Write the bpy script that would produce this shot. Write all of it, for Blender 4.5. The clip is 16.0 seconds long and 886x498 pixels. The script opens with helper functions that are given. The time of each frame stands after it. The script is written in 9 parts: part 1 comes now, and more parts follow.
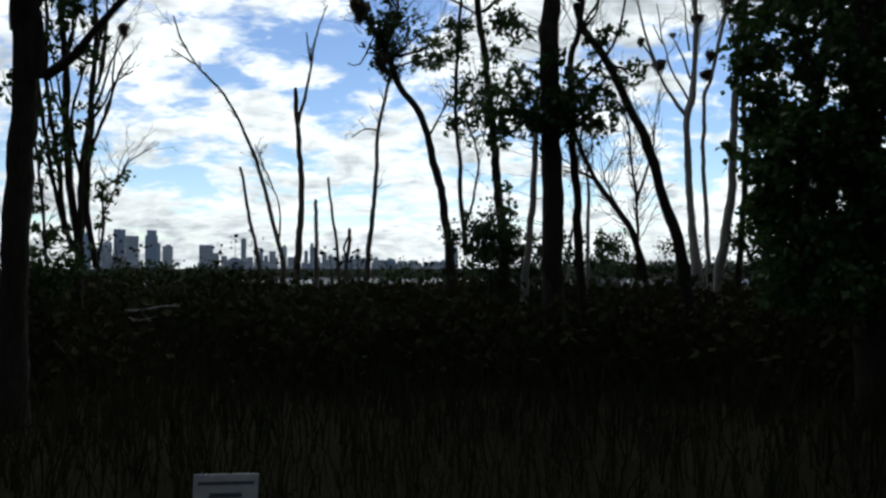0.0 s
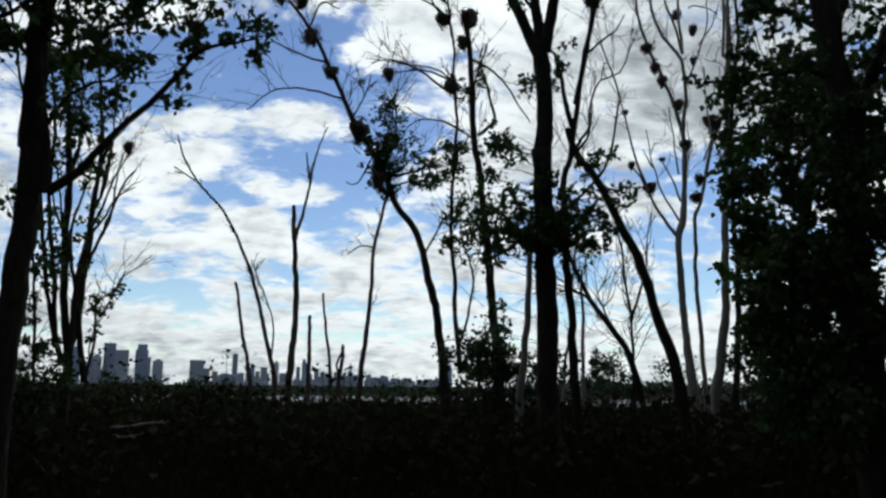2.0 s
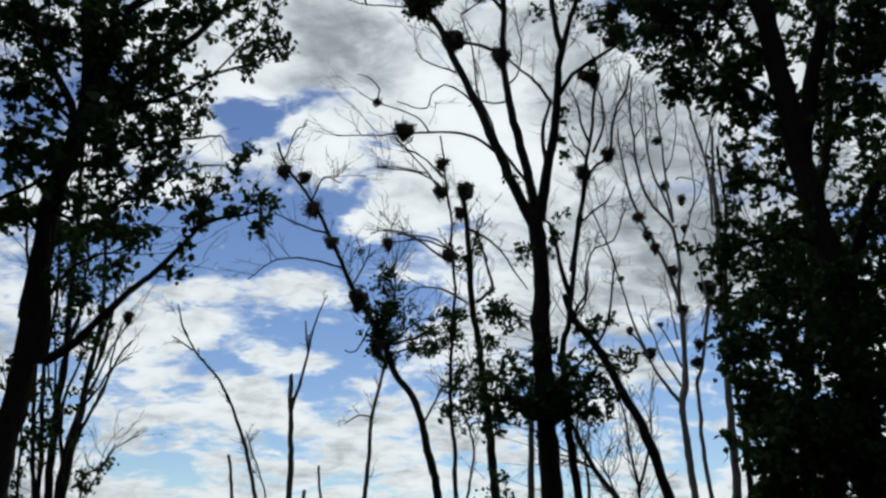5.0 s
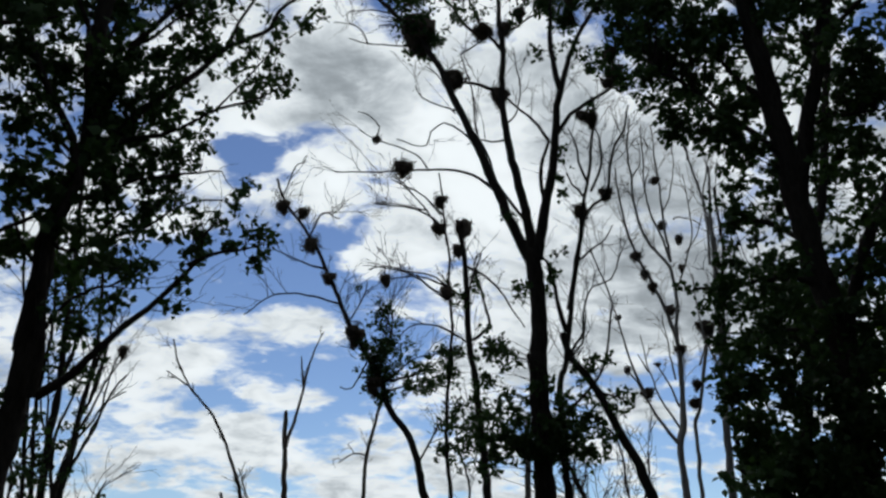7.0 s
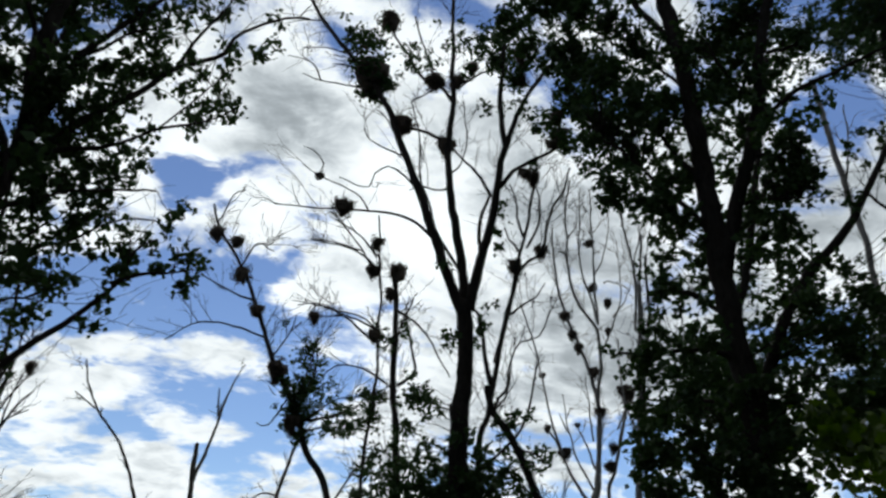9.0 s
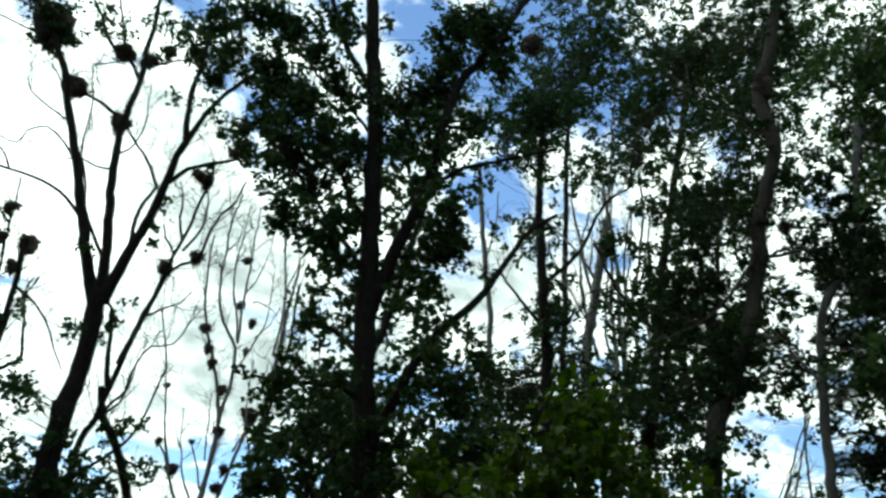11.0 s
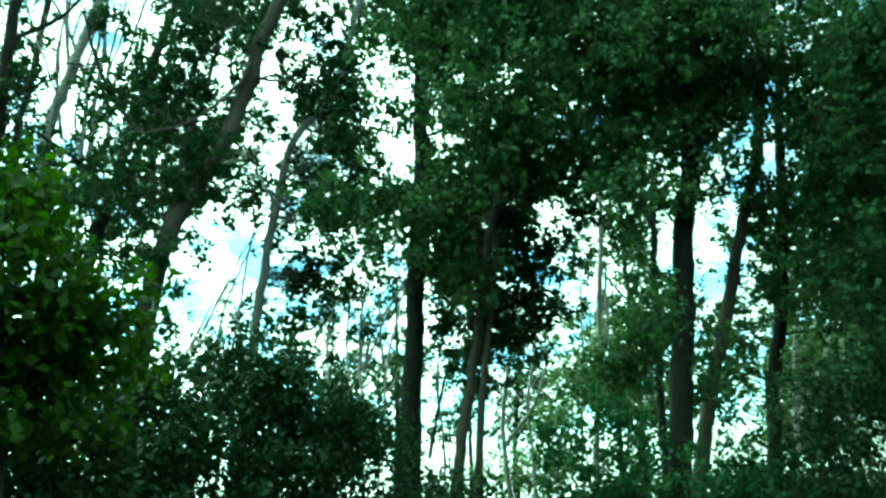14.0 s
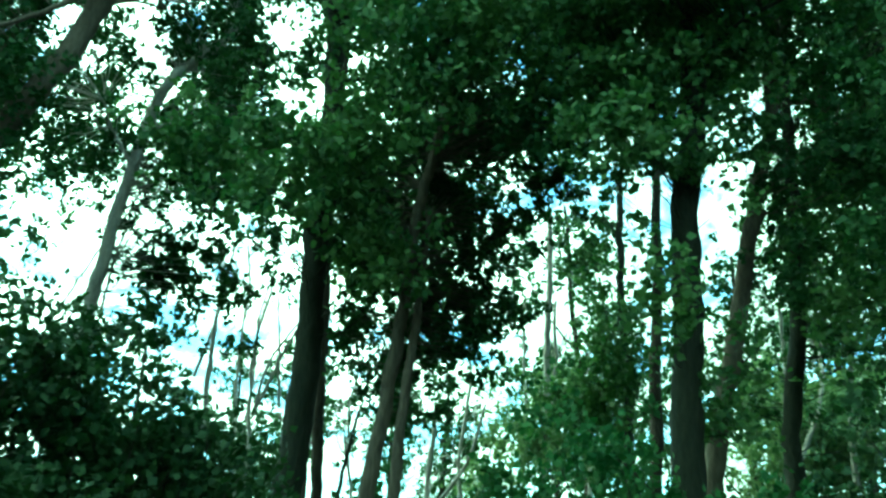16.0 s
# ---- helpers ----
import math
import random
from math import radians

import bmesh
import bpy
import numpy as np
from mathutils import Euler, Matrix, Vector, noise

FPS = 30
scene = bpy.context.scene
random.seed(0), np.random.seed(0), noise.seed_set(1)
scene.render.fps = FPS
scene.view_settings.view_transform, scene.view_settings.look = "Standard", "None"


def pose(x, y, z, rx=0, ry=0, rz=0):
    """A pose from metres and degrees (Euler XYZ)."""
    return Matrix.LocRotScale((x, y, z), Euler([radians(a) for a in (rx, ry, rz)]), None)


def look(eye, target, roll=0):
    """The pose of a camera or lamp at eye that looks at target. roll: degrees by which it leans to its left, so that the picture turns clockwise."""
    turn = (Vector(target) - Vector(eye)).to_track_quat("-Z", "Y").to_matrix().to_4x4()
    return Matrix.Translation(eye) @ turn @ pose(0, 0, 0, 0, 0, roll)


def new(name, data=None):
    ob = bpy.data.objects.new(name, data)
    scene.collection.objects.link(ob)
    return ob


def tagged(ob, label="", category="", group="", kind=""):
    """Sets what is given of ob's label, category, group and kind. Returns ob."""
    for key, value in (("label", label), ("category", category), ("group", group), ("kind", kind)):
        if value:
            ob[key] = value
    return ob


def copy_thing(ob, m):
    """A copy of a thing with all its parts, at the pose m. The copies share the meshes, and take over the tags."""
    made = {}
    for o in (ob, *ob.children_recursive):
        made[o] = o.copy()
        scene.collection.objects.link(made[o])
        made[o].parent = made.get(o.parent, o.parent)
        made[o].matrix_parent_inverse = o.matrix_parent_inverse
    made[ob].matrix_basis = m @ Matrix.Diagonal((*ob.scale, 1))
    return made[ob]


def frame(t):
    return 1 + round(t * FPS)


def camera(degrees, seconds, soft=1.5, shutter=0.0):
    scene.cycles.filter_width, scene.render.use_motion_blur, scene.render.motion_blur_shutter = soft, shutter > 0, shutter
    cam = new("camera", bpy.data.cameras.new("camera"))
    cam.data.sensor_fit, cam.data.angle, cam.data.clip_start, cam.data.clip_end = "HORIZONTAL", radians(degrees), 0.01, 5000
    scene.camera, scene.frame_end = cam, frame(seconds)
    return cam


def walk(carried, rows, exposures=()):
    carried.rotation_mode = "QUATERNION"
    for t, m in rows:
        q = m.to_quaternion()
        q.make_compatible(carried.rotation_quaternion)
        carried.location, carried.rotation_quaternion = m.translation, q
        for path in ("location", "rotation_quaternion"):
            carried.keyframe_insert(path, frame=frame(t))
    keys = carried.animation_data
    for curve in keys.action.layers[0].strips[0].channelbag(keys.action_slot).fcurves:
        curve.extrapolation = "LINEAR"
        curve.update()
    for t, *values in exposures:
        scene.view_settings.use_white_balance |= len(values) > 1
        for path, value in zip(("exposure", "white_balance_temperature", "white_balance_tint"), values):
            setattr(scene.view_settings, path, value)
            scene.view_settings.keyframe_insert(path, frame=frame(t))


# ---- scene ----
# ---- camera: seconds, heading (clockwise from +y), pitch, lean, metres stepped forward ----
PATH = (
    (0.0, 0.00, 1.39, -0.00, 0.00),
    (0.5, 0.23, 4.34, 0.19, 0.00),
    (1.0, 0.30, 6.50, 0.32, 0.00),
    (1.5, 0.32, 8.21, 0.26, 0.00),
    (2.0, 0.35, 9.86, 0.62, 0.00),
    (2.5, 0.28, 13.08, 0.13, 0.00),
    (3.0, 0.13, 15.52, -0.37, 0.00),
    (3.5, 0.20, 17.55, -0.79, 0.00),
    (4.0, 0.25, 18.77, -0.79, 0.00),
    (4.5, 0.36, 20.35, -0.29, 0.00),
    (5.0, 0.37, 21.92, 0.12, 0.00),
    (5.2, 0.38, 22.54, 0.45, 0.00),
    (7.5, 0.53, 25.52, 0.66, 0.00),
    (8.0, 0.57, 26.74, 0.52, 0.00),
    (8.2, 0.57, 26.86, 1.35, 0.00),
    (10.3, 23.82, 31.07, 5.50, 0.00),
    (10.5, 27.41, 31.07, 5.38, 0.00),
    (11.0, 33.27, 31.27, 3.45, 0.00),
    (11.5, 40.27, 30.89, 2.44, 0.00),
    (12.0, 48.75, 30.95, 1.45, 0.00),
    (12.5, 57.30, 28.95, 1.23, 0.00),
    (13.0, 64.67, 24.06, 1.23, 0.00),
    (13.5, 70.82, 20.53, -0.02, 0.00),
    (14.0, 73.78, 18.02, -0.41, 0.00),
    (14.5, 74.51, 17.74, -0.28, 0.00),
    (15.0, 75.87, 17.98, -0.00, 0.43),
    (15.5, 77.95, 19.53, -0.47, 2.34),
    (16.0, 79.18, 23.44, -0.08, 3.96),
)
EYE_HEIGHT = 1.6
STEP_HEADING = radians(77.38)


def heading_vector(azimuth, elevation=0.0):
    a, e = radians(azimuth), radians(elevation)
    return Vector((math.sin(a) * math.cos(e), math.cos(a) * math.cos(e), math.sin(e)))


cam = camera(58.5, 16.0, soft=2.55, shutter=0.26)
rows = []
for seconds, azimuth, pitch, lean, forward in PATH:
    eye = Vector((math.sin(STEP_HEADING) * forward, math.cos(STEP_HEADING) * forward, EYE_HEIGHT))
    rows.append((seconds, look(eye, eye + heading_vector(azimuth, pitch), lean)))
walk(cam, rows, exposures=(
    (0.0, 0.06, 6350, 3), (2.0, -0.16, 6350, 3), (3.5, -0.3, 6320, 4), (5.0, -0.34, 6280, 4), (8.2, -0.26, 6280, 4),
    (10.3, 0.5, 6500, -4), (11.5, 1.05, 6400, -26), (12.5, 1.45, 6200, -52),
    (13.2, 2.08, 6400, -57), (13.9, 2.66, 5900, -67), (14.5, 2.88, 5700, -72), (16.0, 2.88, 5700, -72)))

# ---- sky and sun ----
SUN_AZIMUTH, SUN_ELEVATION = 10.0, 44.0
world = bpy.data.worlds.new("sky")
scene.world = world
world.use_nodes = True
wn, wl = world.node_tree.nodes, world.node_tree.links
wn.clear()


def wnode(kind, **inputs):
    n = wn.new(kind)
    for k, v in inputs.items():
        n.inputs[k].default_value = v
    return n


def wmath(op, a, b=None, clamp=False):
    n = wn.new("ShaderNodeMath")
    n.operation, n.use_clamp = op, clamp
    for i, v in enumerate((a, b)):
        if v is None:
            continue
        if isinstance(v, (int, float)):
            n.inputs[i].default_value = v
        else:
            wl.new(v, n.inputs[i])
    return n.outputs[0]


def smooth_range(value, lo, hi, out_lo=0.0, out_hi=1.0):
    n = wn.new("ShaderNodeMapRange")
    n.interpolation_type = "SMOOTHSTEP"
    for i, v in ((1, lo), (2, hi), (3, out_lo), (4, out_hi)):
        n.inputs[i].default_value = v
    wl.new(value, n.inputs[0])
    return n.outputs[0]


coords = wn.new("ShaderNodeTexCoord")
split = wn.new("ShaderNodeSeparateXYZ")
wl.new(coords.outputs["Generated"], split.inputs[0])
height = wmath("ADD", wmath("MAXIMUM", split.outputs[2], 0.0), 0.3)
plane = wn.new("ShaderNodeCombineXYZ")
wl.new(wmath("DIVIDE", split.outputs[0], height), plane.inputs[0])
wl.new(wmath("DIVIDE", split.outputs[1], height), plane.inputs[1])


def cloud_noise(scale, detail, rough, shift, distort=0.0):
    m = wn.new("ShaderNodeMapping")
    m.inputs["Location"].default_value = shift
    m.inputs["Scale"].default_value = (1.0, 1.25, 1.0)
    wl.new(plane.outputs[0], m.inputs[0])
    n = wn.new("ShaderNodeTexNoise")
    for k, v in (("Scale", scale), ("Detail", detail), ("Roughness", rough), ("Distortion", distort)):
        n.inputs[k].default_value = v
    wl.new(m.outputs[0], n.inputs["Vector"])
    return n.outputs["Fac"]


# openings and banks in the cloud cover: azimuth, elevation, reach, cover gained or lost
OPENINGS = (
    (-16.1, 20.7, 0.17, -0.12),
    (-15.9, 30.2, 0.06, -0.12),
    (-9.4, 21.7, 0.07, -0.08),
    (-19.2, 22.7, 0.10, -0.06),
    (-7.3, 15.3, 0.06, -0.10),
    (-12.7, 15.6, 0.06, -0.05),
    (-16.0, 13.3, 0.08, -0.05),
    (-7.5, 11.1, 0.05, -0.08),
    (-12.8, 7.7, 0.06, -0.05),
    (19.1, 7.2, 0.06, -0.12),
    (-2.3, 15.4, 0.05, -0.06),
    (37.7, 35.6, 0.07, -0.16),
    (30.8, 47.3, 0.08, -0.12),
    (55.3, 18.5, 0.08, -0.10),
    (42.1, 44.5, 0.11, -0.14),
    (69.1, 37.7, 0.08, -0.06),
    (58.8, 18.0, 0.21, -0.02),
    (68.9, 16.4, 0.20, -0.03),
    (-3.8, 27.5, 0.08, -0.09),
    (0.8, 36.1, 0.06, -0.08),
    (4.9, 40.0, 0.05, -0.07),
    (-0.4, 18.6, 0.07, -0.07),
    (-7.7, 24.8, 0.06, -0.07),
    (-11.1, 31.9, 0.04, -0.05),
    (-15.8, 29.5, 0.05, -0.10),
    (-12.5, 31.8, 0.03, -0.06),
    (-5.8, 27.9, 0.05, -0.07),
    (-2.8, 37.1, 0.03, -0.07),
    (5.9, 34.3, 0.04, -0.07),
    (-7.9, 24.6, 0.04, -0.07),
    (-3.6, 29.6, 0.04, -0.06),
    (-16.3, 22.7, 0.08, -0.05),
    (-16.8, 19.9, 0.08, -0.06),
    (-13.7, 18.1, 0.04, -0.05),
    (-14.7, 16.1, 0.03, -0.06),
    (-13.3, 13.4, 0.05, -0.06),
    (-7.8, 9.7, 0.04, -0.07),
    (-11.6, 7.7, 0.04, -0.06),
    (-6.5, 15.3, 0.04, -0.06),
    (0.2, 17.9, 0.06, -0.07),
    (1.9, 20.3, 0.04, -0.04),
    (17.9, 9.4, 0.06, -0.10),
    (62.0, 17.0, 0.10, -0.04),
    (66.0, 13.0, 0.08, -0.04),
    (58.0, 13.0, 0.08, -0.05),
    (73.0, 14.0, 0.07, -0.05),
    (79.0, 17.0, 0.06, -0.06),
    (84.0, 16.0, 0.07, -0.07),
    (90.0, 15.0, 0.07, -0.06),
    (55.0, 33.0, 0.05, -0.06),
    (50.0, 25.0, 0.05, -0.05),
)
BANKS = (
    (-18.6, 18.3, 0.07, 0.10),
    (-10.0, 18.6, 0.07, 0.10),
    (-12.1, 14.0, 0.04, 0.08),
    (-19.4, 15.5, 0.07, 0.08),
    (-14.8, 9.5, 0.12, 0.06),
    (-3.8, 9.1, 0.09, 0.08),
    (-9.9, 28.1, 0.08, 0.07),
    (-2.5, 25.2, 0.08, 0.05),
    (3.4, 28.5, 0.07, 0.12),
    (-10.6, 35.9, 0.23, 0.08),
    (16.1, 20.9, 0.23, 0.10),
    (8.0, 27.6, 0.34, 0.10),
    (50.3, 28.4, 0.27, 0.08),
    (70.9, 23.4, 0.38, 0.06),
    (95.8, 18.1, 0.38, 0.05),
    (57.1, 18.9, 0.27, 0.04),
    (84.6, 29.1, 0.18, 0.06),
    (65.2, 37.1, 0.18, 0.05),
    (-10.3, 37.8, 0.09, 0.16),
    (-14.4, 36.2, 0.06, 0.12),
    (-5.8, 37.0, 0.05, 0.06),
    (-11.3, 28.8, 0.03, 0.06),
    (-18.0, 29.2, 0.03, 0.06),
    (-18.2, 18.1, 0.04, 0.06),
    (-10.0, 18.6, 0.05, 0.06),
    (-19.4, 15.5, 0.06, 0.07),
    (-10.7, 16.1, 0.06, 0.06),
    (-13.3, 13.9, 0.02, 0.04),
    (-18.8, 11.5, 0.09, 0.06),
    (-8.7, 11.3, 0.04, 0.05),
)
# thick grey and thin bright stretches of the clouds: azimuth, elevation, reach, thickness gained or lost
THICKNESS = (
    (19.9, 23.3, 0.29, 0.09),
    (12.9, 16.0, 0.14, 0.06),
    (-10.1, 35.9, 0.12, 0.10),
    (4.5, 28.0, 0.07, -0.09),
    (-9.9, 30.0, 0.08, -0.10),
    (-18.2, 11.6, 0.14, -0.10),
    (21.1, 22.3, 0.15, 0.14),
    (37.7, 29.9, 0.15, 0.14),
    (-1.0, 29.1, 0.18, -0.10),
    (-9.5, 35.2, 0.09, 0.12),
    (-4.7, 35.1, 0.07, 0.10),
    (-13.6, 37.1, 0.06, -0.05),
    (2.9, 28.5, 0.03, -0.12),
    (2.5, 26.4, 0.04, -0.08),
    (14.9, 30.1, 0.10, 0.08),
    (16.4, 19.6, 0.09, 0.10),
    (14.6, 14.2, 0.07, 0.08),
    (13.2, 21.9, 0.04, -0.08),
    (15.2, 16.6, 0.04, -0.06),
    (-0.6, 11.8, 0.06, 0.04),
    (9.1, 9.0, 0.09, 0.06),
    (-18.7, 1.4, 0.14, 0.02),
    (-17.1, 8.3, 0.09, 0.02),
    (-0.7, 11.0, 0.06, 0.03),
    (-3.1, 5.3, 0.06, 0.02),
)


ragged = wmath("MULTIPLY", wmath("SUBTRACT", cloud_noise(9.0, 6.0, 0.6, (5.1, 0.7, 0.0), 0.6), 0.5), 0.11)


def patch_distance(azimuth, elevation):
    """Distance from a heading on the sky; patches low down are drawn out sideways."""
    away, drawn, size = (wn.new("ShaderNodeVectorMath") for _ in range(3))
    away.operation, drawn.operation, size.operation = "SUBTRACT", "MULTIPLY", "LENGTH"
    wl.new(coords.outputs["Generated"], away.inputs[0])
    away.inputs[1].default_value = heading_vector(azimuth, elevation)
    wl.new(away.outputs[0], drawn.inputs[0])
    drawn.inputs[1].default_value = (0.62, 0.62, 1.9) if elevation < 23 else (0.9, 0.9, 1.15)
    wl.new(drawn.outputs[0], size.inputs[0])
    return wmath("ADD", size.outputs["Value"], ragged)


cover = wmath("ADD", wmath("MULTIPLY", cloud_noise(3.6, 9.0, 0.56, (3.1, 1.7, 0.0), 0.3), 0.69),
              wmath("MULTIPLY", cloud_noise(12.0, 7.0, 0.6, (8.3, 2.2, 0.0), 0.5), 0.31))
for azimuth, elevation, reach, gain in OPENINGS + BANKS:
    cover = wmath("ADD", cover, smooth_range(patch_distance(azimuth, elevation), 0.0, reach, gain, 0.0))
cover = wmath("ADD", cover, smooth_range(split.outputs[2], 0.0, 0.11, 0.12, 0.0))
cloudiness = smooth_range(cover, 0.432, 0.552)
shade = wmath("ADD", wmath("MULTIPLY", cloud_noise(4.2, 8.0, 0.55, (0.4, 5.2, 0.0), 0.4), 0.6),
              wmath("MULTIPLY", cover, 0.4))
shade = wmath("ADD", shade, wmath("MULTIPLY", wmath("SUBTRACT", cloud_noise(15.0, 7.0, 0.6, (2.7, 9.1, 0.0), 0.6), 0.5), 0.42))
for azimuth, elevation, reach, gain in THICKNESS:
    shade = wmath("ADD", shade, smooth_range(patch_distance(azimuth, elevation), 0.0, reach, gain, 0.0))
# clouds glow towards the sun and turn duller away from it
toward = wn.new("ShaderNodeVectorMath")
toward.operation = "DOT_PRODUCT"
wl.new(coords.outputs["Generated"], toward.inputs[0])
toward.inputs[1].default_value = heading_vector(SUN_AZIMUTH, SUN_ELEVATION)
cloud_value = wmath("MULTIPLY", smooth_range(shade, 0.40, 0.82, 1.16, 0.40), smooth_range(toward.outputs["Value"], -0.1, 0.92, 0.2, 1.0))
cloud_colour = wn.new("ShaderNodeCombineColor")
wl.new(wmath("MULTIPLY", cloud_value, smooth_range(shade, 0.45, 0.8, 1.0, 0.95)), cloud_colour.inputs[0])
wl.new(wmath("MULTIPLY", cloud_value, 1.01), cloud_colour.inputs[1])
wl.new(wmath("MULTIPLY", cloud_value, smooth_range(shade, 0.45, 0.8, 1.04, 1.10)), cloud_colour.inputs[2])
sky = wn.new("ShaderNodeTexSky")
sky.sky_type, sky.sun_disc = "NISHITA", False
sky.air_density, sky.dust_density, sky.ozone_density = 1.0, 0.0, 3.0
sky.sun_elevation, sky.sun_rotation = radians(SUN_ELEVATION), radians(SUN_AZIMUTH)
sky_back, cloud_back, blend = wn.new("ShaderNodeBackground"), wn.new("ShaderNodeBackground"), wn.new("ShaderNodeMixShader")
deep = wnode("ShaderNodeHueSaturation", Saturation=1.02, Hue=0.512, Value=1.06)
wl.new(sky.outputs[0], deep.inputs["Color"])
wl.new(deep.outputs[0], sky_back.inputs[0])
sky_back.inputs[1].default_value = 0.1
wl.new(cloud_colour.outputs[0], cloud_back.inputs[0])
cloud_back.inputs[1].default_value = 1.0
wl.new(cloudiness, blend.inputs[0])
wl.new(sky_back.outputs[0], blend.inputs[1])
wl.new(cloud_back.outputs[0], blend.inputs[2])
world_out = wn.new("ShaderNodeOutputWorld")
wl.new(blend.outputs[0], world_out.inputs[0])

sun = new("sun", bpy.data.lights.new("sun", "SUN"))
sun.data.energy, sun.data.angle, sun.data.color = 0.6, radians(12), (1.0, 0.95, 0.86)
sun.matrix_world = look(heading_vector(SUN_AZIMUTH, SUN_ELEVATION) * 50, (0, 0, 0))


# ---- materials ----
def material(name, low, high, scale, rough=0.85, bump=0.4, fine=0.0, metallic=0.0, stretch=(1, 1, 1), translucent=None, island=False, spec=0.3):
    """Noise-mixed colours at two scales with relief."""
    m = bpy.data.materials.new(name)
    m.use_nodes = True
    n, l = m.node_tree.nodes, m.node_tree.links
    shader = n["Principled BSDF"]
    shader.inputs["Roughness"].default_value, shader.inputs["Metallic"].default_value = rough, metallic
    shader.inputs["Specular IOR Level"].default_value = spec
    where, place = n.new("ShaderNodeTexCoord"), n.new("ShaderNodeMapping")
    place.inputs["Scale"].default_value = stretch
    l.new(where.outputs["Object"], place.inputs[0])
    broad, small = n.new("ShaderNodeTexNoise"), n.new("ShaderNodeTexNoise")
    for tex, s in ((broad, scale), (small, fine or scale * 9)):
        tex.inputs["Scale"].default_value, tex.inputs["Detail"].default_value = s, 5
        l.new(place.outputs[0], tex.inputs["Vector"])
    total = n.new("ShaderNodeMath")
    total.operation = "ADD"
    if island:
        stretchy = n.new("ShaderNodeMapRange")
        stretchy.inputs[1].default_value, stretchy.inputs[2].default_value = 0.32, 0.68
        l.new(broad.outputs["Fac"], stretchy.inputs[0])
        l.new(stretchy.outputs[0], total.inputs[0])
    else:
        l.new(broad.outputs["Fac"], total.inputs[0])
    if island:
        geo = n.new("ShaderNodeNewGeometry")
        l.new(geo.outputs["Random Per Island"], total.inputs[1])
    else:
        l.new(small.outputs["Fac"], total.inputs[1])
    ramp = n.new("ShaderNodeValToRGB")
    ramp.color_ramp.elements[0].position, ramp.color_ramp.elements[1].position = (0.1, 0.9) if island else (0.3, 0.7)
    ramp.color_ramp.elements[0].color, ramp.color_ramp.elements[1].color = (*low, 1), (*high, 1)
    half = n.new("ShaderNodeMath")
    half.operation, half.inputs[1].default_value = "MULTIPLY", 0.5
    l.new(total.outputs[0], half.inputs[0])
    l.new(half.outputs[0], ramp.inputs[0])
    l.new(ramp.outputs[0], shader.inputs["Base Color"])
    if bump:
        relief = n.new("ShaderNodeBump")
        relief.inputs["Strength"].default_value, relief.inputs["Distance"].default_value = bump, 0.03
        l.new(small.outputs["Fac"], relief.inputs["Height"])
        l.new(relief.outputs[0], shader.inputs["Normal"])
    if translucent:
        thin, mix = n.new("ShaderNodeBsdfTranslucent"), n.new("ShaderNodeMixShader")
        tint = n.new("ShaderNodeMixRGB")
        tint.blend_type, tint.inputs[0].default_value, tint.inputs[2].default_value = "MULTIPLY", 1.0, (*translucent[1], 1)
        l.new(ramp.outputs[0], tint.inputs[1])
        l.new(tint.outputs[0], thin.inputs[0])
        mix.inputs[0].default_value = translucent[0]
        l.new(shader.outputs[0], mix.inputs[1])
        l.new(thin.outputs[0], mix.inputs[2])
        l.new(mix.outputs[0], n["Material Output"].inputs[0])
    return m


BARK = {
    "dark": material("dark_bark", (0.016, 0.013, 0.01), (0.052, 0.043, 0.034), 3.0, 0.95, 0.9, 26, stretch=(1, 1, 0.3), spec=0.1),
    "pale": material("pale_dead_wood", (0.14, 0.126, 0.108), (0.37, 0.338, 0.295), 4.0, 0.9, 0.6, 40, stretch=(1, 1, 0.25)),
}
BARK["maple"] = BARK["shrub"] = BARK["sunlit"] = BARK["fresh"] = BARK["dark"]
LEAF = {
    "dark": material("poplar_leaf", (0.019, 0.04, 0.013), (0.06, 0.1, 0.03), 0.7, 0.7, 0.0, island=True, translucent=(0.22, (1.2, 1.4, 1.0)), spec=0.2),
    "maple": material("maple_leaf", (0.023, 0.042, 0.0025), (0.085, 0.125, 0.006), 0.9, 0.5, 0.0, island=True, translucent=(0.36, (1.4, 1.8, 0.7))),
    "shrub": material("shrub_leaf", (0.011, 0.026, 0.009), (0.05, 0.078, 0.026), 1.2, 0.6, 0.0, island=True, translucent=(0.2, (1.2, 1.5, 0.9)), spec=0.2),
}
# sunlight and haze on the far shrubs are put into this paler leaf
LEAF["sunlit"] = material("sun_painted_shrub_leaf", (0.09, 0.13, 0.06), (0.22, 0.27, 0.13), 0.8, 0.55, 0.0, island=True, translucent=(0.35, (1.3, 1.4, 0.9)), spec=0.2)
LEAF["pale"] = LEAF["brown"] = LEAF["dark"]
BARK["brown"] = material("brown_bark", (0.045, 0.036, 0.027), (0.13, 0.108, 0.082), 3.0, 0.92, 0.8, 26, stretch=(1, 1, 0.3), spec=0.15)
LEAF["fresh"] = material("fresh_shrub_leaf", (0.03, 0.068, 0.022), (0.095, 0.16, 0.052), 0.8, 0.6, 0.0, island=True, translucent=(0.3, (1.2, 1.5, 0.9)), spec=0.2)
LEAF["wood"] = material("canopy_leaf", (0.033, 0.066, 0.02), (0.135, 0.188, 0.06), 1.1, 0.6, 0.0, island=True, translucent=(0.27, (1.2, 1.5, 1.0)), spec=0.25)
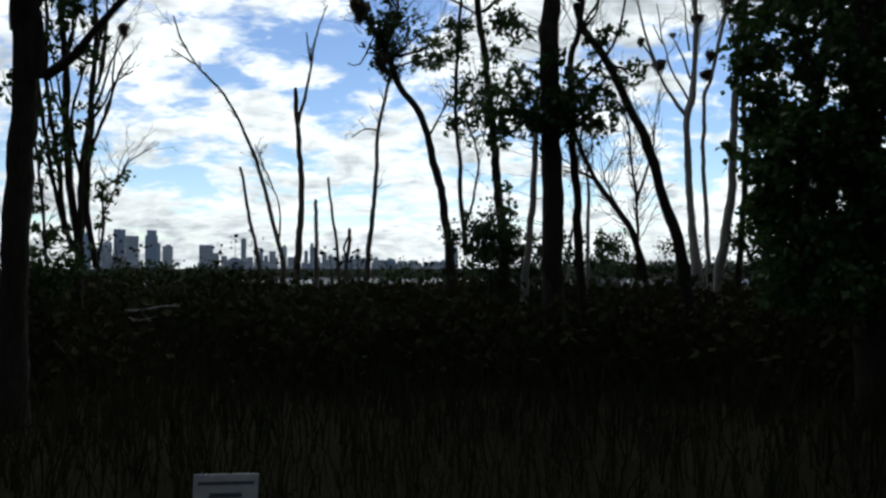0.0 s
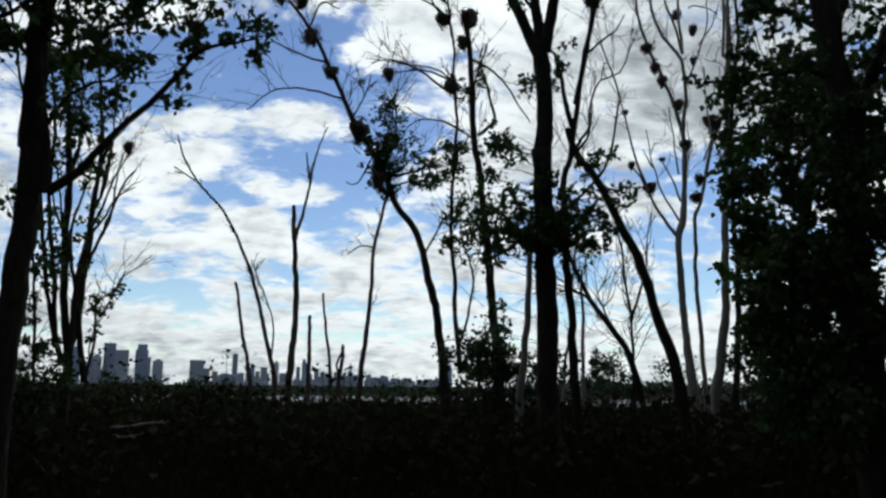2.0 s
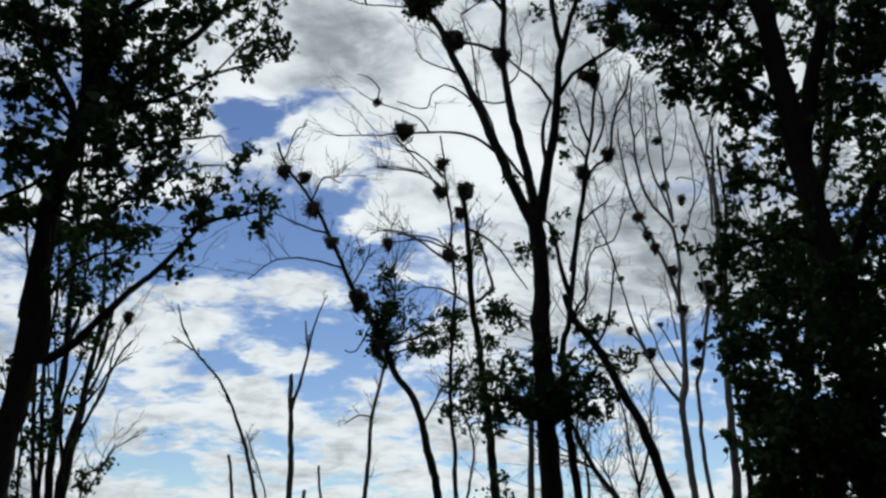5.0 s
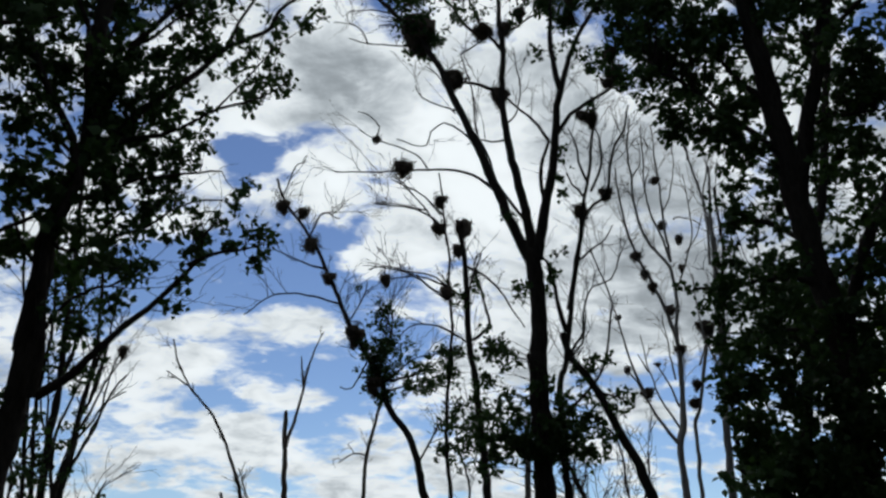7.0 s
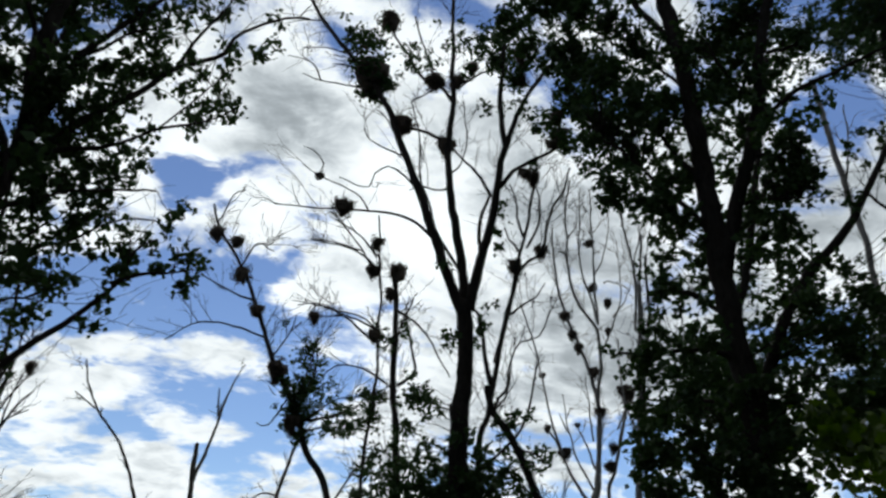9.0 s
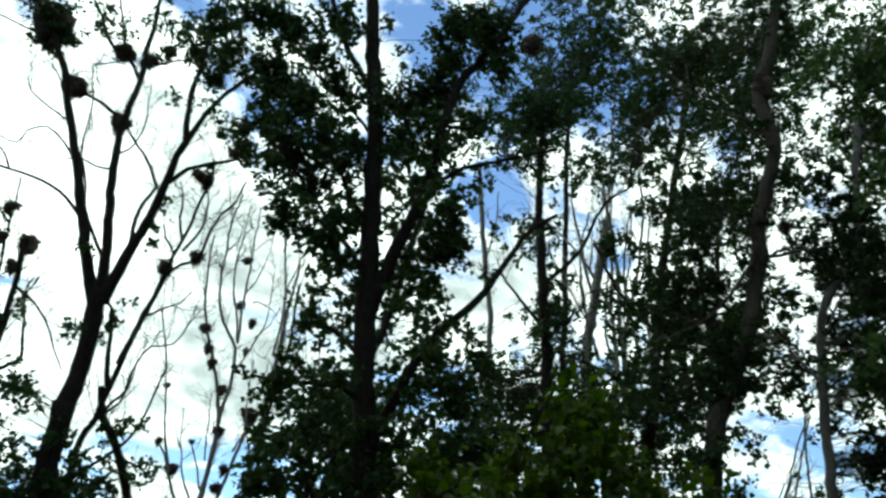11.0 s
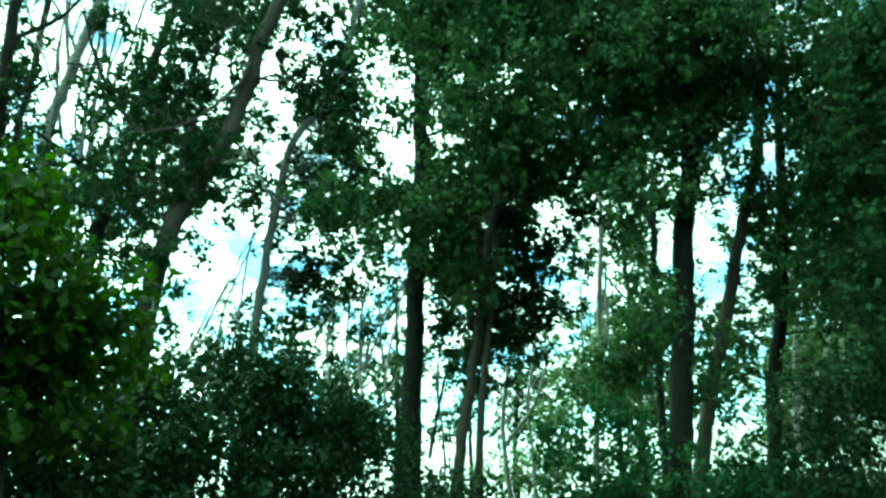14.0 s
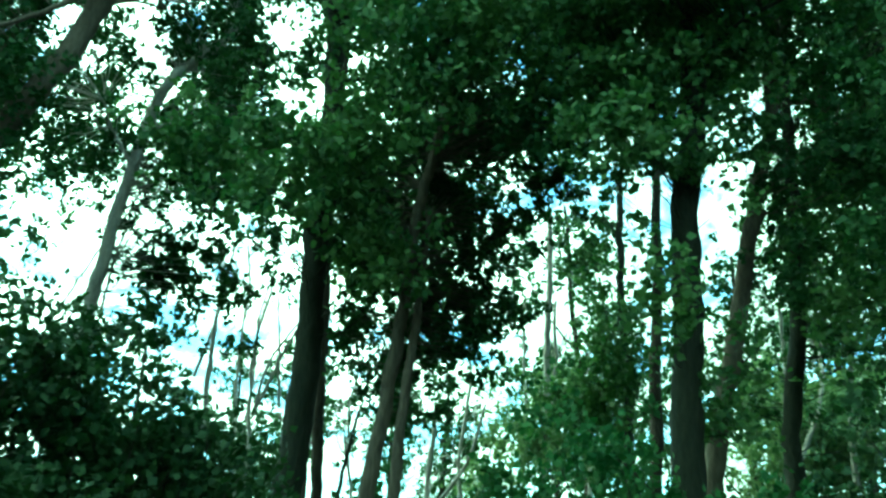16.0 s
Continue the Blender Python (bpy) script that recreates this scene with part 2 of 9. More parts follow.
# dark greenish bark with the shade of the wood put into its colour
BARK["wood"] = material("shade_toned_bark", (0.009, 0.010, 0.006), (0.03, 0.03, 0.019), 2.4, 0.94, 0.9, 22, stretch=(1, 1, 0.3))
STICKS = material("nest_sticks", (0.045, 0.033, 0.024), (0.12, 0.09, 0.065), 6, 0.95, 0.3, island=True)
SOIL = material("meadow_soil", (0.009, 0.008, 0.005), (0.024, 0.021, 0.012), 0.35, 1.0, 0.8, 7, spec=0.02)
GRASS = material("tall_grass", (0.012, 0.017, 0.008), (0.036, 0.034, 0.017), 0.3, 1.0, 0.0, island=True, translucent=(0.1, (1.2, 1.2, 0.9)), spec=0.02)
FAR_LEAF = material("far_wood_leaf", (0.03, 0.05, 0.028), (0.06, 0.085, 0.045), 0.05, 0.8, 0.0, island=True)
WATER = material("lake_water", (0.02, 0.035, 0.045), (0.03, 0.05, 0.06), 0.05, 0.12, 0.25, 0.9, spec=0.5)
DRIFTWOOD = material("driftwood", (0.14, 0.125, 0.115), (0.32, 0.29, 0.27), 3, 0.9, 0.6, 30, stretch=(0.3, 1, 1))
BOARD = material("white_sign_paint", (0.34, 0.33, 0.33), (0.5, 0.49, 0.48), 2, 0.6, 0.08, 18)
SIGN_INK = material("sign_ink", (0.05, 0.05, 0.06), (0.09, 0.09, 0.1), 5, 0.7, 0.0)
POST = material("weathered_post", (0.12, 0.1, 0.08), (0.24, 0.2, 0.16), 4, 0.9, 0.5, 30, stretch=(1, 1, 0.2))


def facade(name, wall, glass, floor):
    """Far office front: floors of glass between wall bands, distance haze included in their colours."""
    m = bpy.data.materials.new(name)
    m.use_nodes = True
    n, l = m.node_tree.nodes, m.node_tree.links
    shader = n["Principled BSDF"]
    shader.inputs["Roughness"].default_value = 0.45
    where, place, brick = n.new("ShaderNodeTexCoord"), n.new("ShaderNodeMapping"), n.new("ShaderNodeTexBrick")
    place.inputs["Rotation"].default_value = (radians(90), 0, 0)
    l.new(where.outputs["Object"], place.inputs[0])
    l.new(place.outputs[0], brick.inputs["Vector"])
    for k, v in (("Scale", 1.0), ("Brick Width", floor * 1.6), ("Row Height", floor), ("Mortar Size", floor * 0.22), ("Mortar Smooth", 0.4)):
        brick.inputs[k].default_value = v
    brick.offset = 0.0
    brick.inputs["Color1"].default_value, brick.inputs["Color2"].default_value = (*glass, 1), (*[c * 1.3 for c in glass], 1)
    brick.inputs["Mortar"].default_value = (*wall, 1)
    l.new(brick.outputs["Color"], shader.inputs["Base Color"])
    return m


# wall and glass colours lightened to stand in for haze over the distance
FACADES = (facade("hazed_grey_concrete_front", (0.5, 0.51, 0.53), (0.24, 0.29, 0.36), 5.0),
           facade("hazed_blue_glass_front", (0.38, 0.44, 0.52), (0.2, 0.27, 0.38), 4.5),
           facade("hazed_pale_stone_front", (0.62, 0.62, 0.62), (0.28, 0.33, 0.4), 5.5),
           facade("hazed_dark_glass_front", (0.28, 0.31, 0.37), (0.18, 0.23, 0.31), 4.5))


# ---- mesh building ----
class Build:
    """Gathers vertices and faces of one mesh."""

    def __init__(self):
        self.v, self.f, self.count = [], {}, 0

    def add(self, verts, faces):
        faces = np.asarray(faces, dtype=np.int64)
        self.f.setdefault(faces.shape[1], []).append(faces + self.count)
        self.v.append(np.asarray(verts, dtype=np.float64))
        self.count += len(verts)

    def mesh(self, name, mat, smooth=True):
        me = bpy.data.meshes.new(name)
        verts = np.concatenate(self.v)
        groups = [np.concatenate(g) for g in self.f.values()]
        loops = np.concatenate([g.ravel() for g in groups])
        sizes = np.concatenate([np.full(len(g), g.shape[1]) for g in groups])
        me.vertices.add(len(verts))
        me.vertices.foreach_set("co", verts.ravel())
        me.loops.add(len(loops))
        me.loops.foreach_set("vertex_index", loops.astype(np.int32))
        me.polygons.add(len(sizes))
        me.polygons.foreach_set("loop_start", (np.cumsum(sizes) - sizes).astype(np.int32))
        me.polygons.foreach_set("use_smooth", np.full(len(sizes), smooth))
        me.update(calc_edges=True)
        me.validate()
        me.materials.append(mat)
        return me


def part(name, build, mat, parent, label="", smooth=True):
    ob = new(name, build.mesh(name, mat, smooth))
    ob.parent = parent
    return tagged(ob, label)


def thing(name, label, category, x, y, z=0.0, turn=0.0, group="", kind=""):
    ob = new(name)
    ob.empty_display_size = 0.2
    ob.matrix_world = pose(x, y, z, 0, 0, turn)
    return tagged(ob, label, category, group, kind)


def curve_points(points, step=0.16):
    """Catmull-Rom through the points."""
    p = np.asarray(points, dtype=float)
    ext = np.vstack([2 * p[0] - p[1], p, 2 * p[-1] - p[-2]])
    out = []
    for i in range(1, len(ext) - 2):
        a, b, c, d = ext[i - 1:i + 3]
        n = max(2, int(np.linalg.norm(c - b) / step))
        for t in np.arange(n) / n:
            out.append(0.5 * (2 * b + (c - a) * t + (2 * a - 5 * b + 4 * c - d) * t * t + (3 * b - a - 3 * c + d) * t ** 3))
    out.append(p[-1])
    return np.array(out)


def tube(build, points, radii, sides, rng, rough=0.0):
    p, n = np.asarray(points), len(points)
    tangent = np.gradient(p, axis=0)
    tangent /= np.linalg.norm(tangent, axis=1)[:, None] + 1e-9
    ref = np.array([0.31, 0.95, 0.05]) if abs(tangent[:, 2]).mean() > 0.5 else np.array([0.1, 0.2, 0.97])
    a = np.cross(tangent, ref)
    a /= np.linalg.norm(a, axis=1)[:, None] + 1e-9
    b = np.cross(tangent, a)
    ang = np.arange(sides) / sides * 2 * np.pi
    r = np.asarray(radii)[:, None] * (1 + (rng.normal(0, rough, (n, sides)) if rough else np.zeros((n, sides))))
    ring = p[:, None, :] + r[..., None] * (np.cos(ang)[None, :, None] * a[:, None, :] + np.sin(ang)[None, :, None] * b[:, None, :])
    i = np.arange(n - 1)[:, None] * sides
    j, k = np.arange(sides)[None, :], (np.arange(sides)[None, :] + 1) % sides
    faces = np.stack([i + j, i + k, i + sides + k, i + sides + j], -1).reshape(-1, 4)
    build.add(np.vstack([ring.reshape(-1, 3), p[-1] + tangent[-1] * r[-1].mean()]), faces)
    tip = (n - 1) * sides
    caps = np.stack([tip + np.arange(sides), tip + (np.arange(sides) + 1) % sides, np.full(sides, n * sides)], -1)
    build.f.setdefault(3, []).append(caps + build.count - n * sides - 1)


def leaves(build, centres, size, rng, droop=0.3):
    """A folded four-cornered blade at every centre."""
    n = len(centres)
    a = rng.normal(size=(n, 3))
    a[:, 2] -= droop
    a /= np.linalg.norm(a, axis=1)[:, None]
    b = np.cross(a, rng.normal(size=(n, 3)))
    b /= np.linalg.norm(b, axis=1)[:, None]
    c = np.cross(a, b)
    s = (size * rng.uniform(0.65, 1.3, n))[:, None]
    v = np.stack([centres, centres + s * (0.38 * a + 0.46 * b + 0.07 * c), centres + s * (1.05 * a + 0.1 * c), centres + s * (0.38 * a - 0.46 * b + 0.07 * c)], 1)
    build.add(v.reshape(-1, 3), np.arange(n * 4).reshape(n, 4))


BARK["far"], LEAF["far"] = BARK["dark"], LEAF["dark"]
LEAF_SIZE = {"far": 0.14, "wood": 0.092, "sunlit": 0.09, "dark": 0.08, "pale": 0.085, "brown": 0.085, "maple": 0.098, "shrub": 0.068, "fresh": 0.076}


class Plant:
    """A tree or shrub: rooted limbs, twigs and a crown of leaf clusters round its own axes (across, away, up)."""
    made = 0

    def __init__(self, name, label, category, group, look_of, x, y, turn):
        Plant.made += 1
        self.rng = np.random.default_rng(100 + Plant.made)
        self.root = thing(name, label, category, x, y, 0, turn, group)
        self.kind, self.limbs, self.twig, self.crown, self.dist = look_of, 0, Build(), Build(), math.hypot(x, y)
        self.bones = []

    def limb(self, r0, r1, *points):
        p = curve_points(points)
        t = np.linspace(0, 1, len(p))
        grow = np.minimum(t * 6, 1)[:, None]
        wander = np.cumsum(self.rng.normal(0, 0.012 if r0 > 0.02 else 0.006, p.shape), axis=0)
        p = p + (wander - wander[-1] * t[:, None]) * grow
        r = r0 + (r1 - r0) * t ** 0.85
        if self.limbs == 0 and points[0][2] < 0.1:
            r = r * (1 + 0.45 * np.exp(-np.maximum(p[:, 2], 0) / 0.22))
        b = Build()
        tube(b, p, r, 10 if r0 > 0.07 else 6, self.rng, 0.07)
        part("trunk" if self.limbs == 0 else "limb", b, BARK[self.kind], self.root)
        self.limbs += 1
        self.bones.append((p, r))

    def shoot(self, start, end, r0, r1=0.003):
        d = end - start
        sag = self.rng.normal(0, 0.13, 3) * np.linalg.norm(d)
        t = np.linspace(0, 1, 4)[:, None]
        tube(self.twig, start + d * t + sag * (t * (1 - t) * 2.2), np.linspace(r0, r1, 4), 3, self.rng)

    def twigs(self, count, length):
        if not self.bones:
            return
        weights = np.array([len(p) for p, r in self.bones], float)
        for _ in range(count):
            p, r = self.bones[self.rng.choice(len(self.bones), p=weights / weights.sum())]
            k = int(len(p) * self.rng.uniform(0.35, 1.0) ** 0.7) - 1
            if p[k, 2] < 1.5:
                continue
            along = p[min(k + 1, len(p) - 1)] - p[max(k - 1, 0)]
            along /= np.linalg.norm(along) + 1e-9
            d = self.rng.normal(size=3)
            d = 0.75 * d / np.linalg.norm(d) + 0.75 * along + np.array([0, 0, 0.5])
            d *= length * self.rng.uniform(0.4, 1.4) / np.linalg.norm(d)
            thick = min(r[k] * 0.7, 0.0006 * self.dist + 0.002)
            self.shoot(p[k], p[k] + d, thick, thick * 0.45)
            for _ in range(3):
                s = p[k] + d * self.rng.uniform(0.25, 0.9)
                e = d * 0.5 + self.rng.normal(size=3) * length * 0.24
                self.shoot(s, s + e, thick * 0.65, thick * 0.35)
                s = s + e * self.rng.uniform(0.4, 0.9)
                self.shoot(s, s + e * 0.45 + self.rng.normal(size=3) * length * 0.13, thick * 0.45, thick * 0.3)

    def sprays(self, count, length, clusters):
        """Leafy shoots along the limbs, bare at their feet."""
        weights = np.array([len(p) for p, r in self.bones], float)
        for _ in range(count):
            p, r = self.bones[self.rng.choice(len(self.bones), p=weights / weights.sum())]
            k = int(len(p) * self.rng.uniform(0.3, 1.0)) - 1
            if p[k, 2] < 2.2:
                continue
            along = p[min(k + 1, len(p) - 1)] - p[max(k - 1, 0)]
            along /= np.linalg.norm(along) + 1e-9
            d = self.rng.normal(size=3)
            d = 0.8 * d / np.linalg.norm(d) + 0.8 * along + np.array([0, 0, 0.25])
            d *= length * self.rng.uniform(0.4, 1.4) / np.linalg.norm(d)
            self.shoot(p[k], p[k] + d, 0.011, 0.004)
            at = p[k] + d * self.rng.uniform(0.35, 1.05, clusters)[:, None] + self.rng.normal(size=(clusters, 3)) * 0.1 * length
            for c in at:
                self.shoot(p[k] + d * 0.3, c, 0.006, 0.003)
            leaves(self.crown, (at[:, None, :] + self.rng.normal(size=(clusters, 15, 3)) * 0.075).reshape(-1, 3), LEAF_SIZE[self.kind], self.rng)

    def clump(self, u, w, z, ru, rz, density):
        """Leaf clusters on twigs inside one lobe of the crown."""
        shrub = self.kind in ("shrub", "maple", "sunlit", "fresh")
        near = self.kind in ("dark", "pale", "brown")
        n = max(2, int(density * (34 if shrub else 9 if self.kind == "far" else 46 if near else 36) * math.pi * ru * rz))
        reach = min(1.3, max(0.35, 0.9 * min(ru, rz)))
        q = self.rng.normal(size=(n, 3))
        far = np.linalg.norm(q, axis=1)
        q *= (np.minimum(far * 0.5, 1.25) / far)[:, None]
        q = q * (ru, reach, rz) + (u, w, z)
        if self.bones:
            wood = np.concatenate([p for p, r in self.bones])
            for c in q[:: 3 if self.kind in ("wood", "far") else 2]:
                gap = np.linalg.norm(wood - c + (0, 0, 0.25), axis=1)
                k = gap.argmin()
                if gap[k] < 2.6:
                    self.shoot(wood[k], c, 0.008, 0.003)
        elif z < 4:
            for c in q[:: 3]:
                self.shoot(np.array((c[0] * 0.4, c[1] * 0.4, -0.05)), c, 0.012, 0.004)
        each = 40 if self.kind in ("shrub", "fresh") else 28 if self.kind == "wood" else 19 if near else 29
        size = LEAF_SIZE[self.kind]
        spread = self.rng.uniform(0.05, 0.12, n)[:, None, None] if near else self.rng.uniform(0.07, 0.23, n)[:, None, None]
        centres = (q[:, None, :] + self.rng.normal(size=(n, each, 3)) * spread * (0.62, 0.62, 0.55)).reshape(-1, 3)
        centres = centres[centres[:, 2] > 0.06]
        leaves(self.crown, centres, size, self.rng)

    def done(self):
        if self.twig.count:
            tagged(part("twig", self.twig, BARK[self.kind], self.root), kind="stuff")
        if self.crown.count:
            tagged(part("crown", self.crown, LEAF[self.kind], self.root, smooth=False), kind="stuff")
        return self.root


# ---- ground, lake and distance ----
def ease(lo, hi, x):
    t = np.clip((x - lo) / (hi - lo), 0, 1)
    return t * t * (3 - 2 * t)


def land_height(az, r):
    shore = ease(-78, -62, az) * (1 - ease(46, 60, az))
    rise = 0.05 * np.sin(0.9 * r * np.sin(np.radians(az)) + 1.3) * np.sin(0.8 * r * np.cos(np.radians(az))) * np.minimum(1, 60 / r)
    return rise - shore * 3.2 * ease(60, 105, r) + shore * 2.0 * ease(268, 292, r)


def build_ground():
    r = np.concatenate([np.arange(0.6, 34, 0.7), np.geomspace(34, 4600, 60)])
    az = np.arange(-180, 180, 3.0)
    a, q = np.meshgrid(az, r)
    z = land_height(a, q)
    v = np.stack([q * np.sin(np.radians(a)), q * np.cos(np.radians(a)), z], -1).reshape(-1, 3)
    n, m = len(az), len(r)
    i, j = np.meshgrid(np.arange(m - 1), np.arange(n), indexing="ij")
    k = (j + 1) % n
    b = Build()
    b.add(np.vstack([v, [0, 0, 0]]), np.stack([i * n + j, i * n + k, (i + 1) * n + k, (i + 1) * n + j], -1).reshape(-1, 4))
    b.f[3] = [np.stack([np.full(n, m * n), (np.arange(n) + 1) % n, np.arange(n)], -1)]
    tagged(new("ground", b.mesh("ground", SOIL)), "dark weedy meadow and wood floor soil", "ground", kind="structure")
    w = Build()
    az = np.radians(np.arange(-78, 61, 3.0))
    ring = np.concatenate([np.stack([d * np.sin(az), d * np.cos(az), np.full(len(az), -2.0)], -1) for d in (70, 300)])
    s = len(az)
    i = np.arange(s - 1)
    w.add(ring, np.stack([i, i + 1, i + s + 1, i + s], -1))
    tagged(new("water", w.mesh("water", WATER)), "calm pale lake water beyond the meadow", "water", kind="structure")


build_ground()


def build_far_woods():
    rng = np.random.default_rng(5)
    b = Build()
    n = 900
    az = rng.uniform(-30, 45, n)
    tall = 1.6 + 3.6 * ease(3, 12, az) + 0.8 * np.sin(az * 1.7) * ease(0, 10, az)
    r = rng.uniform(300, 345, n)
    for a, d, h in zip(az, r, tall):
        k = 26
        c = np.array((d * math.sin(radians(a)), d * math.cos(radians(a)), -1.2))
        q = rng.normal(size=(k, 3)) * (1.7, 1.7, h * 0.22) + c + (0, 0, h * 0.55)
        leaves(b, q, 1.3, rng)
    tagged(new("far_woods", b.mesh("far_woods", FAR_LEAF, False)), "low dark line of trees on the far shore", "woods", kind="stuff")


build_far_woods()

BUILDING_RANGE = 3200.0


def city_building(azimuth, width, elevation, style):
    """One tower of the skyline, of that angular width and top."""
    at = heading_vector(azimuth) * (BUILDING_RANGE + (style * 37) % 150)
    w = math.tan(radians(width)) * BUILDING_RANGE
    top = EYE_HEIGHT + math.tan(radians(elevation)) * BUILDING_RANGE + 1.2
    label = ("grey concrete tower block on the far shore", "blue glass office tower with a set-back top on the far shore",
             "pale stone tower with a roof plant room on the far shore", "dark glass tower with a roof mast on the far shore")[style]
    root = thing("city_building", label, "building", at.x, at.y, -1.2, -azimuth, "skyline towers")

    def block(name, x0, x1, z0, z1, depth, mat, parent=root):
        bm = bmesh.new()
        bmesh.ops.create_cube(bm, size=1.0, matrix=Matrix.Translation(((x0 + x1) / 2, 0, (z0 + z1) / 2)) @ Matrix.Diagonal((x1 - x0, depth, z1 - z0, 1)))
        bmesh.ops.bevel(bm, geom=bm.edges[:], offset=min(1.0, (x1 - x0) * 0.06), segments=1, affect="EDGES")
        me = bpy.data.meshes.new(name)
        bm.to_mesh(me)
        bm.free()
        me.materials.append(mat)
        ob = new(name, me)
        ob.parent = parent
        return ob
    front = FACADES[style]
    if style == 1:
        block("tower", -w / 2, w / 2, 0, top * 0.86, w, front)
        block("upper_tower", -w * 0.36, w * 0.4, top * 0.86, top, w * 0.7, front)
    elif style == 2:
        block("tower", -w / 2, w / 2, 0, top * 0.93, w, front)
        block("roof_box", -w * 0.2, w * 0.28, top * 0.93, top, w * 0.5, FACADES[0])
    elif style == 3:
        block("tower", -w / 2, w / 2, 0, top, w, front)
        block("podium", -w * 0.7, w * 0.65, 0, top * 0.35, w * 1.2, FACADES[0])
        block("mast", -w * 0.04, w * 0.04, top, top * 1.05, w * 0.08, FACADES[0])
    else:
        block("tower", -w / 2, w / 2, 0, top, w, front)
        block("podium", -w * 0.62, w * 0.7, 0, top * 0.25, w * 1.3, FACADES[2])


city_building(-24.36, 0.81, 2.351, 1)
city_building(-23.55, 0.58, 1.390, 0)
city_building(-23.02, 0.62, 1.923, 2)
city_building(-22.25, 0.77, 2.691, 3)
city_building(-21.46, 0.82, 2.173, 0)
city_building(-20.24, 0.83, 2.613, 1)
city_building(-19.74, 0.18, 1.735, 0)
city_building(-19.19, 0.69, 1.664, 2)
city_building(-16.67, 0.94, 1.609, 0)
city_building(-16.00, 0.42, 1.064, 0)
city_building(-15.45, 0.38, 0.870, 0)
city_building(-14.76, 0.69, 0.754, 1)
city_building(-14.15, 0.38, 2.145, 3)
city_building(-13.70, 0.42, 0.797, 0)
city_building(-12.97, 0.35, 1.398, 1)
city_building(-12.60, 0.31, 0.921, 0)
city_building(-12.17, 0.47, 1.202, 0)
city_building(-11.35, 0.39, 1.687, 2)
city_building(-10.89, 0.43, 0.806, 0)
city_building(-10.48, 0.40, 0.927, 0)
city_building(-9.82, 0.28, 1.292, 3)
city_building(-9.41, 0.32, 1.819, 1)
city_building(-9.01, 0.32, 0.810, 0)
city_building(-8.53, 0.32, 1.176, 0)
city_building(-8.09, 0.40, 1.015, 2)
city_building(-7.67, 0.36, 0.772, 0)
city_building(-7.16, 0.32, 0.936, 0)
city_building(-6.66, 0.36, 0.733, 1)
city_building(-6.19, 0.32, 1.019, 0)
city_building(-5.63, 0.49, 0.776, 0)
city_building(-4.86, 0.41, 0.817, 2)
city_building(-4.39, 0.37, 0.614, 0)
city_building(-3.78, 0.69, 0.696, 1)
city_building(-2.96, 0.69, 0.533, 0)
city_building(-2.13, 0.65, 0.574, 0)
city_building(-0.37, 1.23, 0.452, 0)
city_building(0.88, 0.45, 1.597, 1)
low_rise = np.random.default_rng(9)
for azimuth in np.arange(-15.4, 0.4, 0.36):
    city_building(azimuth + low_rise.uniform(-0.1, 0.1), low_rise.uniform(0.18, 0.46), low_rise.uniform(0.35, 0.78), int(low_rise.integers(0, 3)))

# ---- trees and shrubs ----
p = Plant("poplar_tree", "tall leafy poplar with a dark leaning trunk beside the clearing", "tree", "poplars", "dark", -4.29, 7.91, 28.4)
p.limb(0.150, 0.085, (-0.02, 0.00, -0.08), (0.03, 0.00, 3.51), (0.01, 0.01, 3.98), (-0.00, 0.02, 4.47), (-0.02, 0.03, 4.98), (-0.01, 0.03, 5.40), (0.07, 0.04, 5.78), (0.13, 0.05, 6.25), (0.15, 0.06, 6.72), (0.10, 0.07, 7.28), (0.05, 0.07, 7.88), (0.04, 0.08, 8.42), (0.07, 0.09, 9.02), (0.05, 0.10, 9.72))
p.limb(0.060, 0.030, (0.19, -0.20, 3.49), (0.20, -0.23, 3.83), (0.17, -0.25, 4.17), (0.10, -0.28, 4.64), (0.06, -0.31, 5.14), (0.10, -0.34, 5.54), (0.14, -0.36, 5.82), (-0.03, -0.39, 6.34), (-0.29, -0.42, 6.76), (-0.58, -0.45, 7.27), (-0.81, -0.47, 7.89), (-1.05, -0.50, 8.54))
p.limb(0.055, 0.012, (0.24, -0.10, 3.53), (0.46, -0.17, 3.72), (0.64, -0.23, 3.98), (0.85, -0.30, 4.27), (1.08, -0.37, 4.54), (1.29, -0.43, 4.82), (1.45, -0.50, 5.08), (1.52, -0.57, 5.31), (1.58, -0.63, 5.51), (1.76, -0.70, 5.67))
p.limb(0.030, 0.010, (1.44, -0.55, 5.06), (1.65, -0.63, 5.21), (1.88, -0.72, 5.26), (2.13, -0.80, 5.36))
p.limb(0.045, 0.016, (0.10, -0.20, 7.04), (-0.03, -0.22, 7.64), (-0.10, -0.24, 7.99), (-0.23, -0.26, 8.27), (-0.43, -0.28, 8.62), (-0.59, -0.30, 8.95))
p.limb(0.060, 0.020, (0.15, -0.10, 6.55), (0.31, -0.15, 6.98), (0.43, -0.20, 7.49), (0.45, -0.25, 7.94), (0.63, -0.30, 8.22), (0.81, -0.35, 8.54), (1.00, -0.40, 8.90), (1.26, -0.45, 9.38), (1.42, -0.50, 9.88))
p.limb(0.030, 0.012, (0.44, -0.30, 7.86), (0.67, -0.40, 8.08), (0.85, -0.50, 8.32), (1.06, -0.60, 8.44))
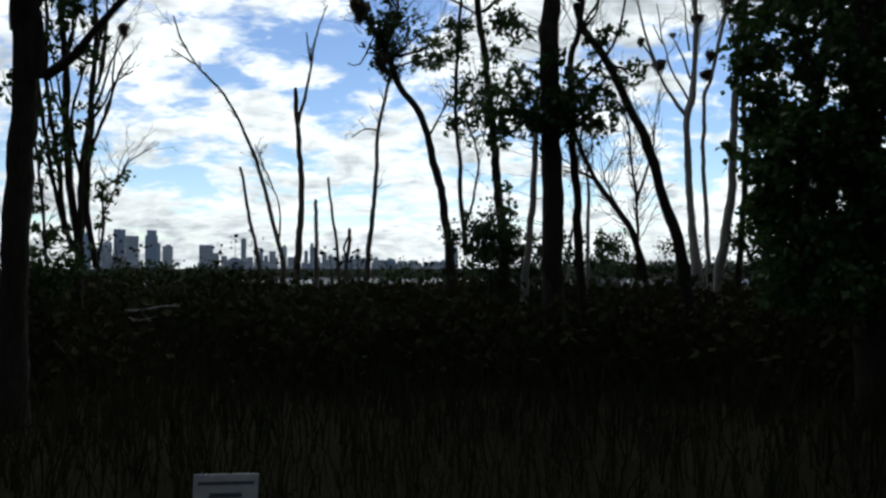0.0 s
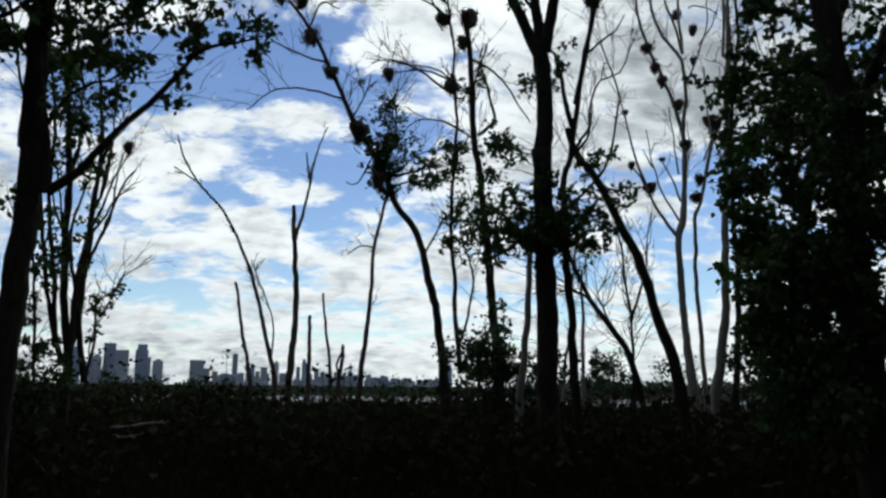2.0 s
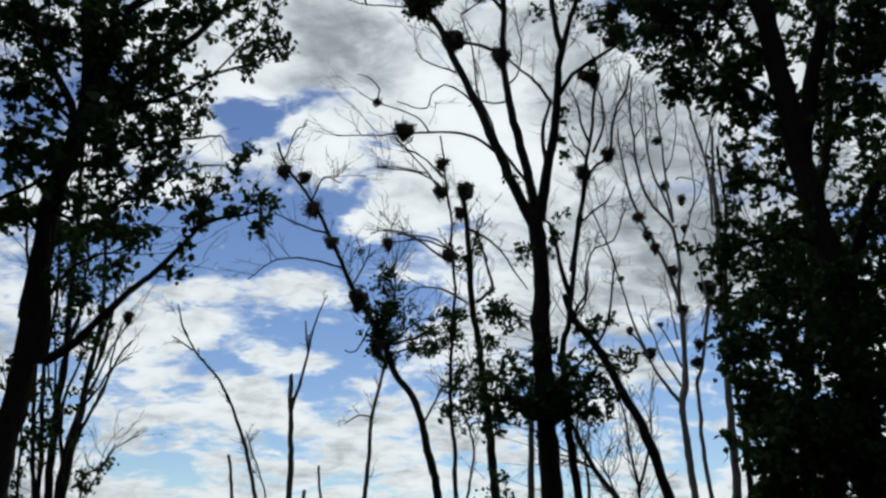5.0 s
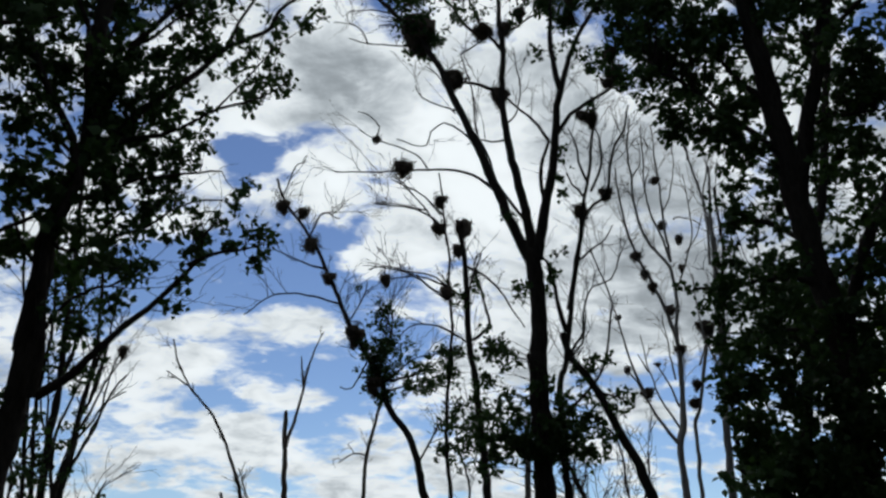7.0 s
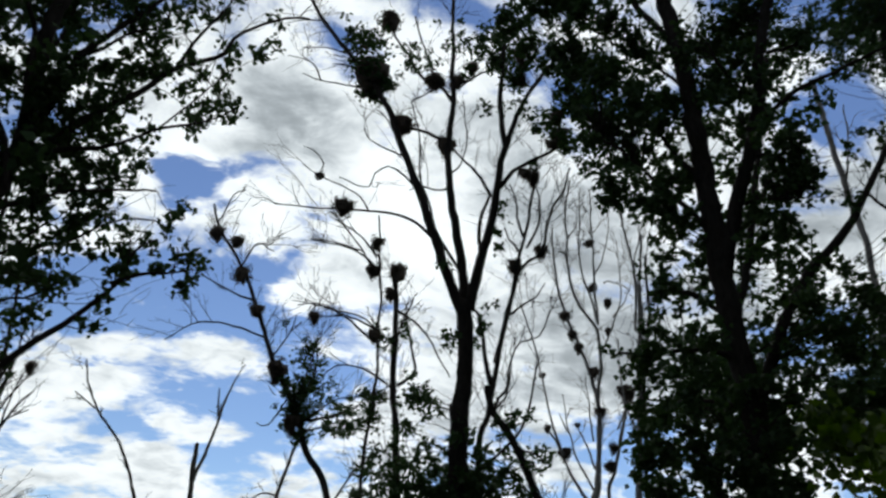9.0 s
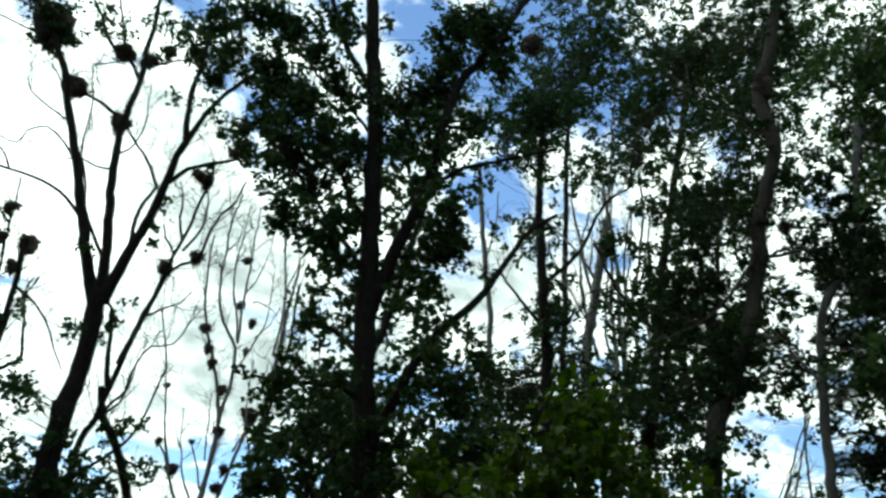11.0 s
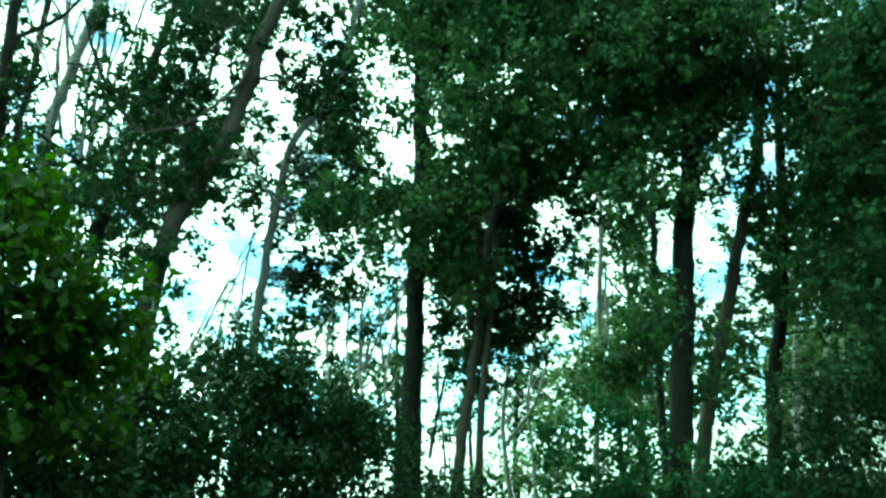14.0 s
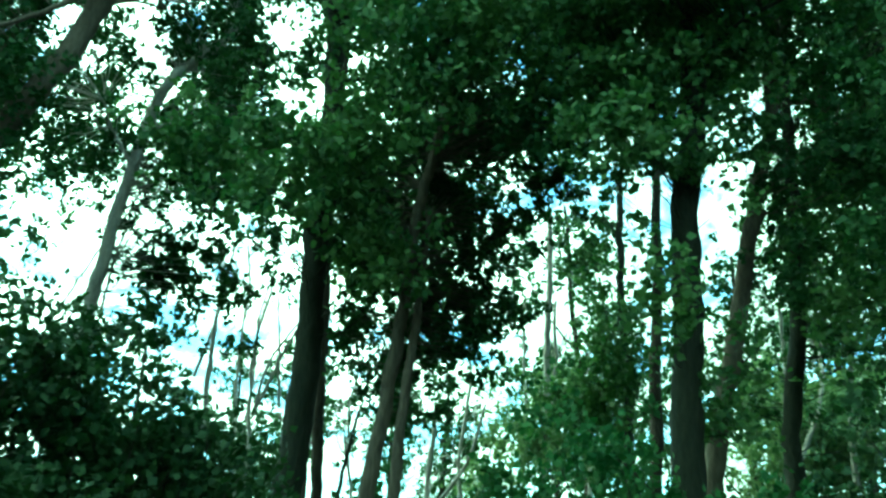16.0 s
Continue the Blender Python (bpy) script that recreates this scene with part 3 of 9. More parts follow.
p.limb(0.065, 0.016, (0.15, 0.00, 6.26), (0.40, -0.05, 6.58), (0.69, -0.10, 7.07), (0.96, -0.15, 7.44), (1.22, -0.20, 7.77), (1.36, -0.25, 8.03), (1.54, -0.30, 8.30), (1.86, -0.35, 8.55), (2.06, -0.40, 8.73), (2.15, -0.45, 8.99), (2.34, -0.50, 9.30), (2.63, -0.55, 9.58), (3.07, -0.60, 9.87))
p.limb(0.030, 0.012, (1.54, -0.30, 8.30), (1.64, -0.35, 8.71), (1.78, -0.40, 9.09), (1.94, -0.45, 9.53), (2.06, -0.50, 9.94))
p.limb(0.038, 0.010, (0.19, -0.10, 6.34), (0.51, -0.20, 6.54), (0.80, -0.30, 6.64), (1.02, -0.40, 6.75), (1.24, -0.50, 6.88), (1.43, -0.60, 7.04), (1.70, -0.70, 7.21), (1.94, -0.80, 7.34), (2.22, -0.90, 7.60))
p.limb(0.016, 0.008, (1.43, -0.60, 7.05), (1.57, -0.62, 7.29), (1.73, -0.65, 7.60), (1.94, -0.67, 7.97), (2.06, -0.70, 8.23))
p.limb(0.030, 0.010, (0.10, -0.10, 5.65), (0.34, -0.17, 5.83), (0.58, -0.23, 5.97), (0.82, -0.30, 6.10), (1.11, -0.37, 6.21), (1.41, -0.43, 6.31), (1.67, -0.50, 6.36))
p.limb(0.022, 0.009, (0.66, -0.20, 5.39), (0.92, -0.30, 5.52), (1.18, -0.40, 5.74), (1.39, -0.50, 5.87), (1.70, -0.60, 5.93))
p.limb(0.026, 0.010, (0.17, -0.20, 4.18), (0.32, -0.28, 4.44), (0.49, -0.35, 4.63), (0.69, -0.42, 4.71), (0.89, -0.50, 4.85))
p.limb(0.024, 0.010, (0.05, -0.20, 5.18), (0.25, -0.25, 5.07), (0.44, -0.30, 5.23), (0.61, -0.35, 5.53), (0.77, -0.40, 5.69))
p.limb(0.022, 0.010, (-0.04, -0.10, 4.93), (-0.23, 0.03, 5.21), (-0.39, 0.17, 5.57), (-0.55, 0.30, 5.95))
p.limb(0.030, 0.012, (0.04, 0.10, 7.89), (0.17, 0.18, 8.36), (0.24, 0.25, 9.02), (0.26, 0.33, 9.60), (0.33, 0.40, 10.24))
p.limb(0.028, 0.012, (0.45, 0.20, 7.76), (0.71, 0.28, 8.19), (0.91, 0.36, 8.41), (1.17, 0.44, 8.87), (1.34, 0.52, 9.52), (1.41, 0.60, 10.05))
p.limb(0.026, 0.012, (0.15, 0.20, 6.40), (-0.16, 0.30, 6.76), (-0.43, 0.40, 6.89), (-0.67, 0.50, 7.03))
p.clump(-0.78, -0.44, 8.19, 0.33, 0.28, 0.30)
p.clump(-0.56, -0.62, 8.24, 0.20, 0.28, 0.50)
p.clump(-0.83, -0.24, 7.81, 0.23, 0.17, 0.27)
p.clump(-0.54, -0.55, 7.87, 0.20, 0.21, 0.22)
p.clump(-0.67, -0.66, 7.32, 0.31, 0.20, 0.61)
p.clump(-0.35, -0.23, 7.68, 0.27, 0.25, 0.71)
p.clump(-0.76, 0.44, 7.55, 0.28, 0.26, 0.71)
p.clump(-0.40, 0.29, 7.58, 0.35, 0.26, 0.94)
p.clump(-0.60, 0.24, 7.02, 0.30, 0.21, 0.61)
p.clump(-0.17, -0.46, 6.70, 0.25, 0.20, 0.50)
p.clump(-0.56, -0.05, 6.51, 0.26, 0.17, 0.50)
p.clump(-0.30, -0.39, 6.25, 0.22, 0.16, 0.47)
p.clump(-0.45, -0.53, 5.92, 0.21, 0.13, 0.22)
p.clump(-0.23, -0.61, 5.60, 0.18, 0.12, 0.47)
p.clump(-0.30, -0.47, 5.38, 0.15, 0.14, 0.41)
p.clump(-0.45, 0.46, 5.90, 0.13, 0.17, 0.42)
p.clump(-0.07, 0.33, 9.15, 0.34, 0.32, 0.88)
p.clump(0.23, 0.30, 9.31, 0.35, 0.32, 0.88)
p.clump(0.60, 0.29, 9.58, 0.36, 0.29, 0.88)
p.clump(0.89, -0.50, 9.02, 0.30, 0.31, 1.01)
p.clump(1.06, -0.35, 8.83, 0.30, 0.27, 1.01)
p.clump(0.76, 0.07, 9.01, 0.27, 0.24, 0.73)
p.clump(0.45, 0.20, 8.98, 0.19, 0.24, 0.37)
p.clump(0.05, 0.36, 8.73, 0.19, 0.32, 0.88)
p.clump(0.27, 0.39, 8.56, 0.23, 0.24, 0.73)
p.clump(0.65, -0.64, 7.88, 0.21, 0.18, 0.47)
p.clump(1.11, 0.04, 8.65, 0.31, 0.24, 0.80)
p.clump(1.08, 0.12, 8.22, 0.30, 0.24, 1.16)
p.clump(0.67, -0.09, 7.83, 0.29, 0.23, 0.71)
p.clump(0.30, -0.52, 7.40, 0.23, 0.25, 0.94)
p.clump(0.27, -0.13, 7.22, 0.27, 0.25, 1.04)
p.clump(0.59, -0.63, 7.07, 0.26, 0.21, 1.04)
p.clump(0.93, 0.46, 7.56, 0.30, 0.24, 1.04)
p.clump(0.58, 0.38, 7.21, 0.32, 0.27, 1.04)
p.clump(0.35, -0.04, 6.66, 0.27, 0.25, 1.04)
p.clump(1.00, -0.36, 6.93, 0.24, 0.18, 0.71)
p.clump(0.89, 0.43, 6.91, 0.36, 0.23, 0.82)
p.clump(0.58, -0.01, 6.35, 0.30, 0.21, 0.94)
p.clump(1.17, 0.40, 6.90, 0.29, 0.19, 0.61)
p.clump(1.36, 0.35, 7.19, 0.10, 0.11, 0.50)
p.clump(0.96, -0.09, 6.26, 0.27, 0.18, 0.61)
p.clump(0.43, -0.21, 5.97, 0.26, 0.17, 0.71)
p.clump(1.25, 0.03, 6.32, 0.21, 0.16, 0.35)
p.clump(1.40, -0.19, 6.58, 0.11, 0.12, 0.50)
p.clump(1.33, -0.54, 6.71, 0.11, 0.06, 0.94)
p.clump(1.42, -0.35, 8.40, 0.19, 0.14, 0.73)
p.clump(1.59, 0.31, 9.36, 0.20, 0.17, 0.50)
p.clump(1.66, -0.69, 8.25, 0.12, 0.08, 1.58)
p.clump(2.08, -0.69, 8.39, 0.10, 0.09, 0.66)
p.clump(1.73, 0.06, 8.39, 0.12, 0.11, 0.80)
p.clump(1.77, -0.39, 7.92, 0.09, 0.11, 0.49)
p.clump(1.89, -0.05, 8.42, 0.08, 0.10, 0.50)
p.clump(2.02, -0.14, 7.74, 0.18, 0.13, 0.68)
p.clump(1.99, -0.30, 7.88, 0.08, 0.07, 0.48)
p.clump(2.38, 0.55, 8.68, 0.08, 0.07, 0.74)
p.clump(2.33, -0.50, 7.92, 0.07, 0.07, 0.53)
p.clump(2.02, -0.21, 6.38, 0.11, 0.06, 0.64)
p.clump(1.92, -0.49, 6.07, 0.04, 0.04, 0.48)
p.clump(2.26, 0.07, 8.75, 0.06, 0.08, 0.29)
p.clump(1.68, -0.39, 9.27, 0.22, 0.20, 0.50)
p.clump(2.08, -0.29, 9.64, 0.20, 0.19, 0.52)
p.clump(2.00, 0.22, 9.58, 0.17, 0.16, 0.29)
p.clump(2.36, -0.33, 9.21, 0.22, 0.12, 0.37)
p.clump(2.79, -0.02, 9.63, 0.14, 0.12, 0.45)
p.clump(2.98, 0.43, 10.52, 0.18, 0.13, 0.29)
p.clump(2.46, -0.62, 8.79, 0.09, 0.07, 0.37)
p.clump(2.13, -0.67, 8.71, 0.12, 0.06, 0.37)
p.clump(1.86, -0.45, 9.67, 0.24, 0.12, 0.50)
p.clump(-0.09, 0.24, 5.40, 0.14, 0.12, 0.76)
p.clump(0.44, 0.05, 5.77, 0.22, 0.19, 1.04)
p.clump(0.33, -0.44, 5.28, 0.12, 0.16, 0.41)
p.clump(0.96, -0.32, 5.74, 0.17, 0.18, 1.04)
p.clump(0.84, -0.52, 5.41, 0.14, 0.14, 0.66)
p.clump(0.71, -0.15, 5.32, 0.18, 0.13, 0.84)
p.clump(0.88, -0.69, 4.85, 0.18, 0.09, 0.84)
p.clump(0.47, 0.16, 5.07, 0.24, 0.19, 0.90)
p.clump(0.85, 0.41, 5.03, 0.13, 0.17, 0.76)
p.clump(0.76, 0.49, 4.76, 0.23, 0.14, 0.84)
p.clump(0.92, 0.21, 4.80, 0.13, 0.12, 0.50)
p.clump(0.24, 0.50, 4.94, 0.10, 0.15, 0.50)
p.clump(0.28, -0.73, 4.17, 0.13, 0.09, 0.30)
p.clump(0.56, -0.37, 4.14, 0.14, 0.10, 0.56)
p.clump(0.78, 0.51, 5.34, 0.16, 0.14, 0.50)
p.clump(1.25, 0.26, 6.19, 0.15, 0.13, 0.61)
p.clump(1.28, -0.22, 5.76, 0.09, 0.08, 0.50)
p.clump(0.15, 0.48, 5.33, 0.12, 0.14, 0.34)
p.clump(0.44, 0.06, 4.31, 0.08, 0.10, 0.25)
p.clump(1.28, 0.31, 5.68, 0.03, 0.03, 0.82)
p.clump(1.62, -0.37, 5.67, 0.11, 0.13, 1.04)
p.clump(1.88, -0.50, 5.67, 0.17, 0.14, 0.56)
p.clump(1.93, -0.17, 5.49, 0.15, 0.11, 0.62)
p.clump(2.17, -0.57, 5.60, 0.16, 0.15, 0.57)
p.clump(2.41, -0.25, 5.64, 0.10, 0.09, 0.42)
p.clump(1.81, 0.50, 5.63, 0.10, 0.09, 0.65)
p.clump(1.39, -0.32, 4.92, 0.06, 0.06, 0.84)
p.clump(1.33, -0.74, 4.54, 0.04, 0.08, 0.58)
p.clump(1.45, -0.69, 5.17, 0.06, 0.05, 0.58)
p.clump(2.12, -0.53, 5.35, 0.09, 0.06, 0.49)
p.clump(0.31, 0.27, 10.11, 1.44, 0.38, 0.73)
p.clump(-0.94, -0.28, 8.98, 0.62, 0.29, 0.57)
p.clump(1.67, -0.37, 10.12, 0.56, 0.21, 0.42)
p.sprays(24, 0.45, 3)
p.clump(-0.64, -0.20, 7.43, 0.32, 0.23, 0.94)
p.clump(-0.30, 0.47, 7.42, 0.31, 0.29, 0.94)
p.clump(-0.60, -0.29, 6.55, 0.27, 0.26, 0.84)
p.clump(-0.35, 0.23, 6.55, 0.26, 0.21, 0.65)
p.clump(0.37, -0.32, 7.48, 0.32, 0.28, 1.03)
p.clump(0.76, -0.18, 7.14, 0.34, 0.29, 1.12)
p.clump(0.61, 0.50, 7.07, 0.32, 0.30, 1.03)
p.clump(0.88, -0.21, 7.74, 0.34, 0.25, 0.94)
p.clump(1.23, 0.18, 8.40, 0.30, 0.22, 0.84)
p.clump(1.11, 0.01, 6.79, 0.24, 0.22, 0.75)
p.clump(0.84, 0.01, 6.32, 0.24, 0.24, 0.84)
p.clump(-0.19, 0.05, 7.69, 0.27, 0.29, 0.75)
p.clump(0.28, -0.23, 6.88, 0.26, 0.28, 0.84)
p.clump(1.83, 0.35, 8.90, 0.27, 0.15, 0.65)
p.clump(1.92, -0.32, 7.62, 0.16, 0.12, 0.94)
p.clump(2.19, -0.19, 8.06, 0.11, 0.09, 0.84)
p.clump(2.37, -0.38, 7.93, 0.07, 0.07, 0.94)
p.clump(0.99, -0.16, 5.90, 0.20, 0.17, 0.75)
p.clump(0.67, -0.03, 5.30, 0.23, 0.17, 0.99)
p.clump(0.99, 0.41, 5.25, 0.23, 0.14, 0.88)
p.clump(1.44, -0.06, 7.02, 0.13, 0.10, 0.75)
p.clump(1.37, -0.30, 6.59, 0.11, 0.10, 0.75)
p.twigs(70, 0.60)
p.done()
p = Plant("poplar_tree", "clump of slender dark stems with sparse leaves", "tree", "poplars", "dark", -6.35, 13.59, 25.1)
p.limb(0.086, 0.031, (0.07, -0.00, -0.08), (0.00, -0.00, 1.95), (-0.13, 0.00, 3.75), (-0.17, 0.00, 5.46), (-0.34, 0.00, 6.94), (-0.43, 0.00, 8.39), (-0.52, 0.00, 9.94))
p.limb(0.070, 0.026, (0.00, -0.00, 1.95), (0.13, 0.24, 2.31), (0.21, 0.48, 3.38), (0.24, 0.73, 4.68), (0.24, 0.97, 6.02), (0.18, 1.21, 7.19), (0.15, 1.45, 8.78))
p.limb(0.059, 0.018, (0.36, 0.00, 1.61), (0.17, 0.25, 2.75), (0.22, 0.50, 4.39), (0.47, 0.75, 5.29), (0.53, 1.00, 6.32), (0.77, 1.25, 6.81))
p.limb(0.048, 0.024, (0.00, -0.00, 1.95), (-0.12, 0.06, 2.30), (-0.24, 0.12, 3.67), (-0.40, 0.18, 5.05), (-0.45, 0.23, 6.33), (-0.70, 0.29, 7.88))
p.limb(0.039, 0.017, (0.21, 0.50, 3.48), (0.32, 0.39, 3.83), (0.51, 0.28, 4.45), (0.72, 0.17, 5.10), (0.90, 0.06, 5.41))
p.limb(0.032, 0.012, (0.36, 0.00, 1.61), (0.46, 0.34, 2.39), (0.46, 0.69, 3.09), (0.72, 1.03, 3.22), (0.96, 1.38, 3.74))
p.limb(0.043, 0.024, (0.00, -0.00, 1.95), (-0.29, 0.07, 2.73), (-0.51, 0.15, 4.05), (-0.77, 0.22, 5.70), (-1.12, 0.29, 6.93), (-1.39, 0.37, 8.36))
p.limb(0.039, 0.020, (0.18, 0.38, 2.93), (-0.15, 0.71, 4.57), (-0.00, 1.03, 5.95), (-0.07, 1.36, 7.45), (-0.34, 1.68, 8.91))
p.limb(0.029, 0.013, (0.39, 0.66, 4.99), (0.50, 1.26, 6.07), (0.62, 1.86, 7.73))
p.limb(0.028, 0.012, (0.02, 0.55, 3.75), (-0.34, 0.63, 4.75), (-0.59, 0.72, 5.59))
p.limb(0.028, 0.011, (0.40, 0.35, 4.09), (0.59, 0.31, 4.75), (0.64, 0.27, 5.60), (0.83, 0.24, 6.05))
p.clump(-0.31, 0.45, 3.81, 0.25, 0.33, 0.70)
p.clump(0.45, 0.07, 3.02, 0.28, 0.32, 0.50)
p.clump(-0.18, -0.54, 3.49, 0.31, 0.23, 0.60)
p.clump(-0.09, -0.21, 6.34, 0.44, 0.55, 0.40)
p.clump(-0.41, 0.93, 7.60, 0.49, 0.61, 0.60)
p.clump(0.03, -0.80, 7.01, 0.38, 0.43, 0.40)
p.clump(0.00, -0.80, 4.01, 0.15, 0.19, 0.60)
p.clump(-0.20, 0.00, 3.50, 0.16, 0.24, 0.90)
p.clump(-0.34, 0.00, 4.47, 0.12, 0.31, 0.50)
p.clump(-0.57, 0.00, 3.28, 0.10, 0.40, 0.50)
p.clump(-0.01, 0.00, 4.21, 0.10, 0.31, 0.50)
p.clump(0.28, 0.00, 4.54, 0.12, 0.31, 0.50)
p.clump(0.11, 0.00, 5.33, 0.24, 0.31, 0.60)
p.clump(0.36, 0.00, 5.77, 0.20, 0.27, 0.60)
p.clump(-0.26, 0.00, 5.49, 0.20, 0.41, 0.70)
p.clump(-0.09, 0.00, 2.34, 0.14, 0.20, 0.60)
p.clump(-0.42, 0.00, 2.14, 0.19, 0.16, 0.60)
p.clump(-0.75, 0.00, 1.94, 0.24, 0.14, 0.80)
p.limb(0.075, 0.025, (0.06, 0.00, -0.08), (0.08, 0.00, 1.76), (0.15, 0.03, 3.12), (0.24, 0.07, 3.82), (0.28, 0.10, 4.34), (0.29, 0.13, 4.97), (0.41, 0.17, 5.67), (0.49, 0.20, 6.07))
p.limb(0.028, 0.010, (0.29, 0.10, 4.22), (0.46, -0.00, 4.52), (0.62, -0.10, 4.85), (0.92, -0.20, 5.06))
p.limb(0.028, 0.012, (0.29, 0.10, 4.36), (0.44, 0.17, 4.89), (0.66, 0.23, 5.46), (0.83, 0.30, 5.84))
p.limb(0.035, 0.012, (-0.03, 0.20, 3.82), (-0.04, 0.25, 4.34), (0.07, 0.30, 4.87), (0.16, 0.35, 5.30), (0.21, 0.40, 5.71))
p.limb(0.040, 0.016, (-0.29, -0.10, -0.08), (-0.41, -0.10, 1.75), (-0.48, -0.05, 2.69), (-0.55, 0.00, 3.36), (-0.63, 0.05, 3.95), (-0.65, 0.10, 4.45))
p.limb(0.018, 0.008, (-0.53, -0.10, 3.30), (-0.45, -0.13, 3.74), (-0.39, -0.17, 4.13), (-0.35, -0.20, 4.54))
p.limb(0.022, 0.009, (0.27, -0.30, -0.08), (0.38, -0.30, 1.72), (0.42, -0.33, 2.33), (0.61, -0.35, 2.80), (0.72, -0.38, 3.19), (0.83, -0.40, 3.42))
p.limb(0.012, 0.006, (0.42, -0.30, 2.33), (0.44, -0.30, 2.67), (0.45, -0.30, 3.02))
p.limb(0.026, 0.010, (-0.17, 0.10, 4.10), (-0.28, 0.13, 4.80), (-0.40, 0.17, 5.41), (-0.50, 0.20, 5.92))
p.limb(0.030, 0.012, (-0.17, 0.10, 5.01), (-0.13, 0.17, 5.44), (-0.06, 0.23, 5.94), (-0.01, 0.30, 6.45))
p.clump(0.46, 0.00, 2.74, 0.12, 0.19, 0.80)
p.clump(0.44, 0.00, 2.44, 0.10, 0.14, 0.70)
p.clump(0.75, 0.00, 3.20, 0.08, 0.08, 0.60)
p.clump(0.18, 0.00, 5.13, 0.12, 0.17, 0.70)
p.clump(-0.29, 0.00, 3.28, 0.12, 0.16, 0.70)
p.clump(-0.49, 0.00, 3.56, 0.10, 0.14, 0.50)
p.clump(-0.53, 0.00, 2.60, 0.13, 0.30, 0.70)
p.clump(-0.63, 0.00, 2.31, 0.13, 0.30, 0.70)
p.clump(-0.32, 0.00, 2.13, 0.15, 0.24, 0.80)
p.twigs(70, 0.70)
p.done()
p = Plant("dead_tree", "bare dark grey dead stem in the tall grass", "tree", "dead stems", "brown", -5.93, 25.31, 13.2)
p.limb(0.075, 0.047, (0.18, -0.00, -0.08), (0.00, -0.00, 1.87), (-0.36, 0.00, 3.74), (-0.56, -0.00, 4.81))
p.done()
p = Plant("dead_tree", "leaning bare dead stem with short side twigs", "tree", "dead stems", "brown", -5.22, 25.47, 11.6)
p.limb(0.096, 0.024, (0.24, 0.00, -0.08), (0.00, 0.00, 1.88), (-0.48, 0.00, 3.75), (-1.11, 0.00, 5.74), (-1.89, 0.00, 7.10), (-2.74, 0.00, 8.08), (-3.14, -0.00, 8.81), (-3.36, 0.00, 9.56))
p.limb(0.029, 0.020, (-2.74, 0.00, 8.08), (-3.14, 0.23, 8.40), (-3.48, 0.46, 8.63))
p.limb(0.037, 0.018, (-0.08, 0.00, 2.20), (-0.06, -0.15, 3.57), (-0.62, -0.29, 4.99), (-0.82, -0.44, 5.50))
p.twigs(14, 0.50)
p.done()
p = Plant("dead_tree", "forked bare dead trunk standing in the grass", "tree", "dead stems", "brown", -4.51, 24.59, 10.4)
p.limb(0.133, 0.064, (-0.04, -0.00, -0.08), (-0.00, -0.00, 1.83), (0.09, 0.00, 3.70), (-0.01, -0.00, 6.02), (-0.09, -0.00, 7.20))
p.limb(0.064, 0.019, (-0.01, -0.00, 6.12), (0.33, 0.07, 7.89), (0.55, 0.14, 9.05), (0.89, 0.21, 9.96))
p.limb(0.037, 0.019, (0.37, 0.08, 8.08), (0.23, 0.14, 9.03))
p.twigs(5, 0.40)
p.done()
p = Plant("dead_tree", "short broken grey dead stem in the grass", "tree", "dead stems", "brown", -4.12, 25.67, 9.1)
p.limb(0.085, 0.056, (0.00, -0.00, -0.08), (0.00, -0.00, 1.90), (-0.00, -0.00, 2.89), (-0.02, 0.00, 3.80))
p.done()
p = Plant("dead_tree", "slim broken dead stem in the grass", "tree", "dead stems", "brown", -3.45, 25.77, 7.6)
p.limb(0.075, 0.037, (0.11, 0.00, -0.08), (0.00, 0.00, 1.91), (-0.18, 0.00, 3.44), (-0.29, 0.00, 4.55))
p.done()
p = Plant("dead_tree", "low broken dead stem in the grass", "tree", "dead stems", "brown", -3.14, 25.81, 6.9)
p.limb(0.075, 0.056, (-0.14, 0.00, -0.08), (0.00, 0.00, 1.86), (0.07, -0.00, 2.36), (0.09, -0.00, 2.87))
p.limb(0.053, 0.037, (0.15, 0.00, -0.08), (0.00, 0.00, 1.86), (-0.07, -0.14, 2.27), (0.05, -0.28, 2.62))
p.done()
p = Plant("dead_tree", "slender leaning dead trunk with bare twigs", "tree", "dead stems", "brown", -2.27, 23.89, 5.4)
p.limb(0.099, 0.044, (-0.08, -0.00, -0.08), (0.00, -0.00, 1.85), (0.15, 0.00, 3.67), (0.35, 0.00, 5.93), (0.66, 0.00, 7.36))
p.limb(0.035, 0.018, (0.33, 0.00, 5.74), (-0.08, 0.66, 5.94), (-0.53, 1.31, 5.77))
p.twigs(8, 0.50)
p.done()
p = Plant("poplar_tree", "leaning half dead poplar carrying stick nests", "tree", "nest trees", "dark", 0.17, 20.00, -0.5)
p.limb(0.131, 0.034, (0.14, -0.00, -0.08), (-0.00, -0.00, 1.83), (-0.23, 0.00, 3.35), (-0.46, -0.00, 4.36), (-0.76, 0.00, 5.38), (-1.29, 0.00, 6.12), (-1.52, 0.00, 6.72), (-1.90, 0.00, 7.56), (-2.36, 0.00, 8.32), (-3.10, -0.00, 9.85), (-3.65, 0.00, 10.95), (-4.57, 0.00, 12.28), (-4.80, 0.00, 12.93))
p.limb(0.031, 0.015, (-2.73, 0.00, 9.09), (-3.61, -0.34, 9.22), (-4.43, -0.68, 9.08), (-5.01, -1.02, 8.40))
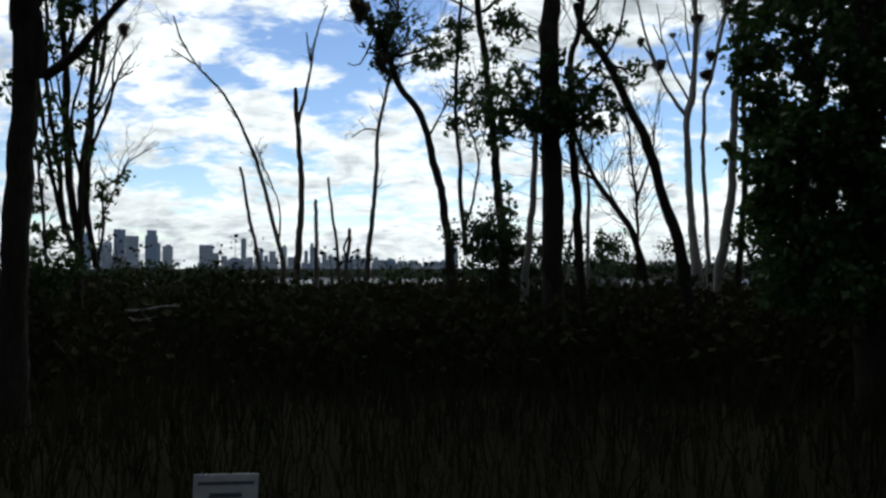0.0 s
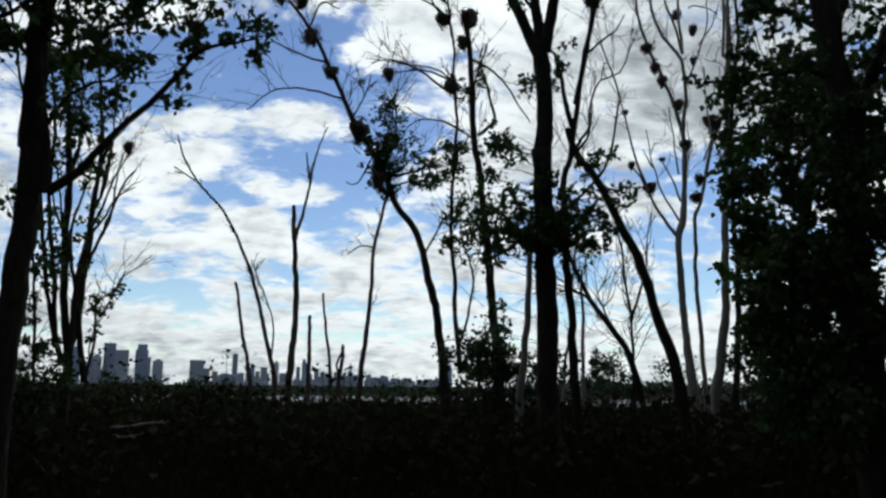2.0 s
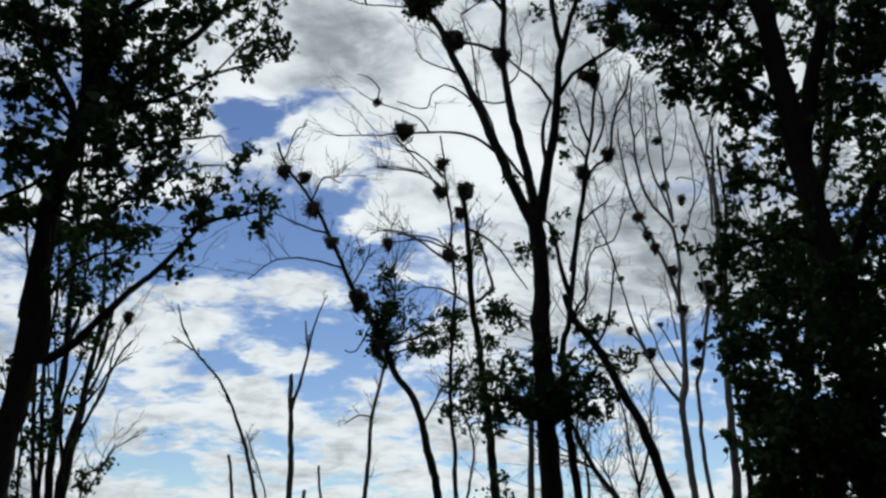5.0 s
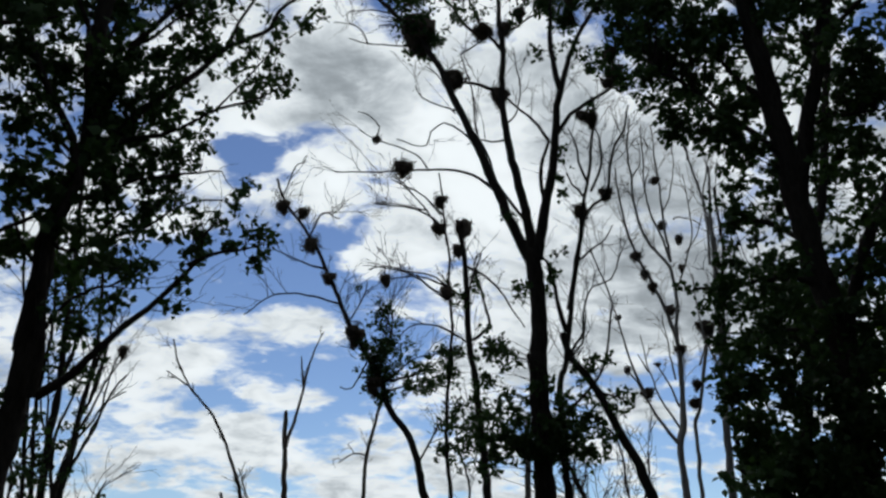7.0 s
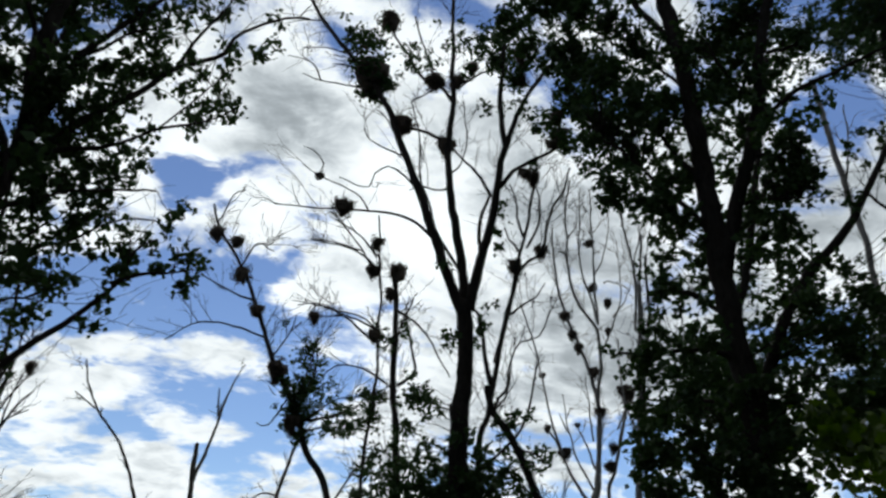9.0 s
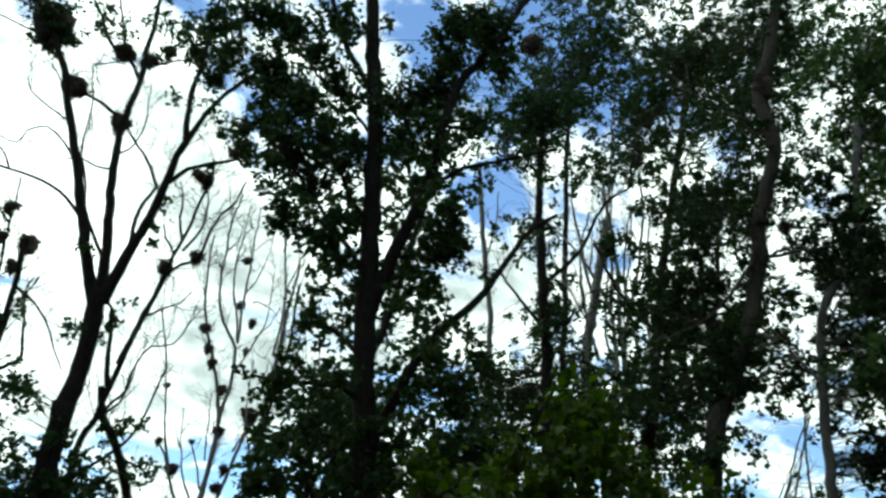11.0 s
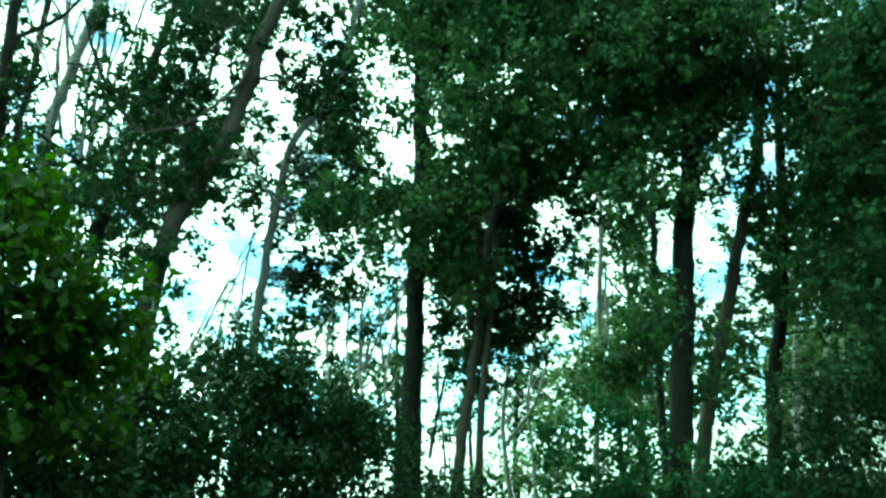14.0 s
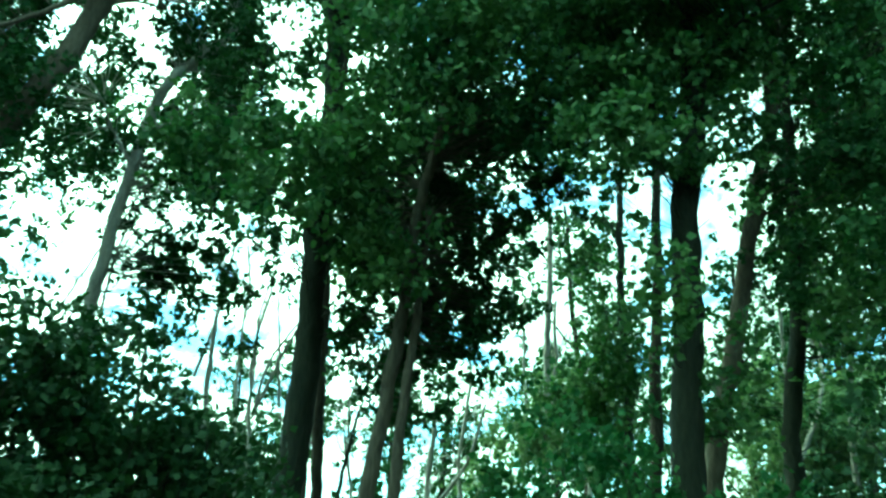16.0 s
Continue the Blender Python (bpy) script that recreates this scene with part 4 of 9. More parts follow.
p.limb(0.031, 0.016, (-3.24, 0.00, 10.12), (-4.06, -0.07, 10.39), (-4.70, -0.15, 10.69))
p.limb(0.032, 0.015, (-3.73, 0.00, 11.06), (-3.32, -0.49, 11.58), (-2.77, -0.99, 11.16))
p.limb(0.025, 0.017, (-4.59, 0.00, 12.34), (-4.42, 0.37, 13.52), (-4.18, 0.73, 13.94))
p.limb(0.030, 0.015, (-2.48, 0.00, 8.58), (-2.11, -0.35, 9.15), (-1.95, -0.69, 9.49))
p.limb(0.030, 0.015, (-1.90, 0.00, 7.56), (-2.28, -0.19, 6.77), (-2.54, -0.38, 6.72))
p.limb(0.037, 0.024, (-1.68, 0.00, 7.07), (-1.38, 0.59, 8.37), (-1.45, 1.19, 9.40))
p.limb(0.045, 0.022, (-1.62, 0.00, 6.93), (-0.85, -0.26, 7.05), (-0.14, -0.52, 7.28))
p.limb(0.036, 0.022, (-0.59, -0.00, 4.78), (-0.26, 0.22, 5.42), (0.03, 0.43, 6.08))
p.clump(-1.52, 0.00, 8.97, 0.21, 0.16, 1.43)
p.clump(-1.58, 0.20, 8.69, 0.30, 0.29, 1.43)
p.clump(-1.11, -0.30, 8.36, 0.24, 0.14, 0.88)
p.clump(-1.36, 0.40, 8.00, 0.51, 0.41, 1.21)
p.clump(-1.67, -0.20, 7.58, 0.44, 0.52, 1.32)
p.clump(-1.57, 0.10, 7.15, 0.35, 0.52, 1.43)
p.clump(-1.82, 0.30, 6.98, 0.21, 0.28, 1.21)
p.clump(-0.85, 0.00, 7.65, 0.26, 0.14, 0.88)
p.clump(-0.81, -0.40, 6.80, 0.48, 0.21, 1.10)
p.clump(-0.43, 0.20, 6.82, 0.26, 0.18, 0.99)
p.clump(-0.59, 0.40, 7.47, 0.36, 0.19, 0.77)
p.clump(-1.49, 0.00, 6.46, 0.17, 0.21, 1.32)
p.clump(-2.09, 0.20, 8.05, 0.21, 0.16, 0.99)
p.clump(-1.16, 0.00, 7.24, 0.32, 0.21, 0.77)
p.clump(-2.28, 0.00, 9.61, 0.14, 0.14, 0.66)
p.limb(0.035, 0.014, (-1.61, 0.00, 6.83), (-1.16, 0.10, 7.23), (-0.66, 0.20, 7.67), (-0.07, 0.30, 7.83))
p.limb(0.030, 0.014, (-1.54, 0.00, 6.68), (-1.00, -0.10, 6.83), (-0.49, -0.20, 6.96), (-0.06, -0.30, 6.83))
p.limb(0.030, 0.012, (-1.82, 0.00, 7.41), (-1.61, 0.05, 8.04), (-1.48, 0.10, 8.61), (-1.39, 0.15, 9.19), (-1.29, 0.20, 9.50))
p.twigs(70, 0.80)
p.limb(0.018, 0.010, (-4.50, 0.00, 12.17), (-4.52, 0.00, 12.02), (-4.55, 0.00, 11.93))
p.limb(0.018, 0.010, (-4.19, 0.00, 11.72), (-4.08, 0.00, 11.70), (-3.97, 0.00, 11.73))
p.limb(0.018, 0.010, (-1.62, 0.00, 6.93), (-1.67, 0.00, 6.83), (-1.73, 0.00, 6.78))
p.done()
p = Plant("poplar_tree", "slender poplar with bare top and stick nests", "tree", "nest trees", "dark", 1.42, 17.94, -4.5)
p.limb(0.133, 0.057, (0.09, 0.00, -0.08), (0.00, 0.00, 1.82), (-0.22, 0.00, 3.96), (-0.45, -0.00, 5.95), (-0.59, 0.00, 7.33), (-0.66, 0.00, 8.74), (-0.73, -0.00, 9.59), (-0.80, -0.00, 10.21))
p.limb(0.064, 0.021, (-0.89, 0.00, 1.91), (-1.05, -0.10, 3.43), (-1.13, -0.20, 5.24), (-1.11, -0.30, 7.24), (-1.11, -0.40, 8.59), (-1.12, -0.50, 9.83), (-1.47, -0.60, 10.41), (-2.10, -0.70, 10.69), (-2.86, -0.80, 10.74))
p.limb(0.032, 0.028, (-0.94, -0.03, 2.42), (-0.66, 0.53, 3.76), (-0.78, 1.10, 4.80))
p.limb(0.034, 0.014, (-1.11, -0.38, 8.36), (-1.83, -0.18, 9.00), (-2.56, 0.02, 9.40), (-3.16, 0.21, 9.42))
p.limb(0.034, 0.021, (-1.12, -0.49, 9.73), (-1.24, -0.87, 10.58), (-1.29, -1.25, 11.31))
p.limb(0.028, 0.014, (-1.22, -0.81, 10.43), (-1.79, -1.02, 10.98), (-2.47, -1.24, 11.20))
p.limb(0.034, 0.020, (-0.61, 0.00, 7.68), (-0.58, -0.49, 8.64), (-0.29, -0.98, 9.29))
p.limb(0.033, 0.020, (-0.26, 0.00, 4.29), (-0.06, 0.02, 5.28), (0.07, 0.03, 6.09))
p.clump(-1.08, 0.20, 7.26, 0.43, 0.25, 1.10)
p.clump(-1.12, -0.20, 6.73, 0.39, 0.33, 1.21)
p.clump(-1.43, 0.20, 6.45, 0.29, 0.18, 0.99)
p.clump(-1.60, 0.00, 6.86, 0.24, 0.19, 0.55)
p.clump(-1.01, 0.00, 8.62, 0.22, 0.20, 0.88)
p.clump(-0.80, 0.00, 8.37, 0.22, 0.14, 0.77)
p.clump(-1.08, 0.00, 8.99, 0.14, 0.12, 0.77)
p.clump(-1.02, 0.30, 5.94, 0.44, 0.19, 0.99)
p.clump(-0.77, 0.00, 5.55, 0.23, 0.21, 0.99)
p.clump(-1.11, -0.30, 5.49, 0.30, 0.18, 0.66)
p.clump(-1.19, 0.00, 4.93, 0.33, 0.21, 1.21)
p.clump(-0.69, 0.20, 5.09, 0.33, 0.35, 0.99)
p.clump(-0.36, -0.20, 5.25, 0.30, 0.39, 0.99)
p.clump(-0.41, 0.00, 8.83, 0.19, 0.32, 0.77)
p.clump(-0.75, 0.00, 4.68, 0.27, 0.29, 0.88)
p.limb(0.050, 0.016, (-0.50, 0.10, 7.50), (-0.23, 0.15, 7.72), (-0.09, 0.20, 7.95), (-0.22, 0.25, 8.48), (-0.35, 0.30, 9.02), (-0.49, 0.35, 9.43), (-0.43, 0.40, 9.84))
p.limb(0.035, 0.014, (-0.65, 0.00, 9.36), (-0.20, -0.07, 9.02), (0.16, -0.15, 8.61), (0.41, -0.22, 8.08), (0.70, -0.30, 7.67))
p.limb(0.030, 0.012, (-1.13, -0.20, 8.76), (-1.61, -0.27, 8.92), (-2.09, -0.33, 8.95), (-2.70, -0.40, 8.89))
p.limb(0.024, 0.010, (-1.13, -0.20, 8.76), (-1.56, -0.08, 9.12), (-2.07, 0.05, 9.30), (-2.73, 0.17, 9.48), (-3.33, 0.30, 9.57))
p.limb(0.030, 0.012, (-1.06, -0.20, 7.62), (-1.34, -0.10, 7.80), (-1.68, 0.00, 7.89), (-2.03, 0.10, 7.88), (-2.31, 0.20, 7.63))
p.limb(0.030, 0.012, (-1.06, -0.20, 7.62), (-0.73, -0.10, 7.44), (-0.54, 0.00, 7.29))
p.limb(0.026, 0.012, (-1.36, -0.20, 10.37), (-1.66, -0.10, 10.91), (-1.97, 0.00, 11.35), (-2.29, 0.10, 11.82), (-2.69, 0.20, 12.19))
p.limb(0.022, 0.010, (-1.69, -0.20, 10.86), (-2.17, -0.10, 11.03), (-2.63, 0.00, 11.20), (-3.16, 0.10, 11.27))
p.twigs(80, 0.80)
p.limb(0.018, 0.010, (-0.80, -0.00, 10.21), (-0.77, -0.00, 10.26), (-0.75, -0.00, 10.34))
p.limb(0.018, 0.010, (-0.75, -0.00, 9.82), (-0.82, -0.00, 9.76), (-0.90, -0.00, 9.74))
p.limb(0.018, 0.010, (-2.72, 0.07, 9.41), (-2.71, 0.07, 9.16), (-2.70, 0.07, 9.00))
p.done()
p = Plant("poplar_tree", "tall forked poplar with dark trunk and nests in its limbs", "tree", "nest trees", "dark", 1.74, 12.38, -8.0)
p.limb(0.185, 0.150, (0.01, 0.00, -0.08), (-0.01, 0.00, 1.96), (-0.01, 0.00, 2.49), (-0.03, 0.00, 3.39), (-0.06, 0.00, 4.76), (-0.09, 0.00, 5.41))
p.limb(0.155, 0.125, (-0.07, 0.00, 4.60), (-0.04, 0.00, 5.32), (-0.03, 0.00, 5.99), (-0.06, 0.00, 6.60), (-0.10, 0.00, 7.01), (-0.13, 0.00, 7.23))
p.limb(0.100, 0.036, (-0.10, 0.00, 7.01), (-0.39, 0.04, 7.75), (-0.64, 0.08, 8.38), (-0.86, 0.12, 8.93), (-1.06, 0.15, 9.56), (-1.33, 0.19, 10.24), (-1.65, 0.23, 10.94), (-1.91, 0.27, 11.57), (-2.16, 0.31, 12.09), (-2.50, 0.35, 12.60), (-2.87, 0.38, 13.10), (-3.27, 0.42, 13.65), (-3.56, 0.46, 14.12), (-3.89, 0.50, 14.78))
p.limb(0.095, 0.035, (-0.05, 0.10, 7.05), (-0.16, 0.17, 8.08), (-0.29, 0.24, 8.83), (-0.42, 0.31, 9.61), (-0.51, 0.38, 10.44), (-0.56, 0.45, 11.31), (-0.53, 0.52, 12.08), (-0.60, 0.59, 12.56), (-0.63, 0.66, 13.42), (-0.69, 0.73, 14.47), (-0.70, 0.80, 15.22))
p.limb(0.100, 0.060, (-0.00, 0.00, 7.11), (0.15, -0.06, 7.84), (0.29, -0.12, 8.59), (0.41, -0.18, 9.37), (0.49, -0.24, 10.00), (0.55, -0.30, 10.33))
p.limb(0.060, 0.028, (0.55, -0.30, 10.33), (0.45, -0.34, 10.87), (0.40, -0.38, 11.54), (0.42, -0.42, 12.35), (0.46, -0.46, 13.19), (0.42, -0.50, 13.77))
p.limb(0.060, 0.028, (0.55, -0.30, 10.33), (0.70, -0.37, 10.83), (0.85, -0.43, 11.32), (1.11, -0.50, 11.79), (1.43, -0.57, 12.25), (1.72, -0.63, 12.66), (2.03, -0.70, 13.07))
p.limb(0.045, 0.020, (0.46, -0.30, 9.43), (0.73, -0.40, 9.74), (1.04, -0.50, 9.89), (1.37, -0.60, 10.05), (1.86, -0.70, 10.25), (2.25, -0.80, 10.36))
p.limb(0.050, 0.030, (0.17, 0.10, 7.91), (0.13, 0.13, 8.56), (0.17, 0.17, 9.17), (0.30, 0.20, 9.59))
p.limb(0.030, 0.020, (0.30, 0.20, 9.59), (0.09, 0.27, 9.98), (-0.19, 0.33, 10.38), (-0.47, 0.40, 10.77))
p.limb(0.050, 0.030, (-0.53, 0.50, 10.77), (-0.74, 0.50, 11.00), (-1.02, 0.50, 11.18), (-1.36, 0.50, 11.28))
p.limb(0.040, 0.022, (-0.54, 0.60, 12.07), (-0.82, 0.65, 12.48), (-1.18, 0.70, 12.70), (-1.45, 0.75, 13.04), (-1.66, 0.80, 13.53), (-1.94, 0.85, 14.06), (-2.08, 0.90, 14.62))
p.limb(0.028, 0.016, (-0.96, 0.70, 12.68), (-1.17, 0.70, 13.33), (-1.38, 0.70, 13.94), (-1.51, 0.70, 14.53))
p.limb(0.026, 0.016, (-0.55, 0.60, 12.59), (-0.30, 0.50, 12.51), (0.01, 0.40, 12.70), (0.38, 0.30, 12.78))
p.limb(0.030, 0.012, (-0.22, 0.30, 8.04), (-0.46, 0.27, 8.44), (-0.66, 0.25, 8.83), (-0.77, 0.22, 9.27), (-0.96, 0.20, 9.76), (-1.04, 0.17, 10.18), (-1.12, 0.15, 10.80), (-1.24, 0.12, 11.38), (-1.35, 0.10, 11.65))
p.limb(0.032, 0.012, (-0.74, 0.10, 8.56), (-1.02, 0.18, 8.86), (-1.45, 0.27, 9.12), (-2.00, 0.35, 9.22), (-2.56, 0.43, 9.27), (-3.19, 0.52, 9.32), (-3.87, 0.60, 9.41))
p.limb(0.018, 0.010, (-1.99, 0.30, 9.19), (-2.20, 0.40, 9.54), (-2.63, 0.50, 9.86), (-3.11, 0.60, 10.12), (-3.46, 0.70, 10.42))
p.limb(0.018, 0.009, (-3.09, 0.50, 10.05), (-3.02, 0.57, 10.38), (-3.29, 0.63, 10.72), (-3.52, 0.70, 10.87))
p.limb(0.022, 0.010, (-1.09, 0.20, 9.62), (-1.33, 0.13, 9.88), (-1.65, 0.07, 10.08), (-1.88, -0.00, 9.80), (-1.97, -0.07, 9.46), (-2.20, -0.13, 9.46), (-2.51, -0.20, 9.57))
p.limb(0.020, 0.010, (-1.45, 0.30, 10.46), (-1.78, 0.23, 10.57), (-2.11, 0.17, 10.75), (-2.22, 0.10, 10.92))
p.limb(0.024, 0.010, (-2.19, 0.50, 12.22), (-2.75, 0.57, 12.35), (-3.38, 0.63, 12.53), (-3.81, 0.70, 12.77))
p.limb(0.020, 0.009, (-3.37, 0.60, 12.50), (-3.54, 0.67, 12.94), (-3.82, 0.73, 13.21), (-4.23, 0.80, 13.34))
p.limb(0.018, 0.009, (-2.61, 0.50, 12.80), (-3.01, 0.55, 12.94), (-3.17, 0.60, 12.97))
p.limb(0.018, 0.009, (-2.89, 0.50, 13.20), (-3.36, 0.60, 13.41), (-3.89, 0.70, 13.51))
p.limb(0.020, 0.009, (-3.56, 0.50, 14.11), (-3.98, 0.60, 14.21), (-4.39, 0.70, 14.18))
p.limb(0.022, 0.010, (-0.48, 0.30, 9.74), (-0.75, 0.23, 9.65), (-1.01, 0.17, 9.69), (-1.22, 0.10, 9.54))
p.limb(0.022, 0.010, (-0.47, 0.36, 10.15), (-0.38, 0.44, 10.30), (-0.28, 0.50, 10.50), (-0.19, 0.43, 10.99), (-0.24, 0.37, 11.50), (-0.31, 0.30, 11.88))
p.limb(0.018, 0.009, (-1.68, 0.40, 11.09), (-1.86, 0.30, 11.38), (-2.08, 0.20, 11.51))
p.limb(0.020, 0.010, (-1.34, 0.30, 11.83), (-1.18, 0.45, 12.08), (-0.90, 0.60, 12.40))
p.limb(0.085, 0.022, (0.55, 0.50, -0.08), (0.32, 0.50, 4.43), (0.39, 0.53, 5.37), (0.45, 0.57, 5.97), (0.54, 0.60, 6.71), (0.69, 0.63, 7.47), (0.84, 0.67, 8.28), (0.99, 0.70, 8.94), (1.12, 0.73, 9.77), (1.23, 0.77, 10.57), (1.19, 0.80, 10.93))
p.limb(0.050, 0.020, (0.44, 0.50, 5.95), (0.34, 0.42, 6.33), (0.24, 0.35, 6.88), (0.15, 0.28, 7.17), (-0.05, 0.20, 7.37))
p.limb(0.050, 0.018, (0.50, 0.60, 6.39), (0.65, 0.64, 6.99), (0.82, 0.69, 7.71), (0.92, 0.73, 8.19), (1.11, 0.78, 8.50), (1.34, 0.82, 8.75), (1.43, 0.87, 9.32), (1.54, 0.91, 9.78), (1.78, 0.96, 10.25), (1.92, 1.00, 10.81))
p.limb(0.030, 0.012, (0.99, 0.70, 8.94), (0.85, 0.63, 9.35), (0.81, 0.57, 9.75), (0.68, 0.50, 10.04))
p.limb(0.030, 0.012, (1.05, 0.80, 8.81), (1.25, 0.85, 9.20), (1.35, 0.90, 9.60), (1.28, 0.95, 10.15), (1.16, 1.00, 10.46))
p.limb(0.030, 0.012, (0.92, 0.80, 8.22), (0.89, 0.73, 8.67), (0.72, 0.67, 8.88), (0.60, 0.60, 9.10))
p.limb(0.028, 0.010, (0.64, 0.60, 7.24), (0.96, 0.70, 7.54), (1.22, 0.80, 7.75), (1.40, 0.90, 8.13))
p.limb(0.030, 0.010, (0.40, 0.53, 5.40), (0.57, 0.56, 5.75), (0.70, 0.60, 5.98), (0.80, 0.66, 6.51), (0.94, 0.72, 6.86), (1.27, 0.78, 7.01), (1.46, 0.84, 7.42), (1.60, 0.90, 7.77))
p.limb(0.030, 0.010, (0.33, 0.50, 4.50), (0.62, 0.58, 4.85), (0.88, 0.66, 5.18), (1.03, 0.70, 5.50), (1.17, 0.74, 6.11), (1.28, 0.78, 6.53), (1.17, 0.82, 6.98), (1.03, 0.86, 7.39), (0.93, 0.90, 7.69))
p.limb(0.030, 0.012, (0.37, 0.50, 5.36), (0.68, 0.55, 5.76), (0.79, 0.60, 6.38))
p.clump(-2.18, 0.40, 12.36, 0.45, 0.35, 1.81)
p.clump(-2.51, 0.50, 13.56, 0.44, 0.41, 1.32)
p.clump(-2.39, 0.50, 12.92, 0.36, 0.33, 1.32)
p.clump(-2.77, 0.40, 13.73, 0.22, 0.23, 0.83)
p.clump(-1.54, 0.50, 13.06, 0.26, 0.23, 0.83)
p.clump(-1.53, 0.40, 13.44, 0.17, 0.38, 0.49)
p.clump(-1.07, 0.60, 13.26, 0.27, 0.33, 0.41)
p.clump(-0.28, 0.40, 12.85, 0.24, 0.25, 0.49)
p.clump(-0.68, 0.50, 13.76, 0.37, 0.32, 0.33)
p.clump(0.31, -0.20, 12.78, 0.57, 0.48, 1.07)
p.clump(-0.01, 0.20, 13.56, 0.48, 0.31, 0.83)
p.clump(0.77, -0.40, 11.98, 0.28, 0.39, 1.24)
p.clump(0.90, -0.40, 12.32, 0.33, 0.30, 0.66)
p.clump(0.08, 0.10, 11.48, 0.20, 0.16, 0.74)
p.clump(0.41, 0.00, 11.37, 0.15, 0.16, 0.58)
p.clump(0.59, -0.50, 11.77, 0.24, 0.23, 0.66)
p.clump(0.91, -0.50, 10.99, 0.21, 0.29, 0.74)
p.clump(1.04, -0.50, 10.53, 0.25, 0.22, 0.49)
p.clump(1.45, -0.60, 10.67, 0.27, 0.20, 0.91)
p.clump(1.52, -0.60, 10.29, 0.22, 0.19, 0.99)
p.clump(1.04, -0.40, 9.85, 0.14, 0.19, 0.74)
p.clump(1.85, -0.60, 11.09, 0.27, 0.20, 0.74)
p.clump(1.35, -0.50, 11.22, 0.19, 0.16, 0.41)
p.clump(1.98, -0.50, 11.84, 0.28, 0.29, 0.41)
p.clump(2.08, -0.60, 10.43, 0.20, 0.11, 0.49)
p.clump(1.90, -0.70, 9.69, 0.18, 0.15, 0.66)
p.clump(0.54, -0.20, 8.99, 0.08, 0.11, 0.49)
p.clump(0.41, -0.20, 8.53, 0.10, 0.13, 0.49)
p.clump(0.41, 0.20, 8.52, 0.09, 0.10, 0.49)
p.clump(-0.46, 0.00, 7.90, 0.10, 0.15, 0.49)
p.clump(-0.84, 0.30, 5.83, 0.19, 0.14, 0.91)
p.clump(-0.86, 0.10, 5.47, 0.32, 0.25, 0.99)
p.clump(-0.58, -0.20, 5.28, 0.20, 0.21, 0.74)
p.clump(-0.36, 0.00, 5.33, 0.13, 0.10, 0.49)
p.clump(-0.89, 0.40, 5.04, 0.32, 0.18, 0.83)
p.clump(-1.08, -0.20, 4.79, 0.14, 0.13, 0.58)
p.clump(-0.65, 0.00, 4.61, 0.29, 0.21, 0.74)
p.clump(-0.93, 0.20, 4.62, 0.18, 0.11, 0.49)
p.clump(-0.54, 0.30, 4.36, 0.27, 0.15, 0.66)
p.clump(-0.69, -0.30, 3.86, 0.32, 0.23, 0.91)
p.clump(-0.41, 0.20, 4.03, 0.23, 0.28, 0.99)
p.clump(-0.39, 0.10, 6.65, 0.17, 0.08, 0.66)
p.clump(-0.27, 0.10, 6.49, 0.13, 0.10, 0.49)
p.clump(0.22, 0.30, 6.86, 0.16, 0.23, 0.66)
p.clump(0.07, 0.00, 6.59, 0.15, 0.14, 0.58)
p.clump(0.40, 0.40, 7.49, 0.10, 0.21, 0.33)
p.clump(0.03, -0.20, 4.81, 0.35, 0.28, 0.74)
p.clump(-0.13, 0.30, 4.40, 0.36, 0.34, 0.99)
p.clump(0.21, -0.40, 4.24, 0.31, 0.30, 0.99)
p.clump(0.28, 0.20, 3.93, 0.39, 0.33, 1.07)
p.clump(-0.15, -0.30, 3.77, 0.34, 0.27, 1.07)
p.clump(0.61, -0.20, 3.86, 0.30, 0.27, 0.99)
p.clump(0.71, 0.20, 4.45, 0.30, 0.22, 0.83)
p.clump(0.92, 0.40, 4.72, 0.22, 0.13, 0.66)
p.clump(1.15, 0.40, 4.65, 0.14, 0.09, 0.99)
p.clump(0.92, 0.40, 5.27, 0.20, 0.10, 0.74)
p.clump(0.86, 0.40, 5.42, 0.09, 0.07, 0.58)
p.clump(0.57, 0.30, 4.88, 0.22, 0.15, 0.58)
p.clump(0.91, 0.40, 4.09, 0.20, 0.11, 0.66)
p.clump(0.47, 0.30, 5.16, 0.18, 0.14, 0.49)
p.clump(-1.21, 0.30, 4.11, 0.37, 0.29, 0.60)
p.clump(-0.82, 0.00, 3.86, 0.31, 0.25, 0.68)
p.clump(-0.36, -0.30, 3.97, 0.44, 0.28, 0.90)
p.clump(0.27, 0.20, 4.34, 0.46, 0.35, 0.90)
p.clump(0.81, 0.40, 4.27, 0.31, 0.15, 0.75)
p.clump(0.25, -0.20, 3.85, 0.35, 0.19, 0.75)
p.clump(-0.65, 0.20, 4.45, 0.28, 0.23, 0.68)
p.clump(-0.91, 0.00, 3.40, 0.18, 0.13, 0.30)
p.clump(-0.10, 0.20, 3.51, 0.27, 0.19, 0.38)
p.clump(-0.64, 0.00, 2.90, 0.23, 0.13, 0.38)
p.clump(-0.74, 0.20, 2.60, 0.24, 0.17, 0.60)
p.twigs(150, 0.70)
p.done()
p = Plant("dead_tree", "pale many stemmed dead tree with upright bare branches", "tree", "nest trees", "pale", 6.77, 20.93, -17.9)
